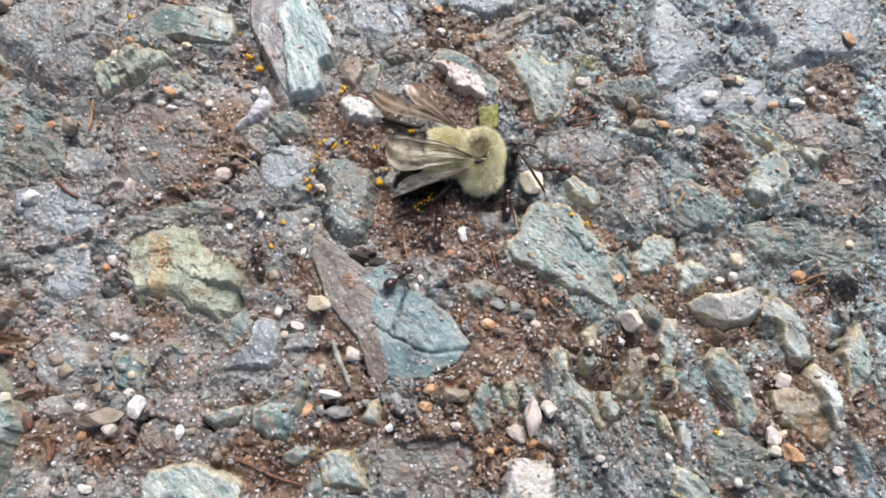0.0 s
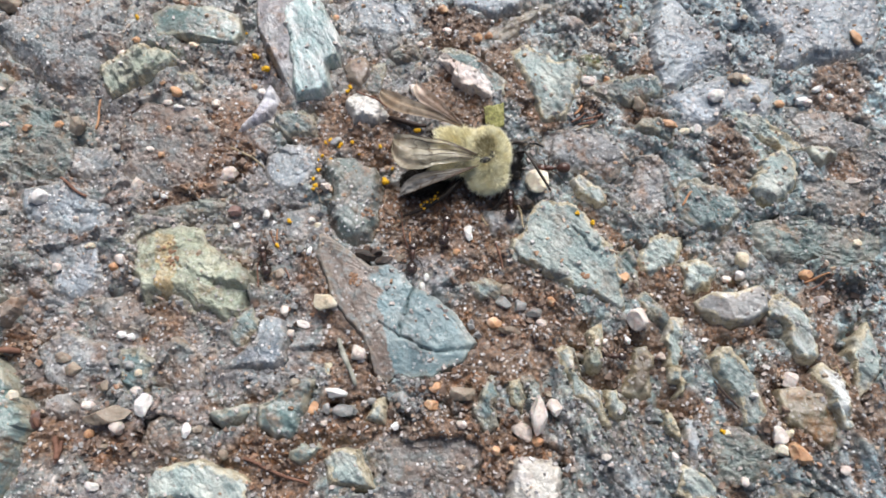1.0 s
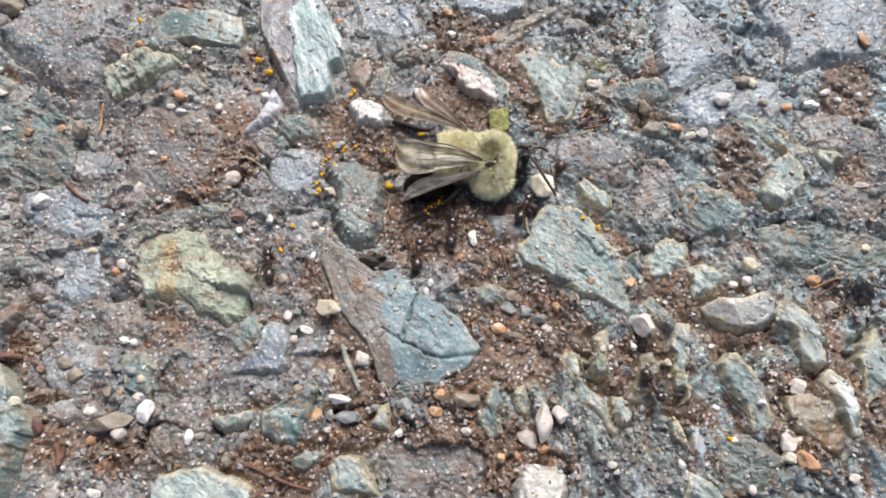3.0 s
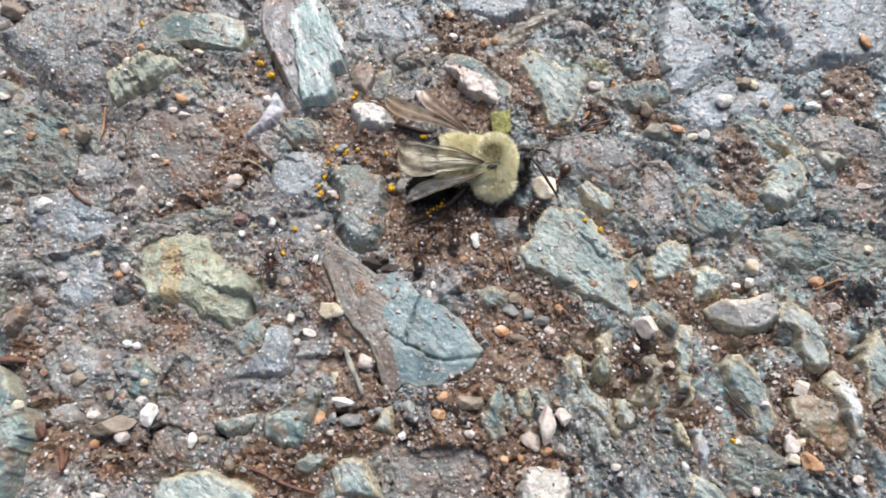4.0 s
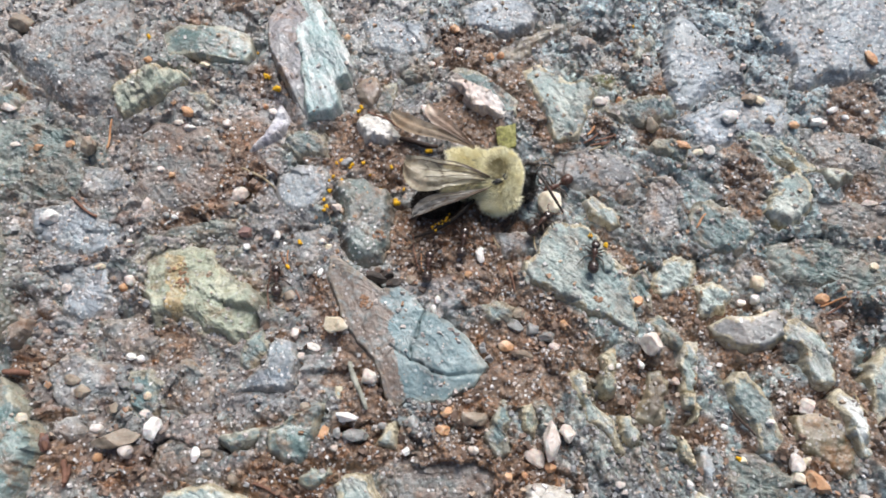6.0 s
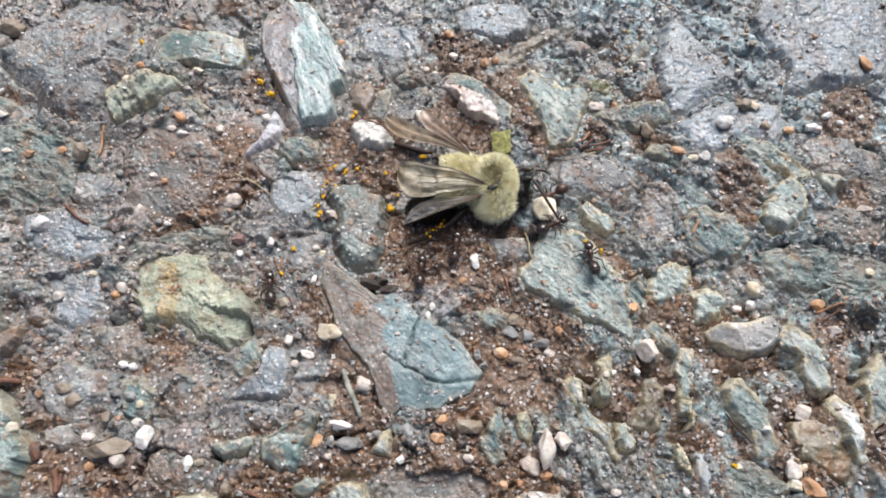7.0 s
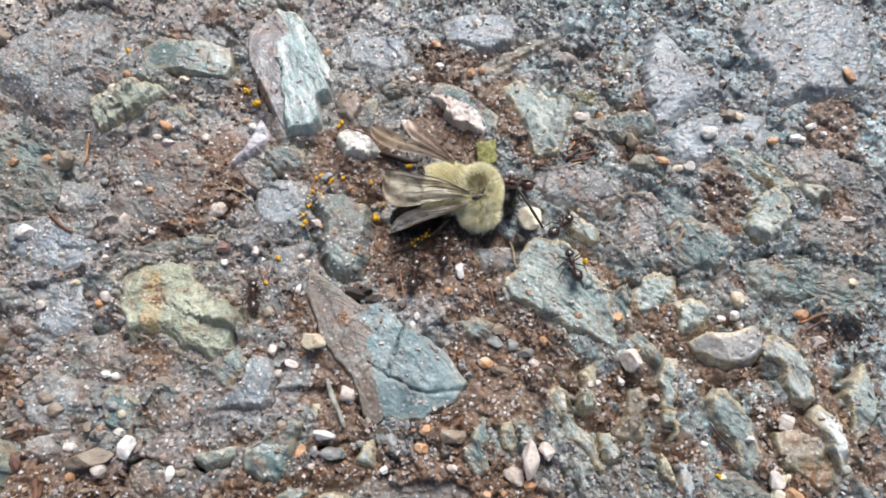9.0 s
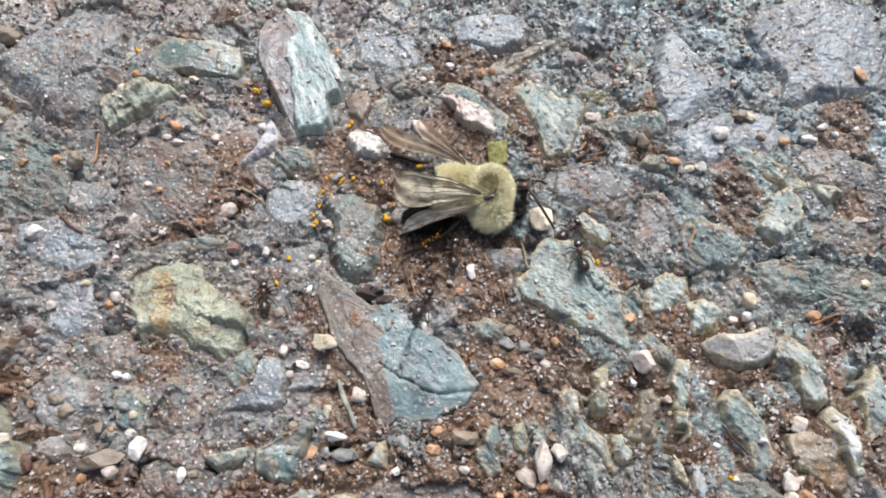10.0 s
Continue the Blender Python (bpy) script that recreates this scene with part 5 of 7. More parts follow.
def finish_ground():
    """One sheet with the fine relief in the middle, low rolling grit beyond it, out to the horizon."""
    xs, ys = np.meshgrid(AX, AY)
    z = np.full(xs.shape, 0.3)
    z[AY0:AY0 + AYN, AX0:AX0 + AXN] = GROUND
    tone, dirt = np.full(xs.shape, 0.5), np.full(xs.shape, 0.2)
    tone[AY0:AY0 + AYN, AX0:AX0 + AXN], dirt[AY0:AY0 + AYN, AX0:AX0 + AXN] = TONE, DIRT
    ny, nx = xs.shape
    me = bpy.data.meshes.new("ground_sheet")
    idx = np.arange(nx * ny).reshape(ny, nx)
    quads = np.stack([idx[:-1, :-1], idx[:-1, 1:], idx[1:, 1:], idx[1:, :-1]], -1).reshape(-1, 4)
    me.vertices.add(nx * ny)
    me.vertices.foreach_set("co", (np.stack([xs, ys, z], -1) * MM).astype(np.float32).ravel())
    me.loops.add(quads.size)
    me.loops.foreach_set("vertex_index", quads.astype(np.int32).ravel())
    me.polygons.add(len(quads))
    me.polygons.foreach_set("loop_start", np.arange(0, quads.size, 4, dtype=np.int32))
    me.polygons.foreach_set("use_smooth", np.ones(len(quads), dtype=bool))
    cool = np.full(xs.shape, 0.5)
    cool[AY0:AY0 + AYN, AX0:AX0 + AXN] = COOL
    for name, data in (("tone", tone), ("dirt", dirt), ("cool", cool)):
        me.attributes.new(name, "FLOAT", "POINT").data.foreach_set("value", data.astype(np.float32).ravel())
    wash = np.full((*xs.shape, 4), 0.2)
    wash[AY0:AY0 + AYN, AX0:AX0 + AXN, :3] = WASH / WASHED[..., None]
    me.attributes.new("wash", "FLOAT_COLOR", "POINT").data.foreach_set("color", wash.astype(np.float32).ravel())
    washed = np.zeros(xs.shape)
    washed[AY0:AY0 + AYN, AX0:AX0 + AXN] = np.clip(WASHED, 0, 1)
    me.attributes.new("washed", "FLOAT", "POINT").data.foreach_set("value", washed.astype(np.float32).ravel())
    me.materials.append(ground_material())
    me.update()
    me.validate()
    ob = new("ground_sheet", me)
    ob.parent = ground


finish_ground()

# ---- loose grit ----
CUBE_V = np.array([(x, y, z) for x in (-0.7, 0.7) for y in (-0.7, 0.7) for z in (-0.7, 0.7)])
CUBE_F = np.array([(0, 1, 3, 2), (4, 6, 7, 5), (0, 4, 5, 1), (2, 3, 7, 6), (0, 2, 6, 4), (1, 5, 7, 3)])


def scatter(name, label, count, lo, hi, material, on_stone, earthy, seed, power=2.2, base_share=0.5, single=0.6, chip_label=""):
    """Many small angular chips lying on whatever is uppermost, as one object."""
    r = np.random.default_rng(seed)
    verts, faces, k, made, tries, lone, shared = [], [], 0, 0, 0, [], {}
    shapes = [CUBE_V * r.uniform(0.45, 1.35, (8, 3)) for _ in range(24)]
    while made < count and tries < count * 12:
        tries += 1
        x, y = r.uniform(-56, 56), r.uniform(-26, 37)
        i, j = int((x + 57) / FINE), int((y + 27) / FINE)
        stony = TOP[j, i] - GROUND[j, i] > 0.1
        want = on_stone if stony else base_share + earthy * GRAVEL[j, i]
        want *= 0.7 + 0.3 * SLANT[j, i]
        if earthy < 0.4:
            want *= 1 - 0.85 * min(1.0, max(0.0, 2.2 * float(DIRT[j, i])))
        want *= 0.35 + 1.3 * (0.5 + float(smooth_noise(np.array(x / 2.2), np.array(y / 2.2), seed)))
        if r.random() > want:
            continue
        size = lo + (hi - lo) * r.random() ** power
        m = np.array(Euler(r.uniform(0, 6.28, 3)).to_matrix())
        v = (shapes[made % 24] * np.array([1.0, r.uniform(0.55, 1.0), r.uniform(0.45, 0.9)]) * size / 2) @ m.T
        if size > single and len(lone) < 110:
            shape = made % 24
            if shape not in shared:
                shared[shape] = dense_mesh("gravel_chip", shapes[shape] * (0.5, 0.4, 0.35), np.zeros((0, 3), int), CUBE_F, material, False)
            ob = new("gravel_chip", shared[shape])
            ob.matrix_basis = pose(x * MM, y * MM, (TOP[j, i] + 0.1 * size) * MM, *r.uniform(-25, 25, 2), r.uniform(0, 360)) @ Matrix.Scale(size, 4)
            tagged(ob, chip_label, "gravel", "gravel chips")
            lone.append(ob)
            made += 1
            continue
        verts.append(v + (x, y, TOP[j, i] + 0.03 * size))
        faces.append(CUBE_F + k)
        k += len(v)
        made += 1
    verts, faces = np.concatenate(verts), np.concatenate(faces)
    return tagged(new(name, dense_mesh(name, verts, np.zeros((0, 3), int), faces, material, False)), label, "grit", kind="stuff")


brown_chips = chip_material("brown_grit", (0.0, (0.045, 0.032, 0.027)), (0.3, (0.11, 0.07, 0.05)), (0.6, (0.19, 0.125, 0.09)), (0.85, (0.27, 0.21, 0.175)), (1.0, (0.36, 0.20, 0.12)))
grey_chips = chip_material("grey_grit", (0.0, (0.09, 0.085, 0.085)), (0.4, (0.19, 0.19, 0.195)), (0.75, (0.28, 0.28, 0.285)), (1.0, (0.42, 0.41, 0.41)))
pale_chips = chip_material("pale_grit", (0.0, (0.38, 0.22, 0.13)), (0.2, (0.50, 0.38, 0.28)), (0.4, (0.42, 0.40, 0.39)), (0.6, (0.48, 0.40, 0.36)), (0.8, (0.50, 0.47, 0.46)), (1.0, (0.72, 0.68, 0.66)), rough=0.35)
scatter("brown_grit", "fine reddish-brown earth grit lying in the hollows", 3200, 0.2, 0.85, brown_chips, 0.0, 1.0, 11, 2.2, 0.03, 0.62, "angular reddish-brown gravel chip lying in earth")
scatter("grey_grit", "fine grey stone grit strewn over the ground", 9000, 0.2, 0.8, grey_chips, 0.0, 0.2, 12, 2.8, single=0.62, chip_label="angular grey gravel chip on the stony ground")
scatter("pale_grit", "tiny white, pink and orange mineral grains", 12000, 0.14, 0.68, pale_chips, 0.26, 0.5, 13, 3.0, single=0.5, chip_label="small pale mineral chip on the stony ground")


def pebble(x, y, long, wide, turn, material):
    """A loose worn pebble, half bedded where it lies; long and wide are half its sizes."""
    seed = int(abs(x * 131 + y * 57)) % 997
    r = random.Random(seed)
    cuts = [(Vector((r.gauss(0, 1), r.gauss(0, 1), r.gauss(0, 0.7))).normalized(), r.uniform(0.58, 0.84)) for _ in range(11)]

    def shape(a, b, c):
        p = Vector((a, b, c))
        for way, d in cuts:
            over = p.dot(way) - d
            if over > 0:
                p -= way * over
        return tuple(p * (1.18 + 0.16 * noise.noise(p * 1.7 + Vector((seed, 0, 0))) + 0.05 * noise.noise(p * 5 + Vector((0, seed, 0)))))

    tall = min(long, wide) * r.uniform(0.75, 0.95)
    ob = new("pebble", mesh_of("pebble", *ball((0, 0, 0), (long, wide, tall), (r.uniform(-12, 12), r.uniform(-12, 12), 0), 22, 14, shape), material, smooth=False))
    z = rest(x, y, min(long, wide) * 0.5)
    ob.matrix_basis = pose(x * MM, y * MM, (z + tall * 0.22) * MM, 0, 0, turn)
    look_of = {"cream_pebble": "cream-coloured worn pebble", "bright_cream_pebble": "bright cream pebble", "white_pebble": "white quartz grain", "orange_pebble": "orange-brown stone grain", "pink_pebble": "pinkish white quartz pebble",
               "tan_pebble": "tan stone pebble", "grey_pebble": "grey stone pebble", "maroon_pebble": "dark reddish stone chip", "dark_clod": "dark crumbly clod of earth"}[material.name]
    where = "on the stony ground" if max(long, wide) > 0.55 else "caught in the gritty ground"
    return tagged(ob, f"{look_of} lying {where}", "pebble", "loose pebbles")


pebble(-10.84, -5.57, 1.16, 0.79, -15, cream_grain)
pebble(26.11, 15.31, 0.79, 0.68, 10, white_grain)
pebble(26.26, -1.64, 0.73, 0.68, 0, cream_grain)
pebble(16.39, -7.28, 0.94, 0.89, 0, pink_grain)
pebble(7.47, -15.37, 0.73, 1.42, -5, pink_grain)
pebble(8.80, -14.76, 0.58, 0.73, 0, pink_grain)
pebble(6.25, -16.60, 0.94, 0.68, -20, pink_grain)
pebble(7.38, -17.37, 0.53, 0.47, 0, orange_grain)
pebble(1.75, 1.19, 0.47, 0.73, 10, white_grain)
pebble(-8.97, 20.22, 0.53, 0.47, 0, cream_grain)
pebble(3.07, 22.87, 0.47, 0.47, 0, orange_grain)
pebble(4.09, 22.94, 0.42, 0.37, 0, orange_grain)
pebble(-2.05, 21.60, 0.32, 0.26, 0, cream_grain)
pebble(8.36, 6.33, 1.00, 1.31, -20, cream_grain)
pebble(13.62, 17.24, 0.73, 0.53, 0, pink_grain)
pebble(14.48, 17.75, 0.37, 0.47, 0, white_grain)
pebble(15.76, 17.88, 0.42, 0.32, 20, orange_grain)
pebble(18.53, 14.69, 0.63, 0.68, 0, tan_grain)
pebble(-38.40, 4.70, 0.84, 0.73, 0, white_grain)
pebble(-35.70, 11.95, 0.79, 0.89, 20, tan_grain)
pebble(-27.63, 14.94, 0.47, 0.37, 0, pink_grain)
pebble(-26.33, 14.30, 0.53, 0.37, 0, white_grain)
pebble(-23.11, 15.12, 0.42, 0.47, 0, pink_grain)
pebble(-26.94, 16.02, 0.63, 0.47, -30, orange_grain)
pebble(-20.61, 7.02, 0.73, 0.79, 0, pink_grain)
pebble(-25.68, -14.57, 0.84, 0.84, 0, white_grain)
pebble(7.23, 4.04, 0.68, 0.63, 0, dark_clod)
pebble(-7.54, -1.21, 0.94, 0.47, -20, dark_clod)
pebble(-5.86, -1.63, 0.73, 0.42, 30, dark_clod)
pebble(-6.54, -0.83, 0.53, 0.37, 0, dark_clod)
pebble(-27.68, -16.42, 0.58, 0.68, 20, pink_grain)
pebble(-22.00, -16.63, 0.42, 0.63, 0, white_grain)
pebble(-30.06, -16.84, 0.47, 0.42, 0, orange_grain)
pebble(-26.64, -13.26, 0.47, 0.32, 0, pink_grain)
pebble(-9.52, -13.53, 1.05, 0.42, -10, white_grain)
pebble(-7.77, -10.07, 0.73, 0.68, -40, pink_grain)
pebble(-3.91, -14.02, 0.37, 0.73, 5, grey_grain)
pebble(-4.48, -13.79, 0.37, 0.37, 0, grey_grain)
pebble(-1.07, -13.02, 0.53, 0.42, 0, orange_grain)
pebble(-1.44, -14.52, 0.58, 0.53, 0, orange_grain)
pebble(-8.74, -14.92, 0.94, 0.63, 0, grey_grain)
pebble(-11.25, -14.84, 0.37, 0.73, -20, orange_grain)
pebble(1.16, -13.63, 0.94, 0.73, 0, tan_grain)
pebble(-28.05, -8.40, 0.42, 0.32, 0, white_grain)
pebble(-28.86, -8.30, 0.42, 0.37, 0, white_grain)
pebble(-29.01, -21.06, 0.63, 0.37, -20, white_grain)
pebble(27.32, -17.99, 0.58, 0.58, 0, cream_grain)
pebble(27.17, -16.88, 0.63, 0.68, 0, pink_grain)
pebble(28.20, -16.74, 0.37, 0.37, 0, cream_grain)
pebble(28.60, -18.52, 1.00, 0.79, -40, orange_grain)
pebble(29.01, -12.26, 0.73, 0.68, 0, pink_grain)
pebble(32.28, 14.67, 0.47, 0.37, 0, orange_grain)
pebble(34.31, 14.86, 0.68, 0.42, 0, white_grain)
pebble(28.14, 17.40, 0.63, 0.68, 0, tan_grain)
pebble(35.85, 15.93, 0.53, 0.32, 20, white_grain)
pebble(30.02, 15.18, 0.47, 0.53, 0, tan_grain)
pebble(40.49, 21.77, 0.42, 0.84, 20, orange_grain)
pebble(37.87, 6.45, 0.68, 0.42, 0, pink_grain)
pebble(20.97, 11.97, 0.79, 0.42, -10, orange_grain)
pebble(23.93, 11.96, 0.47, 0.63, 20, white_grain)
pebble(-15.41, -2.61, 0.47, 0.58, 0, tan_grain)
pebble(-45.63, 26.69, 1.36, 0.89, 0, tan_grain)
pebble(-40.95, 12.14, 0.47, 0.37, 0, orange_grain)
pebble(-43.21, 12.45, 0.47, 0.32, 0, pink_grain)
pebble(-19.80, 3.29, 0.73, 0.53, 20, maroon_grain)
pebble(32.14, -2.89, 0.63, 0.53, 0, orange_grain)
pebble(-28.32, -15.37, 1.78, 0.73, 10, tan_grain)
pebble(39.43, 16.11, 0.47, 0.26, 0, white_grain)
pebble(9.12, -5.17, 0.42, 0.47, 0, orange_grain)
pebble(5.19, -4.25, 0.63, 0.53, 0, tan_grain)
pebble(6.39, -5.53, 0.73, 0.53, 30, grey_grain)
pebble(3.89, -7.06, 0.73, 0.47, 0, orange_grain)
pebble(4.91, -5.28, 0.68, 0.47, -20, grey_grain)
pebble(7.59, -6.29, 0.63, 0.42, 0, grey_grain)
pebble(8.20, -7.05, 0.58, 0.42, 0, pink_grain)
pebble(5.34, -7.81, 0.94, 0.37, -10, tan_grain)
pebble(20.86, 19.04, 0.47, 0.37, 0, grey_grain)
pebble(-10.84, 10.89, 0.63, 0.42, 0, grey_grain)
pebble(-11.44, 5.57, 0.53, 0.47, 0, pink_grain)
pebble(16.59, 21.36, 0.53, 0.73, 10, tan_grain)
pebble(18.58, 21.69, 0.42, 0.47, 0, pink_grain)
pebble(-0.65, 25.84, 0.53, 0.47, 0, orange_grain)
pebble(-0.06, 23.09, 0.53, 0.42, 0, pink_grain)
pebble(-19.54, 17.16, 0.32, 0.32, 0, orange_grain)
pebble(-18.64, 16.52, 0.47, 0.37, 0, pink_grain)
pebble(-38.02, 12.63, 0.42, 0.37, 0, orange_grain)
pebble(-16.91, 3.01, 0.32, 0.47, 0, white_grain)
pebble(24.90, -3.17, 0.42, 0.32, 0, pink_grain)
pebble(25.91, -3.06, 0.47, 0.42, 0, white_grain)
pebble(-13.72, -8.36, 0.42, 0.37, 0, pink_grain)
pebble(-14.63, -6.09, 0.42, 0.47, 0, pink_grain)
pebble(-12.91, -12.73, 0.42, 0.37, 0, tan_grain)
pebble(-6.41, -14.12, 0.47, 0.32, 0, grey_grain)
pebble(-2.65, -12.70, 0.26, 0.47, 0, grey_grain)
pebble(33.27, -4.96, 0.73, 0.37, 0, pink_grain)
pebble(-36.19, -14.00, 0.42, 0.47, 0, cream_grain)
pebble(-34.39, -15.85, 0.47, 0.73, 0, maroon_grain)
pebble(-21.08, -16.49, 0.42, 0.37, 0, tan_grain)
pebble(18.24, -10.23, 0.42, 0.37, 0, pink_grain)
pebble(28.29, 10.57, 0.32, 0.26, 0, pink_grain)
pebble(36.91, 0.04, 0.42, 0.37, 0, cream_grain)
pebble(-22.61, 14.62, 0.26, 0.21, 0, white_grain)
pebble(-28.55, 9.69, 0.42, 0.32, 0, pink_grain)
pebble(-27.38, 9.09, 0.37, 0.32, 0, orange_grain)
pebble(-29.37, 6.15, 0.58, 0.68, 0, pink_grain)
pebble(-29.79, -1.40, 0.53, 0.47, 0, pink_grain)
pebble(-32.83, -0.05, 0.47, 0.32, 0, cream_grain)
pebble(15.43, -3.45, 0.42, 0.53, 0, orange_grain)
pebble(-2.05, -3.06, 0.26, 0.32, 0, white_grain)
pebble(-8.11, 3.86, 0.32, 0.26, 0, grey_grain)
pebble(-4.45, -1.36, 0.47, 0.42, 0, tan_grain)
pebble(0.72, -0.82, 0.37, 0.32, 0, orange_grain)
pebble(-12.71, 2.45, 0.32, 0.32, 0, white_grain)
pebble(-19.66, 1.89, 0.37, 0.32, 0, white_grain)
pebble(-35.52, -2.22, 0.42, 0.53, 0, pink_grain)
pebble(-33.50, -10.39, 0.73, 0.47, 0, tan_grain)
pebble(-32.35, -11.36, 0.63, 0.53, 20, tan_grain)
pebble(-27.54, -11.10, 0.73, 0.37, -20, grey_grain)
pebble(-29.45, -12.79, 0.53, 0.47, 0, tan_grain)
pebble(-30.85, -14.45, 0.63, 0.42, 0, pink_grain)
pebble(32.27, -19.60, 0.53, 0.42, 0, pink_grain)
pebble(-6.79, 27.69, 0.26, 0.31, -18, white_grain)
pebble(-6.08, 25.36, 0.20, 0.20, -14, white_grain)
pebble(-4.85, 24.67, 0.26, 0.36, 17, white_grain)
pebble(-4.12, 25.50, 0.15, 0.15, 18, white_grain)
pebble(-11.96, 23.52, 0.26, 0.26, -10, white_grain)
pebble(-11.65, 25.38, 0.31, 0.31, 10, orange_grain)
pebble(-4.05, 28.32, 0.26, 0.26, -20, cream_grain)
pebble(-2.91, 21.60, 0.36, 0.31, 15, pink_grain)
pebble(-3.29, 16.05, 0.61, 0.76, 12, pink_grain)
pebble(-43.79, 25.27, 0.26, 0.20, -17, white_grain)
pebble(-32.75, 20.32, 0.56, 0.46, -10, pink_grain)
pebble(-31.55, 21.87, 0.41, 0.36, -8, orange_grain)
pebble(-25.59, 21.18, 0.46, 0.31, -16, cream_grain)
pebble(-26.43, 19.18, 0.36, 0.20, -5, pink_grain)
pebble(-35.90, 22.01, 0.20, 0.20, -5, white_grain)
pebble(-24.46, 13.10, 0.26, 0.26, -8, white_grain)
pebble(-44.87, 16.60, 0.76, 0.41, -18, pink_grain)
pebble(-45.78, 19.48, 0.51, 0.31, 13, white_grain)
pebble(-32.00, 10.16, 0.36, 0.36, 15, grey_grain)
pebble(-27.07, 11.99, 0.26, 0.26, 0, orange_grain)
pebble(-25.18, 12.18, 0.36, 0.31, -8, grey_grain)
pebble(-41.09, 5.25, 0.36, 0.36, -7, tan_grain)
pebble(-30.33, -2.05, 0.41, 0.36, -15, orange_grain)
pebble(-26.66, 4.87, 0.31, 0.26, -10, white_grain)
pebble(-27.48, 5.04, 0.31, 0.31, 12, grey_grain)
pebble(-32.52, 3.44, 0.20, 0.20, -20, white_grain)
pebble(-34.77, 2.76, 0.26, 0.26, -13, pink_grain)
pebble(-30.20, 2.04, 0.41, 0.31, 5, pink_grain)
pebble(-18.13, 1.24, 0.31, 0.20, 10, white_grain)
pebble(-11.97, 1.81, 0.31, 0.26, 0, cream_grain)
pebble(-12.58, -0.65, 0.26, 0.51, -10, white_grain)
pebble(-13.62, -0.38, 0.46, 0.46, 5, grey_grain)
pebble(-13.75, -5.64, 0.36, 0.41, 15, grey_grain)
pebble(-2.35, -4.05, 0.26, 0.46, 15, white_grain)
pebble(-28.60, -17.92, 0.46, 0.31, 13, tan_grain)
pebble(-25.83, -18.57, 0.26, 0.31, 5, tan_grain)
pebble(-36.13, -9.01, 0.31, 0.31, -20, pink_grain)
pebble(-28.67, -10.93, 0.46, 0.31, 5, grey_grain)
pebble(-26.59, -11.79, 0.31, 0.31, -17, cream_grain)
pebble(-12.89, -7.40, 0.61, 0.36, -15, pink_grain)
pebble(-10.25, -14.84, 0.36, 0.46, -15, grey_grain)
pebble(-10.42, -15.98, 0.31, 0.26, 5, pink_grain)
pebble(-4.46, -16.17, 0.41, 0.36, 17, white_grain)
pebble(-18.62, -18.51, 0.41, 0.41, 0, tan_grain)
pebble(8.38, -13.56, 0.31, 0.31, -5, tan_grain)
pebble(5.17, -18.11, 0.31, 0.31, -10, orange_grain)
pebble(3.79, -18.13, 0.41, 0.41, 0, orange_grain)
pebble(29.18, 17.29, 0.56, 0.51, -20, cream_grain)
pebble(37.04, 15.38, 0.41, 0.31, 0, white_grain)
pebble(35.03, 14.76, 0.46, 0.31, 15, pink_grain)
pebble(22.81, 12.00, 0.61, 0.31, 0, cream_grain)
pebble(19.87, 17.62, 0.26, 0.26, 5, pink_grain)
pebble(4.53, 24.64, 0.20, 0.20, -20, white_grain)
pebble(20.27, 27.73, 0.36, 0.31, 5, white_grain)
pebble(27.20, 23.21, 0.31, 0.41, 0, grey_grain)
pebble(28.01, 20.87, 0.31, 0.31, 15, pink_grain)
pebble(29.88, 24.22, 0.31, 0.31, -10, tan_grain)
pebble(21.36, -8.96, 0.31, 0.26, 5, white_grain)
pebble(19.90, -9.21, 0.26, 0.26, -20, white_grain)
pebble(22.17, -13.94, 0.31, 0.26, -20, white_grain)
pebble(25.47, -13.68, 0.36, 0.31, 5, white_grain)
pebble(23.20, -16.65, 0.31, 0.26, -10, cream_grain)
pebble(23.79, -20.58, 0.36, 0.41, -15, pink_grain)
pebble(18.38, -18.68, 0.26, 0.36, 15, white_grain)
pebble(12.69, -18.72, 0.46, 0.26, 10, pink_grain)
pebble(10.08, -16.52, 0.26, 0.20, -20, cream_grain)
pebble(1.04, -16.13, 0.41, 0.36, 15, pink_grain)
pebble(2.23, -14.53, 0.31, 0.26, 5, pink_grain)
pebble(15.35, -8.99, 0.36, 0.31, 0, white_grain)
pebble(12.43, -9.50, 0.26, 0.31, -10, pink_grain)
pebble(13.43, -9.00, 0.41, 0.26, 0, white_grain)

rust_crust = plain("rust_crust", (0.22, 0.12, 0.07), (0.36, 0.215, 0.135), 1.5, 0.8, 0.3, 0.1)


def crust(x, y, reach):
    """A thin crumbly patch of rusty earth stuck to a stone."""
    r = random.Random(int(abs(x * 61 + y * 23)))
    bits = []
    for _ in range(20):
        a, d = r.uniform(0, 6.28), reach * math.sqrt(r.random())
        px, py = x + d * math.cos(a), y + 0.7 * d * math.sin(a)
        q = r.uniform(0.06, 0.15)
        bits.append(ball((px, py, rest(px, py) + 0.02), (q * 1.3, q, 0.07), (0, 0, r.uniform(0, 90)), 7, 5))
    return tagged(new("rust_crust", mesh_of("rust_crust", *joined(*bits), rust_crust, smooth=False)), "thin crumbly orange rust crust on a stone", "rust crust", "rust crusts")


crust(-8.15, -3.84, 0.6)
crust(-8.43, -3.32, 0.35)
crust(11.90, -3.29, 0.4)
crust(-25.47, -0.42, 0.9)
crust(-24.78, -1.77, 0.6)
crust(-5.18, 2.06, 0.8)
crust(-7.25, 2.61, 0.6)

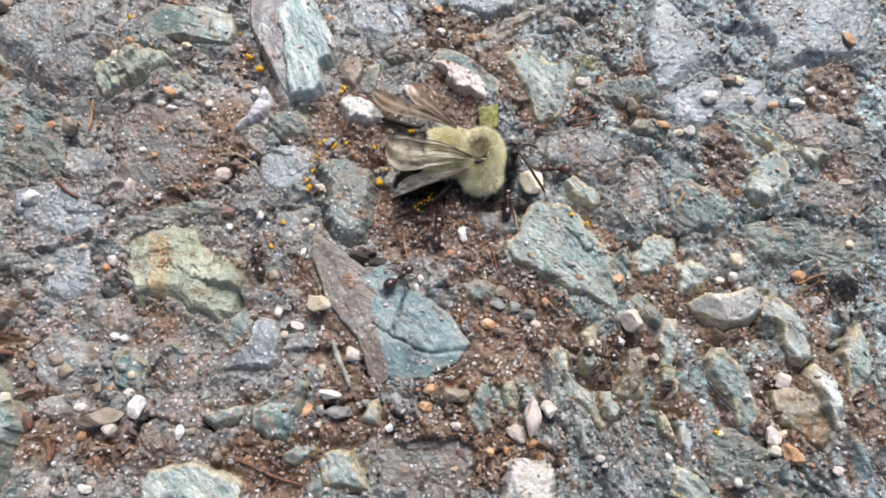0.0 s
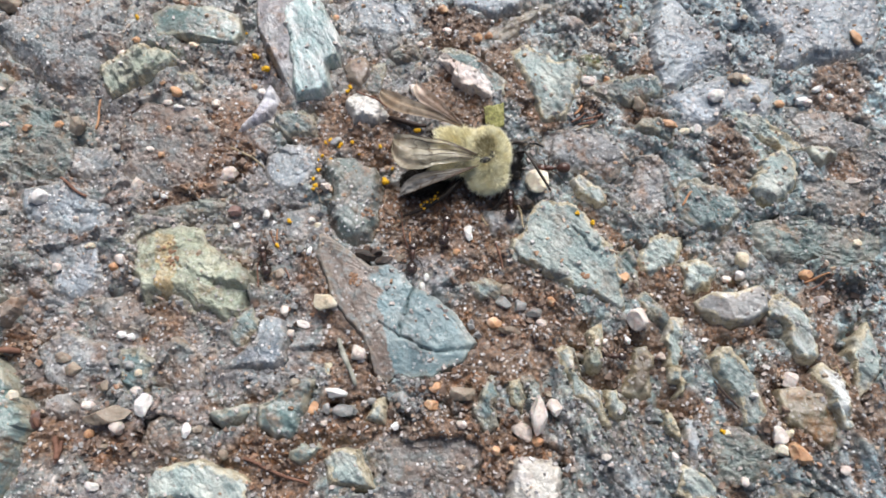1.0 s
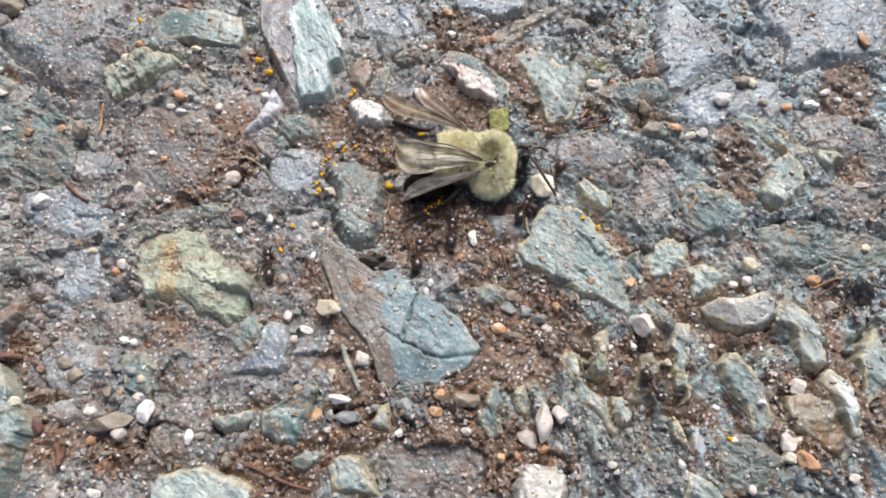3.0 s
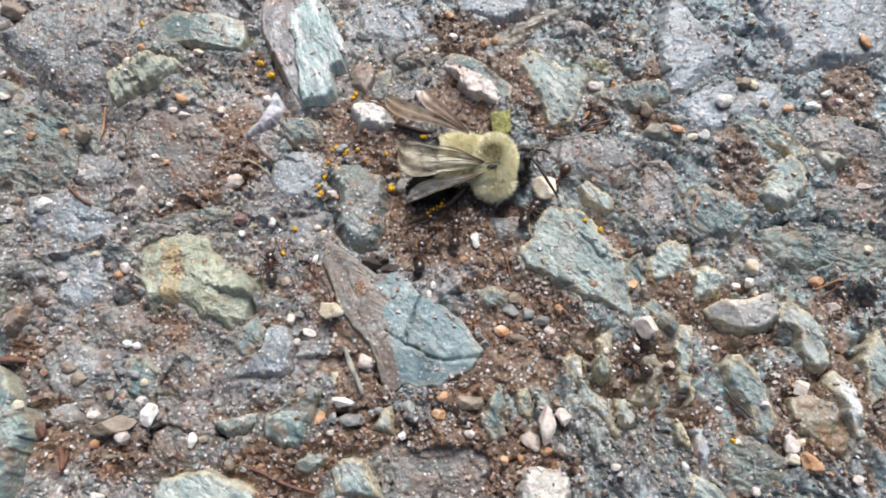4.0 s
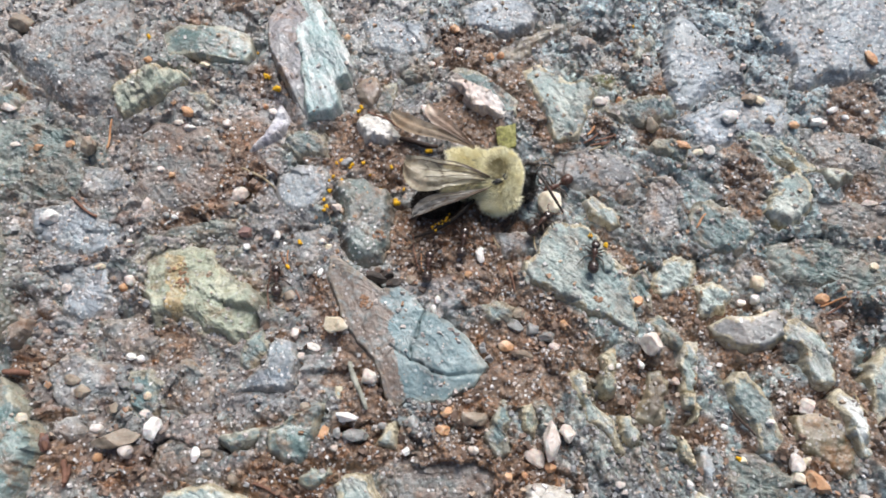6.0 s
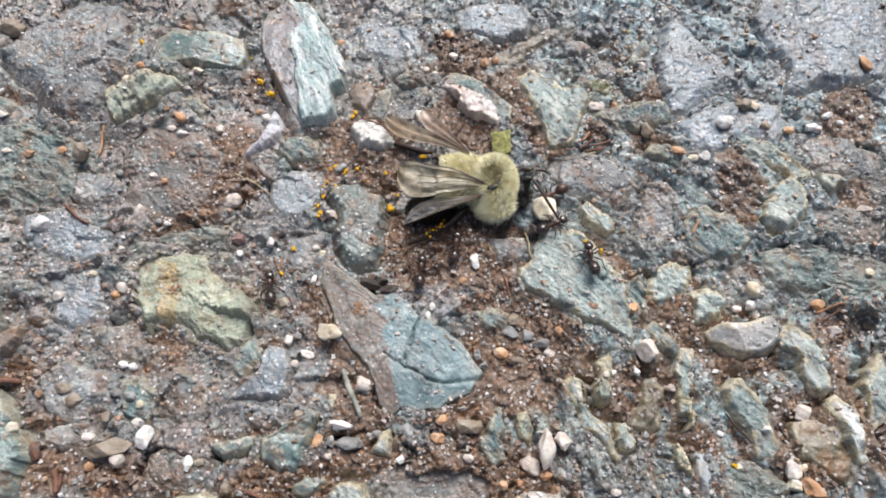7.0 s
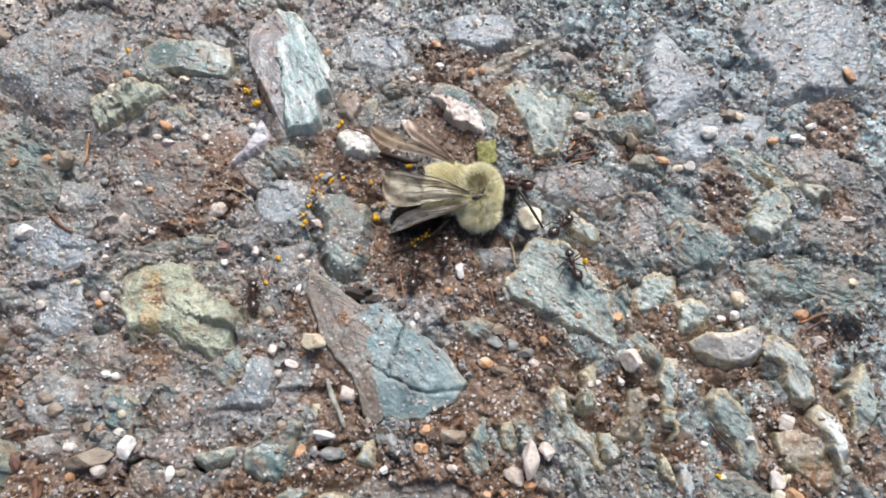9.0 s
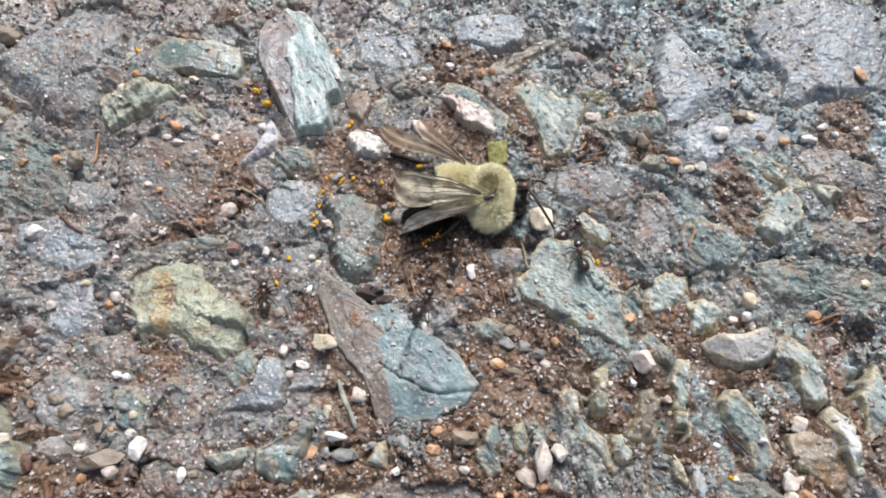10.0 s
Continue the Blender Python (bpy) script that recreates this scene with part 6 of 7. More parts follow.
pollen_yellow = plain("pollen", (0.62, 0.30, 0.01), (0.85, 0.52, 0.03), 4.0, 0.7, 0.3, 0.05)


def pollen(x, y, size):
    r = random.Random(int(abs(x * 77 + y * 31)))
    lumps = [ball((r.uniform(-0.6, 0.6) * size, r.uniform(-0.6, 0.6) * size, r.uniform(-0.1, 0.4) * size), [size * r.uniform(0.55, 0.8)] * 3, seg=8, rings=6,
                  shape=lambda a, b, c: (a * r.uniform(0.85, 1.1), b * r.uniform(0.85, 1.1), c)) for _ in range(4)]
    ob = new("pollen_crumb", mesh_of("pollen_crumb", *joined(*lumps), pollen_yellow))
    ob.matrix_basis = pose(x * MM, y * MM, (rest(x, y, size) + 0.3 * size) * MM)
    return tagged(ob, "crumb of bright yellow pollen fallen on the ground", "pollen", "pollen crumbs")


pollen(-31.88, 24.76, 0.30)
pollen(-19.57, 20.31, 0.25)
pollen(-19.15, 19.98, 0.20)
pollen(-18.12, 18.53, 0.35)
pollen(-18.59, 18.85, 0.20)
pollen(-9.77, 16.70, 0.25)
pollen(-10.04, 16.38, 0.20)
pollen(-3.03, 11.55, 0.30)
pollen(-5.85, 6.31, 0.35)
pollen(-7.50, 8.13, 0.25)
pollen(-9.33, 10.64, 0.20)
pollen(-6.50, 9.92, 0.20)
pollen(-12.26, 7.36, 0.20)
pollen(-12.74, 6.66, 0.20)
pollen(-12.41, 5.62, 0.25)
pollen(-12.55, 5.33, 0.20)
pollen(-11.29, 9.02, 0.20)
pollen(-12.11, 9.32, 0.20)
pollen(-11.69, 8.66, 0.20)
pollen(-12.33, 8.54, 0.15)
pollen(-11.51, 11.07, 0.20)
pollen(-11.93, 10.83, 0.15)
pollen(-10.40, 10.52, 0.20)
pollen(-8.63, 9.44, 0.15)
pollen(12.89, 1.52, 0.25)
pollen(11.56, 2.51, 0.20)
pollen(17.67, 26.21, 0.20)
pollen(3.75, 12.65, 0.20)
pollen(-15.81, 0.17, 0.25)
pollen(-14.81, 2.49, 0.20)
pollen(-10.55, 10.22, 0.15)
pollen(-5.37, 7.95, 0.15)
pollen(22.87, -16.57, 0.20)
pollen(-20.71, 23.22, 0.15)

orange_needle = plain("orange_needle", (0.36, 0.15, 0.06), (0.55, 0.30, 0.15), 1.5, 0.6)
bark = plain("bark", (0.10, 0.045, 0.028), (0.24, 0.12, 0.08), 1.5, 0.7, 0.4, 0.08)
dark_bark = plain("dark_bark", (0.02, 0.012, 0.01), (0.06, 0.03, 0.02), 1.5, 0.5, 0.4, 0.08)
straw = plain("straw", (0.26, 0.20, 0.11), (0.45, 0.37, 0.24), 1.5, 0.6)
grey_stick = plain("grey_stick", (0.20, 0.20, 0.16), (0.42, 0.41, 0.35), 1.5, 0.6, 0.4, 0.08)
TWIG_WORDS = {"grey_stick": ("stick", "short weathered grey-green stick between stones"), "orange_needle": ("plant_needle", "dry orange plant needle lying on grit"), "bark": ("bark_sliver", "reddish-brown sliver of bark on the ground"),
              "dark_bark": ("bark_sliver", "dark wet sliver of bark lying on the ground"), "straw": ("straw", "dry pale straw lying on the ground")}


def twig(x0, y0, x1, y1, thick, material):
    r = random.Random(int(abs(x0 * 53 + y1 * 17)))
    pts, n = [], 9
    long = math.hypot(x1 - x0, y1 - y0)
    for k in range(n):
        u = k / (n - 1)
        x = x0 + (x1 - x0) * u + math.sin(u * 5 + x0) * 0.03 * long
        y = y0 + (y1 - y0) * u + math.cos(u * 4 + y0) * 0.03 * long
        pts.append((x, y, 0.6 * rest(x0, y0, 0.3) * (1 - u) + 0.6 * rest(x1, y1, 0.3) * u + 0.4 * rest(x, y, 0.2) + thick))
    radii = [thick * (0.55 + 0.45 * math.sin(math.pi * (0.15 + 0.7 * k / (n - 1)))) * r.uniform(0.85, 1.15) for k in range(n)]
    name, label = TWIG_WORDS[material.name]
    return tagged(new(name, mesh_of(name, *tube(pts, radii, 7), material)), label, "plant litter", "plant litter")


twig(-34.11, 15.20, -34.34, 11.95, 0.12, orange_needle)
twig(22.41, 4.97, 21.33, 3.61, 0.10, orange_needle)
twig(-36.89, 6.80, -33.88, 4.83, 0.15, bark)
twig(6.44, 4.11, 6.87, 1.49, 0.08, straw)
twig(-17.05, -18.95, -11.64, -20.55, 0.15, bark)
twig(-9.47, -8.77, -8.02, -12.83, 0.25, grey_stick)
twig(32.02, -4.22, 34.88, -2.55, 0.10, bark)
twig(31.76, -3.45, 33.56, -3.03, 0.10, orange_needle)
twig(-32.15, -17.45, -32.29, -19.24, 0.18, bark)
twig(-20.72, 9.94, -17.58, 7.85, 0.10, straw)
twig(32.83, -11.17, 33.52, -13.06, 0.08, straw)
twig(-8.86, 15.48, -6.06, 13.91, 0.10, bark)
twig(-5.80, 12.55, -2.11, 11.93, 0.28, dark_bark)
twig(12.95, 12.96, 15.18, 13.88, 0.10, bark)
twig(12.33, 11.73, 14.30, 12.96, 0.08, straw)
twig(-39.08, -9.82, -37.08, -9.96, 0.3, bark)
twig(-34.62, -15.00, -34.01, -16.38, 0.25, bark)
twig(-32.69, -17.09, -32.20, -18.97, 0.28, bark)
twig(11.94, 12.67, 13.31, 13.78, 0.12, bark)
twig(12.46, 12.30, 14.02, 13.04, 0.1, bark)
twig(12.21, 13.41, 13.03, 14.46, 0.12, orange_needle)
twig(13.56, 12.54, 14.46, 13.16, 0.1, bark)
twig(-17.68, 0.80, -16.88, -4.10, 0.07, bark)
twig(-16.60, 1.47, -15.42, -0.39, 0.08, bark)
twig(-15.85, 1.80, -15.91, 0.59, 0.07, orange_needle)
twig(-14.88, -1.99, -14.39, -3.15, 0.07, bark)
twig(-4.51, 3.50, -3.77, -0.35, 0.08, bark)
twig(-3.60, 1.83, -3.24, -1.42, 0.07, orange_needle)
twig(-0.51, 4.35, 0.41, 1.29, 0.07, bark)
twig(3.00, 2.96, 3.50, 1.74, 0.06, straw)
twig(4.38, 0.32, 4.82, -2.19, 0.09, bark)
twig(22.69, -12.40, 24.16, -14.70, 0.12, dark_bark)

# ---- the bumblebee ----
chitin = plain("black_chitin", (0.012, 0.011, 0.011), (0.03, 0.027, 0.025), 1.2, 0.3, 0.5, 0.02)
leg_black = plain("leg_black", (0.016, 0.012, 0.010), (0.05, 0.036, 0.028), 1.2, 0.5, 0.4, 0.05)
fur_yellow = plain("cream_yellow_fur", (0.88, 0.79, 0.48), (0.97, 0.94, 0.75), 0.8, 0.65, 0.3, 0.0)
# body under the hairs is coloured pale to brighten the fur from below
fur_fill = plain("yellow_fur_fill", (0.72, 0.64, 0.36), (0.88, 0.81, 0.55), 2.5, 0.9, 0.1, 0.1)
fur_brown = plain("olive_brown_fur", (0.26, 0.215, 0.11), (0.52, 0.46, 0.28), 0.8, 0.65, 0.3, 0.0)
fur_black = plain("black_fur", (0.015, 0.013, 0.012), (0.04, 0.035, 0.03), 0.8, 0.6, 0.3, 0.0)


def wing_material(name, dark, pale, cover, gloss):
    n = Nodes(name)
    n.bump(n.noise(1.1, 3, 0.5, (0.35, 1.6, 1), -0.2), 1.0, 0.35)
    clear = n.tree.nodes.new("ShaderNodeBsdfTransparent")
    clear.inputs["Color"].default_value = (0.92, 0.85, 0.74, 1)
    mixer = n.tree.nodes.new("ShaderNodeMixShader")
    out = n.tree.nodes["Material Output"]
    n.put(n.ramp(n.noise(0.7, 4), (0.40, dark), (0.6, pale)), 0.32, gloss)
    mixer.inputs["Fac"].default_value = cover
    n.link(clear.outputs[0], mixer.inputs[1])
    n.link(n.bsdf.outputs[0], mixer.inputs[2])
    n.link(mixer.outputs[0], out.inputs["Surface"])
    return n.mat


wing_film = wing_material("smoky_wing", (0.27, 0.225, 0.145), (0.66, 0.60, 0.455), 0.55, 1.0)
grey_film = wing_material("grey_wing", (0.14, 0.13, 0.12), (0.27, 0.255, 0.235), 0.7, 0.8)
brown_film = wing_material("tan_wing", (0.27, 0.185, 0.115), (0.42, 0.31, 0.205), 0.62, 0.3)
pink_film = wing_material("pinkish_wing", (0.40, 0.28, 0.21), (0.60, 0.47, 0.39), 0.5, 0.4)
vein_brown = plain("wing_vein", (0.05, 0.03, 0.02), (0.11, 0.07, 0.04), 2.0, 0.4)


def hairs(centre, radii, turn, count, long, thin, keep, seed, sweep=0.35, wild=0.28):
    """Bent tapering hairs standing on an ellipsoid; keep(x, y, z) on the unit ball says where."""
    r = random.Random(seed)
    m = Euler([radians(a) for a in turn]).to_matrix()
    verts, faces = [], []
    gold = math.pi * (3 - math.sqrt(5))
    for i in range(count):
        z = 1 - 2 * (i + 0.5) / count
        s = math.sqrt(1 - z * z)
        p = Vector((s * math.cos(i * gold), s * math.sin(i * gold), z))
        if r.random() > keep(*p):
            continue
        foot = m @ Vector([c * q for c, q in zip(p, radii)]) + Vector(centre)
        up = (m @ Vector([c / q for c, q in zip(p, radii)])).normalized()
        way = (up + m @ Vector((-sweep, 0, 0)) + Vector((r.gauss(0, wild), r.gauss(0, wild), r.gauss(0, wild)))).normalized()
        bend = (way + Vector((r.gauss(0, 0.3), r.gauss(0, 0.3), -0.25))).normalized()
        side = way.cross(Vector((r.gauss(0, 1), r.gauss(0, 1), r.gauss(0, 1)))).normalized() * thin
        l = long * r.uniform(0.6, 1.15)
        a, b = foot + way * l * 0.5, foot + way * l * 0.5 + bend * l * 0.5
        k = len(verts)
        verts += [foot - side, foot + side, a + side * 0.7, a - side * 0.7, b]
        faces += [(k, k + 1, k + 2, k + 3), (k + 3, k + 2, k + 4)]
    return np.array([tuple(v) for v in verts]), faces


def wing(bee, name, root, tip, width, flip, lift, label, film, bold=1.0):
    """A wing from root to tip, bowed and creased, with its veins raised on it; width to the trailing side."""
    root, tip = Vector(root), Vector(tip)
    axis = tip - root
    side = Vector((-axis.y, axis.x, 0)).normalized() * flip

    def at(u, v):
        lead = 0.10 * math.sin(math.pi * min(1, u * 1.02)) * width
        grow = min(1.0, u / 0.78)
        trail = width * (0.10 + 0.90 * grow * grow * (3 - 2 * grow)) * (1 - 0.08 * math.exp(-((u - 0.45) / 0.06) ** 2))
        if u > 0.70:
            trail *= math.sqrt(max(0.0, 1 - ((u - 0.70) / 0.31) ** 2.4))
        off = -lead + (lead + trail) * v
        p = root + axis * u + side * off
        p.z += lift * math.sin(math.pi * u) + 0.085 * width * math.sin(11 * v + 2 * u) * u - 0.25 * v * width * 0.6
        return p

    nu, nv = 36, 16
    verts = [at(i / nu, j / nv) for i in range(nu + 1) for j in range(nv + 1)]
    faces = [(i * (nv + 1) + j, (i + 1) * (nv + 1) + j, (i + 1) * (nv + 1) + j + 1, i * (nv + 1) + j + 1) for i in range(nu) for j in range(nv)]
    ob = part(name, (np.array([tuple(v) for v in verts]), faces), film, bee, label)
    up = Vector((0, 0, 0.02))
    for v0, v1, u0, u1, thick in ((0.0, 0.0, 0.0, 0.97, 0.075), (0.10, 0.12, 0.02, 0.86, 0.055), (0.25, 0.36, 0.05, 0.80, 0.045), (0.45, 0.62, 0.08, 0.74, 0.04), (0.7, 0.86, 0.10, 0.60, 0.035)):
        line = [at(u0 + (u1 - u0) * k / 12, v0 + (v1 - v0) * k / 12 + 0.03 * math.sin(k)) + up for k in range(13)]
        part("vein", tube(line, [bold * thick * (1 - 0.55 * k / 12) for k in range(13)], 6), vein_brown, ob, "brown wing vein")
    for u, va, vb in ((0.42, 0.11, 0.32), (0.60, 0.12, 0.34), (0.55, 0.34, 0.56), (0.74, 0.11, 0.35)):
        line = [at(u + 0.03 * math.sin(k * 1.3), va + (vb - va) * k / 5) + up for k in range(6)]
        part("vein", tube(line, 0.03 * bold, 5), vein_brown, ob, "brown wing vein")
    return ob


def bumblebee():
    bee = tagged(new("bumblebee"), "dead bumblebee with cream-yellow fur, black tail and smoky wings", "bumblebee")
    bee.location = (3.3 * MM, 8.2 * MM, 0.4 * MM)
    base = (3.3, 8.2, 0.4)

    def rel(x, y, z):
        return (x - base[0], y - base[1], z - base[2])

    tilt = (14, 0, -4)
    tc, tr = rel(3.55, 7.95, 2.9), (1.75, 2.3, 1.75)
    thorax = part("thorax", ball(tc, tr, tilt), fur_fill, bee, "chest under the fur, coloured pale to brighten it")

    def disc(x, y, z):
        """One where the dark middle of the back lies."""
        return min(1.0, 1.25 * math.exp(-((x + 0.15) ** 2 * 0.9 + (y - 0.22) ** 2 * 1.3) / 0.24)) if z > 0 else 0.0

    part("fur", hairs(tc, tr, tilt, 24000, 0.68, 0.028, lambda x, y, z: 1 - 0.98 * disc(x, y, z), 1), fur_yellow, thorax, "dense cream-yellow fur")
    part("fur", hairs(tc, tr, tilt, 30000, 0.5, 0.026, lambda x, y, z: 0.95 * disc(x, y, z), 2), fur_brown, thorax, "short olive-brown fur on the back")
    lc, lr = rel(3.65, 6.15, 2.2), (1.45, 1.05, 1.2)
    flank = part("flank", ball(lc, lr, (20, 0, 14)), fur_fill, bee, "side of the body below the wing")
    part("fur", hairs(lc, lr, (20, 0, 14), 6000, 0.85, 0.028, lambda x, y, z: 1.0, 6), fur_yellow, flank, "pale cream fur")
    ac, ar, at = rel(0.5, 8.55, 2.3), (3.1, 2.1, 1.6), (10, 4, 6)
    abdomen = part("abdomen", ball(ac, ar, at, 32, 20, lambda x, y, z: (x, y * (1 - 0.18 * x * x) * (1 + 0.12 * x), z * (1 - 0.15 * x * x) + 0.015 * math.cos(16 * x))), chitin, bee, "black segmented abdomen")
    part("fur", hairs(ac, ar, at, 15000, 0.8, 0.028, lambda x, y, z: 1.0 if x > -0.6 + 0.15 * y and y > -0.95 else 0.0, 3, 0.55), fur_yellow, abdomen, "cream-yellow fur on the first segments")
    part("fur", hairs(ac, ar, at, 6000, 0.6, 0.028, lambda x, y, z: 0.9 if x < -0.54 + 0.15 * y or y < -0.93 else 0.0, 4, 0.6), fur_black, abdomen, "short black fur")
    # a second black ball, added for the abdomen's shaded underside
    nc, nr, nt = rel(-2.2, 6.2, 1.15), (2.1, 1.25, 1.05), (0, 6, 6)
    tail = part("tail", ball(nc, nr, nt, 28, 18, lambda x, y, z: (x, y * (1 - 0.2 * x * x), z + 0.02 * math.cos(15 * x))), chitin, bee, "black furry tail end filling the shade under the abdomen")
    part("fur", hairs(nc, nr, nt, 5000, 0.55, 0.026, lambda x, y, z: 0.9, 14, 0.6), fur_black, tail, "short black fur")
    part("wing_joint", joined(ball(rel(3.3, 6.75, 4.5), (0.55, 0.3, 0.28), (0, 0, 18), 14, 10), ball(rel(3.9, 7.25, 4.55), (0.3, 0.42, 0.24), (0, 0, -20), 14, 10)), chitin, thorax, "glossy black wing joint")
    hc, hr = rel(5.95, 7.6, 1.55), (1.0, 1.3, 1.0)
    head = part("head", ball(hc, hr, (0, 25, -8), 24, 16, lambda x, y, z: (x * (1 - 0.15 * z), y * (1 - 0.2 * x), z)), chitin, bee, "glossy black head")
    part("fur", hairs(hc, hr, (0, 25, -8), 2600, 0.6, 0.026, lambda x, y, z: 0.8 if x < 0.6 else 0.3, 5), fur_black, head, "sparse black fur")
    for s in (-1, 1):
        part("eye", ball((hc[0] + 0.2, hc[1] + s * 1.02, hc[2] + 0.15), (0.45, 0.36, 0.65), (0, 20, 0), 16, 10), chitin, head, "oval black eye")
    # antennae: an elbowed rod each
    part("antenna", tube([rel(*p) for p in ((6.4, 8.6, 2.3), (7.0, 8.4, 2.9), (7.6, 7.6, 2.8), (8.4, 6.3, 2.5), (9.3, 4.8, 2.2))], (0.11, 0.12, 0.13, 0.14, 0.10)), leg_black, head)
    part("antenna", tube([rel(*p) for p in ((6.7, 8.0, 2.4), (7.2, 9.0, 2.7), (7.5, 9.5, 2.4), (8.2, 9.7, 2.0), (8.9, 9.5, 1.7))], (0.11, 0.10, 0.11, 0.11, 0.08)), chitin, head)
    wing(bee, "forewing", rel(3.1, 7.0, 4.5), rel(-5.0, 9.5, 4.1), 3.0, 1, 0.5, "smoky brown translucent wing with bright creases", wing_film)
    wing(bee, "hindwing", rel(2.9, 6.5, 4.1), rel(-4.3, 3.9, 2.9), 1.5, -1, 0.2, "small grey translucent hind wing", grey_film)
    wing(bee, "forewing", rel(1.3, 10.5, 3.9), rel(-6.4, 14.9, 3.3), 1.5, 1, 0.3, "tan-brown translucent wing spread out sideways", brown_film, 0.55)
    wing(bee, "hindwing", rel(1.3, 10.8, 3.5), rel(-3.0, 15.9, 2.9), 1.25, 1, 0.2, "small pinkish-brown translucent hind wing", pink_film, 0.5)
    for name, pts, rad in (
        ("hind_leg", ((1.2, 6.3, 1.6), (-0.4, 4.6, 1.5), (-2.6, 3.4, 0.9), (-4.4, 2.9, 0.5)), (0.22, 0.26, 0.24, 0.08)),
        ("middle_leg", ((2.9, 6.2, 1.4), (2.4, 4.9, 1.6), (1.9, 3.6, 0.8), (1.2, 2.9, 0.4)), (0.25, 0.26, 0.2, 0.1)),
        ("front_leg", ((4.6, 6.5, 1.4), (5.2, 5.2, 1.5), (4.7, 4.1, 0.9), (3.9, 3.4, 0.5)), (0.22, 0.24, 0.18, 0.1)),
        ("hind_leg", ((0.5, 9.6, 1.5), (-0.6, 10.9, 1.7), (-1.7, 11.5, 1.1), (-2.6, 11.6, 0.7)), (0.24, 0.26, 0.22, 0.1)),
        ("middle_leg", ((3.2, 10.0, 1.4), (3.4, 11.6, 1.4), (4.1, 12.7, 0.8), (4.8, 13.2, 0.5)), (0.25, 0.25, 0.18, 0.1)),
        ("front_leg", ((5.0, 9.4, 1.4), (6.2, 10.2, 1.4), (7.2, 10.3, 0.9), (8.0, 10.9, 0.6)), (0.22, 0.22, 0.16, 0.08)),
    ):
        line = [Vector(rel(*p)) for p in pts]
        dense, radii = [], []
        for a, b, ra, rb in zip(line, line[1:], rad, rad[1:]):
            for k in range(4):
                dense.append(tuple(a.lerp(b, k / 4)))
                radii.append((ra + (rb - ra) * k / 4) * (0.8 if k == 0 else 1.0))
        dense.append(tuple(line[-1]))
        radii.append(rad[-1])
        leg = part(name, tube(dense, radii), leg_black, bee, "black bristly leg")
        r = random.Random(len(name) + int(pts[0][1] * 10))
        tufts = []
        for _ in range(160):
            k = r.randrange(len(dense) - 1)
            p = Vector(dense[k]).lerp(Vector(dense[k + 1]), r.random())
            d = Vector((r.gauss(0, 1), r.gauss(0, 1), r.gauss(0, 1))).normalized()
            s = d.orthogonal().normalized() * 0.02
            tufts.append((np.array([tuple(p - s), tuple(p + s), tuple(p + d * r.uniform(0.35, 0.75))]), [(0, 1, 2)]))
        part("bristle", joined(*tufts), fur_black, leg, "fine black leg bristles")
        if name == "hind_leg" and pts[0][1] < 8:
            lumps = []
            for _ in range(12):
                u = r.random()
                c = Vector(rel(-0.7, 4.55, 1.85)).lerp(Vector(rel(-2.6, 3.5, 1.3)), u) + Vector((r.gauss(0, 0.12), r.gauss(0, 0.14), r.uniform(-0.05, 0.12)))
                q = r.uniform(0.05, 0.13)
                lumps.append(ball(tuple(c), (q * 1.2, q, q), (0, 0, r.uniform(0, 180)), 7, 5))
            part("pollen_load", joined(*lumps), pollen_yellow, leg, "yellow pollen stuck on the leg")
    return bee


bumblebee()


# ---- a leaf scrap beside the bee, and fine root threads ----
def leaf_scrap():
    n = Nodes("yellow_green_leaf")
    n.bump(n.noise(2.2, 5, 0.6, (3, 0.6, 1), 0.3), 1.0, 0.12)
    mat = n.put(n.ramp(n.noise(1.1, 6, 0.7), (0.40, (0.10, 0.085, 0.025)), (0.50, (0.24, 0.235, 0.06)), (0.60, (0.42, 0.39, 0.15))), 0.5, 0.5)
    verts, nu = [], 12
    r = random.Random(3)
    for layer in (0.0, -0.12):
        for i in range(nu + 1):
            for j in range(nu + 1):
                u, v = i / nu, j / nu
                x, y = (u - 0.5) * (1.7 + 0.25 * v), (v - 0.5) * 2.25 + 0.25 * (u - 0.5)
                edge = 0.09 * noise.noise(Vector((x * 3, y * 3, 0)))
                verts.append((x + edge * (1 if i in (0, nu) else 0), y + edge * (1 if j in (0, nu) else 0), 0.25 * (u - 0.4) ** 2 + 0.5 * v + 0.05 * math.sin(9 * u) + layer))
    m, k = nu + 1, (nu + 1) ** 2
    faces = [(i * m + j, (i + 1) * m + j, (i + 1) * m + j + 1, i * m + j + 1) for i in range(nu) for j in range(nu)]
    faces += [tuple(q + k for q in f[::-1]) for f in faces]
    rim = [i * m for i in range(nu)] + [nu * m + j for j in range(nu)] + [i * m + nu for i in range(nu, 0, -1)] + [j for j in range(nu, 0, -1)]
    faces += [(a, a + k, b + k, b) for a, b in zip(rim, rim[1:] + rim[:1])]
    ob = new("leaf_scrap", mesh_of("leaf_scrap", verts, faces, mat))
    ob.matrix_basis = pose(4.4 * MM, 12.9 * MM, (rest(4.75, 12.5, 1.0) + 0.15) * MM, 0, 0, 4)
    tagged(ob, "torn yellow-green leaf scrap lying beside the bee", "leaf")


leaf_scrap()
thread = plain("root_thread", (0.20, 0.15, 0.10), (0.36, 0.29, 0.21), 1.0, 0.6)


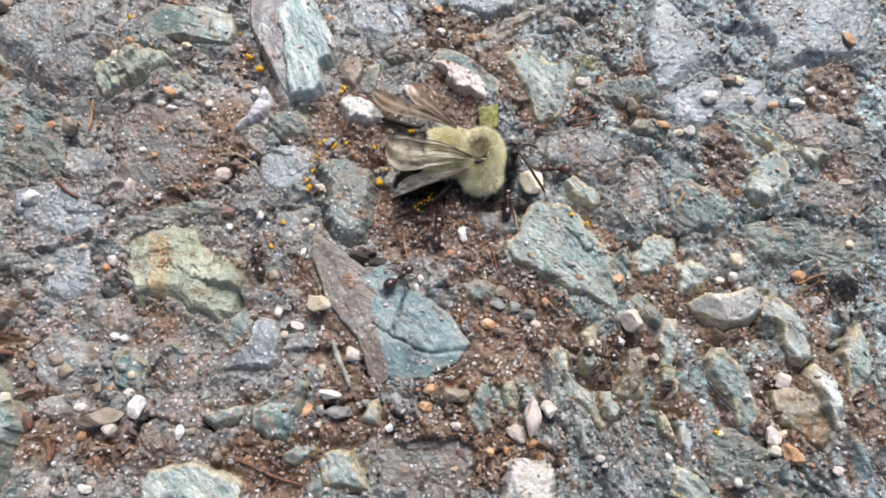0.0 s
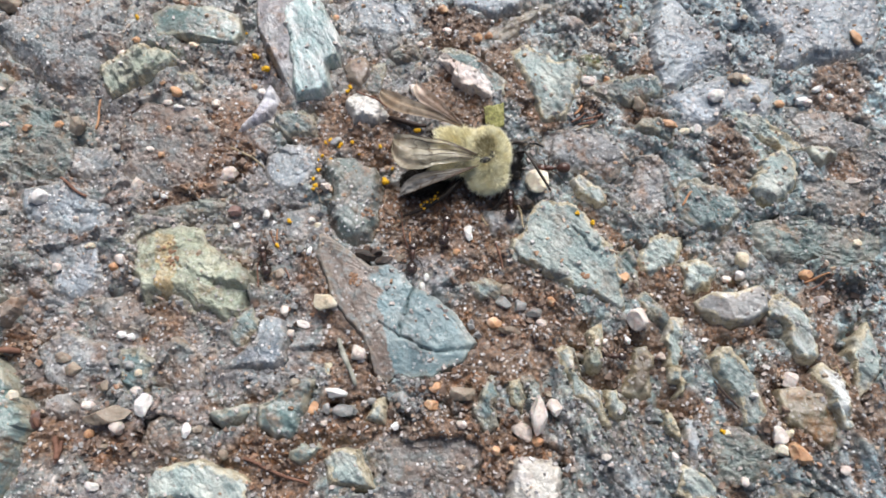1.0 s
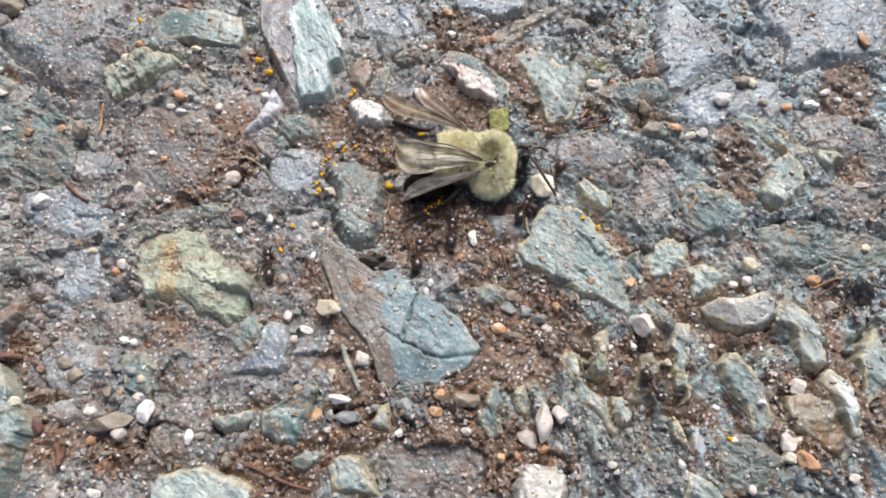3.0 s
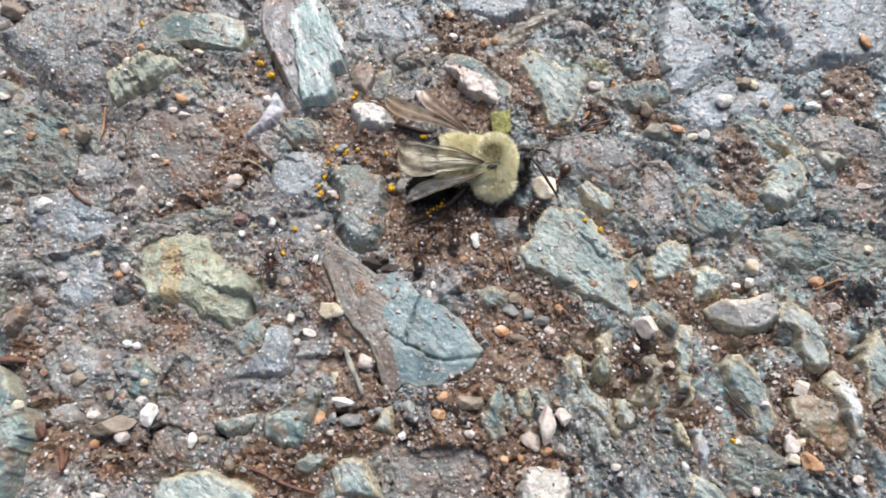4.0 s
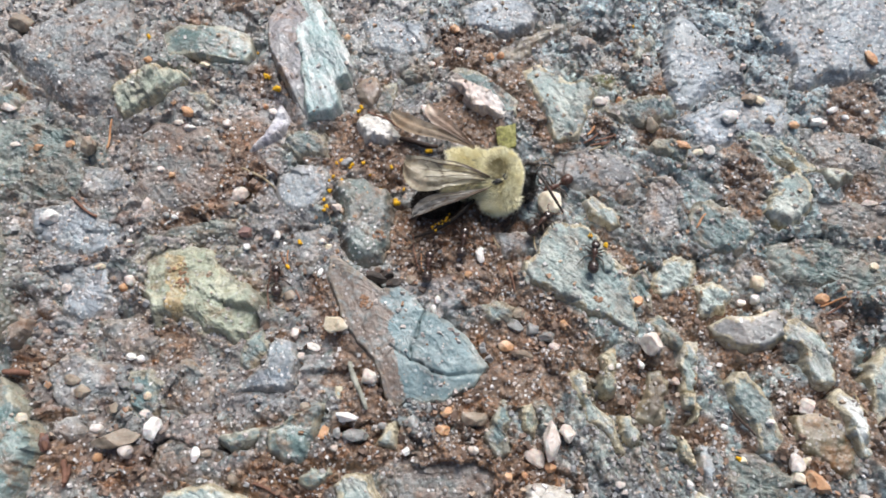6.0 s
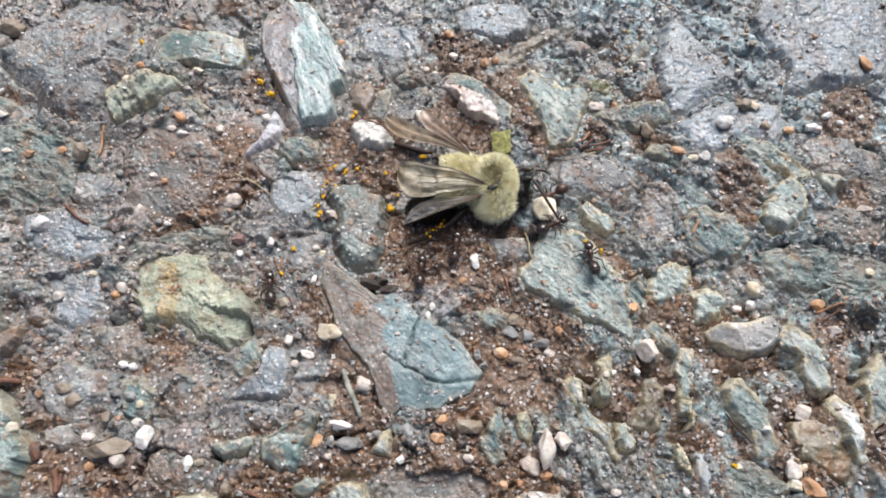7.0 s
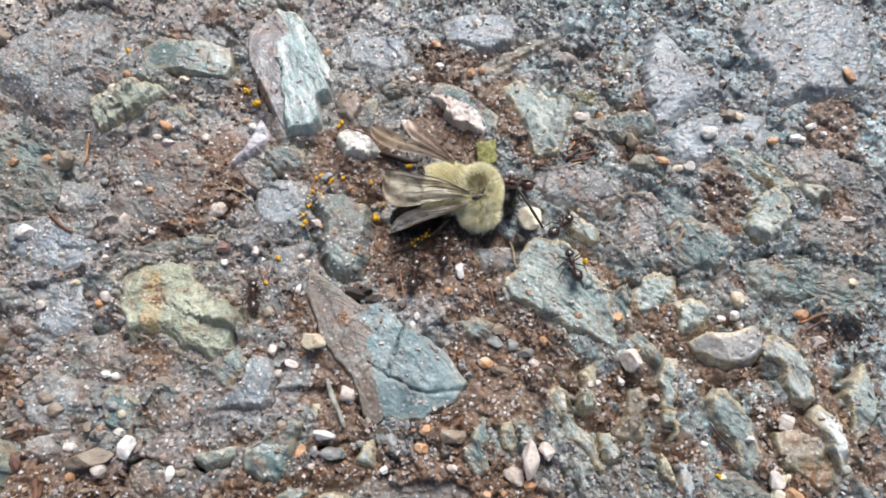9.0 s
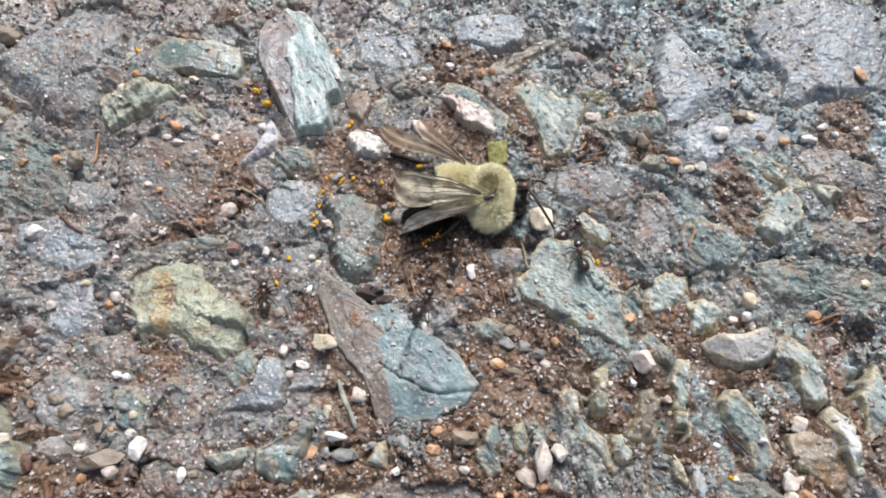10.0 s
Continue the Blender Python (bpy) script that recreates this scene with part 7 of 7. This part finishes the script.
def root_thread(x, y, reach, start, sweep, wave, thin=0.035):
    pts = []
    for k in range(22):
        a = start + sweep * k / 21
        px, py = x + reach * math.cos(a) + wave * math.sin(k * 0.9), y + reach * math.sin(a) + wave * math.cos(k * 0.7)
        pts.append((px, py, rest(px, py, 0.5) + 0.08))
    tagged(new("root_thread", mesh_of("root_thread", *tube(pts, thin, 5), thread)), "thin curled root thread on the earth", "root thread", "root threads")


root_thread(-4.2, 4.2, 1.7, 1.6, 3.2, 0.12)
root_thread(-10.5, 5.6, 1.9, 3.4, 2.6, 0.1)
root_thread(-5.6, 3.0, 1.4, 4.5, 2.2, 0.15)
root_thread(8.0, 9.6, 1.2, 0.3, 2.6, 0.1, 0.05)
root_thread(7.6, 8.7, 1.3, 0.2, 1.8, 0.1, 0.05)

# ---- ants ----
ant_brown = plain("ant_brown", (0.018, 0.012, 0.010), (0.05, 0.030, 0.023), 1.5, 0.18, 0.8, 0.02)
ant_red = plain("ant_red_brown", (0.035, 0.018, 0.013), (0.09, 0.045, 0.032), 1.5, 0.32, 0.6, 0.02)
ant_leg = plain("ant_leg", (0.045, 0.03, 0.024), (0.10, 0.07, 0.053), 1.5, 0.4, 0.5, 0.0)


def ant(label, shell, middle):
    """An ant about 3.3 mm long, its head towards +x, standing on its six legs at z = 0."""
    a = tagged(new("ant"), label, "ant", "ants round the bee")
    gaster = part("gaster", ball((-1.12, 0, 0.72), (0.66, 0.50, 0.47), (0, 8, 0), 24, 16, lambda x, y, z: (x, y * (1 - 0.12 * x), z)), shell, a, "glossy dark banded abdomen")
    for x in (-0.35, 0.05, 0.42):
        ring, w = [], math.sqrt(1 - x * x)
        for k in range(25):
            b = math.pi * (k / 24 * 1.3 - 0.15)
            ring.append((-1.12 + 0.66 * x, 0.505 * w * math.cos(b), 0.72 + 0.475 * w * math.sin(b)))
        part("band", tube(ring, 0.022, 5), ant_leg, gaster, "paler seam between segments")
    part("petiole", joined(ball((-0.42, 0, 0.62), (0.12, 0.13, 0.2)), ball((-0.22, 0, 0.6), (0.12, 0.12, 0.16))), middle, a)
    part("mesosoma", joined(ball((0.28, 0, 0.68), (0.42, 0.27, 0.27), (0, -8, 0)), ball((-0.02, 0, 0.62), (0.26, 0.2, 0.2))), middle, a, "reddish-brown middle body")
    head = part("head", ball((0.98, 0, 0.70), (0.43, 0.40, 0.27), (0, 14, 0), 20, 14, lambda x, y, z: (x, y * (1 + 0.14 * -x), z)), shell, a)
    for s in (-1, 1):
        part("eye", ball((1.02, s * 0.36, 0.78), (0.08, 0.05, 0.08), seg=10, rings=6), chitin, head)
        part("mandible", tube([(1.34, s * 0.16, 0.56), (1.5, s * 0.14, 0.5), (1.58, s * 0.02, 0.48)], (0.06, 0.05, 0.03), 6), ant_leg, head)
        part("antenna", tube([(1.25, s * 0.16, 0.75), (1.42, s * 0.48, 0.95), (1.55, s * 0.62, 0.92), (1.95, s * 0.55, 0.62), (2.15, s * 0.48, 0.5)], (0.04, 0.04, 0.04, 0.055, 0.05), 6), ant_leg, head)
        for x, reach, back in ((0.48, 0.95, 0.65), (0.22, 1.1, -0.1), (-0.02, 1.2, -0.85)):
            hip = Vector((x, s * 0.2, 0.55))
            knee = Vector((back * 0.45, s * reach * 0.55, 0.42))
            ankle = Vector((back * 0.85, s * reach * 0.85, -0.28))
            toe = Vector((back * 1.15, s * reach * 1.0, -0.5))
            leg = part("leg", tube([(0, 0, 0), tuple(knee * 0.5), tuple(knee), tuple((knee + ankle) / 2), tuple(ankle), tuple(toe)], (0.055, 0.075, 0.06, 0.05, 0.035, 0.025), 6), ant_leg, a)
            leg.location = hip * MM
    return a


ant_rusty = plain("ant_rusty", (0.045, 0.018, 0.012), (0.105, 0.045, 0.031), 1.5, 0.28, 0.6, 0.02)
ants = [ant(label, ant_rusty if "reddish" in label else ant_brown, ant_rusty if "reddish" in label else ant_red) for label in (
    "reddish-brown ant beside a cream pebble", "dark brown ant by the head of the bee", "dark brown ant crawling off a blue-grey stone",
    "dark ant in the shade under the bee", "dark brown ant in a gap between stones", "dark brown ant crawling over a pale blue stone")]


def motions():
    """The ants crawl, and swing their legs as they go; all else lies still."""

    def crawl(thing, rows):
        def place(t):
            k = max(i for i in range(len(rows)) if rows[i][0] <= t or i == 0)
            a, b = rows[k], rows[min(k + 1, len(rows) - 1)]
            u = 0.0 if a is b else (t - a[0]) / (b[0] - a[0])
            return [p + (q - p) * u for p, q in zip(a[1:], b[1:])]

        def level(x, y):
            return 0.5 * rest(x, y, 0.7) + 0.5 * rest(x, y, 0.2)

        walk(thing, [(t, pose(x * MM, y * MM, level(x, y) * MM, 0, 0, turn)) for t, x, y, turn in rows])
        steps = [k * 0.2 for k in range(51)]
        gone = [0.0]
        for t0, t1 in zip(steps, steps[1:]):
            (x0, y0, r0), (x1, y1, r1) = place(t0), place(t1)
            gone.append(gone[-1] + math.hypot(x1 - x0, y1 - y0) + 0.012 * abs(r1 - r0))
        legs = [c for c in thing.children if c.name.startswith("leg")]
        for k, leg in enumerate(legs):
            foot = leg.location / MM
            walk(leg, [(t, pose(foot.x * MM, foot.y * MM, foot.z * MM, 0, 0, 16 * math.sin(5.0 * g + math.pi * (k % 2) + 0.4 * k))) for t, g in zip(steps, gone)])

    crawl(ants[0], [(0, 10.35, 7.56, 177), (1.2, 9.63, 7.62, 183), (1.6, 9.71, 7.41, 202), (2.1, 9.33, 7.43, 218), (2.7, 9.34, 7.30, 227), (3.8, 9.30, 7.43, 239), (4.2, 9.87, 7.09, 221), (5.0, 9.47, 7.44, 232), (5.7, 9.09, 8.07, 216), (6.8, 8.87, 7.58, 206), (7.6, 9.18, 8.33, 192), (8.3, 8.60, 9.00, 150), (8.7, 7.70, 9.70, 158), (9.1, 6.80, 9.60, 170), (9.5, 6.10, 9.30, 182), (10, 5.60, 9.20, 185)])
    crawl(ants[1], [(0, 5.98, 4.34, 86), (1, 5.72, 4.12, 92), (1.6, 6.37, 4.22, 77), (2.4, 6.57, 4.21, 67), (3.8, 6.69, 3.85, 61), (4.2, 7.16, 3.75, 48), (5, 7.29, 3.75, 50), (5.7, 7.32, 3.96, 51), (6.8, 8.28, 4.29, 26), (7.6, 10.70, 4.68, 28), (8.5, 10.90, 5.38, 45), (9, 11.13, 5.39, 44), (9.5, 11.01, 5.46, 44), (10, 10.94, 5.23, 44)])
    crawl(ants[2], [(0, -3.73, -3.44, 39), (0.2, -4.07, -2.64, 76), (0.4, -3.92, -2.32, 92), (0.6, -3.42, -2.13, 92), (0.8, -3.24, -1.31, 88), (1.0, -3.26, -1.35, 88), (1.6, -2.88, -1.03, 87), (2.5, -3.04, -0.52, 85), (4, -3.13, -0.40, 85), (5, -3.01, 0.09, 85), (5.7, -2.84, 0.06, 84), (7, -3.06, 0.19, 85), (8, -2.74, 0.79, 84), (9, -2.28, 0.77, 83), (9.5, -2.38, 0.66, 83), (9.8, -2.34, -0.91, 71), (10, -2.37, -1.92, 63)])
    crawl(ants[3], [(0, -0.49, 1.33, 83), (1, -0.32, 1.33, 82), (2.5, -0.17, 1.64, 85), (4, -0.01, 1.83, 86), (5, 0.13, 2.29, 83), (5.7, 0.30, 2.32, 82), (7, 0.06, 2.54, 83), (8, 0.07, 2.98, 84), (9, 0.41, 2.92, 84), (10, 0.28, 2.87, 86)])
    crawl(ants[4], [(0, -16.83, -1.30, 108), (1, -16.79, -1.28, 104), (2.5, -16.70, -1.21, 99), (4, -16.71, -1.15, 99), (5, -16.64, -1.11, 97), (5.5, -16.65, -1.12, 97), (7, -16.61, -1.12, 98), (8, -16.76, -1.12, 98), (9, -16.73, -1.07, 97), (10, -16.71, -1.12, 98)])
    crawl(ants[5], [(0, 13.47, -10.39, -12), (0.7, 13.54, -10.57, -7), (1.4, 14.19, -10.26, -1), (2.1, 15.60, -10.74, -15), (2.7, 16.29, -12.17, -56), (3.2, 16.87, -12.52, -73), (3.5, 15.94, -12.19, -136), (3.8, 15.16, -10.59, -188), (4.4, 15.14, -9.68, -283), (4.7, 13.59, -7.88, -252), (5.0, 12.19, -5.16, -244), (5.2, 11.70, -3.42, -258), (5.4, 11.30, -1.75, -258), (5.7, 11.52, -0.21, -280), (6.8, 11.96, 0.89, -267), (7.2, 11.79, 0.76, -256), (7.6, 11.84, 1.04, -256), (8, 11.52, 1.12, -255), (8.5, 11.62, 1.45, -258), (9, 11.63, 1.09, -255), (9.5, 11.44, 1.40, -257), (10, 11.33, 2.07, -260)])


motions()
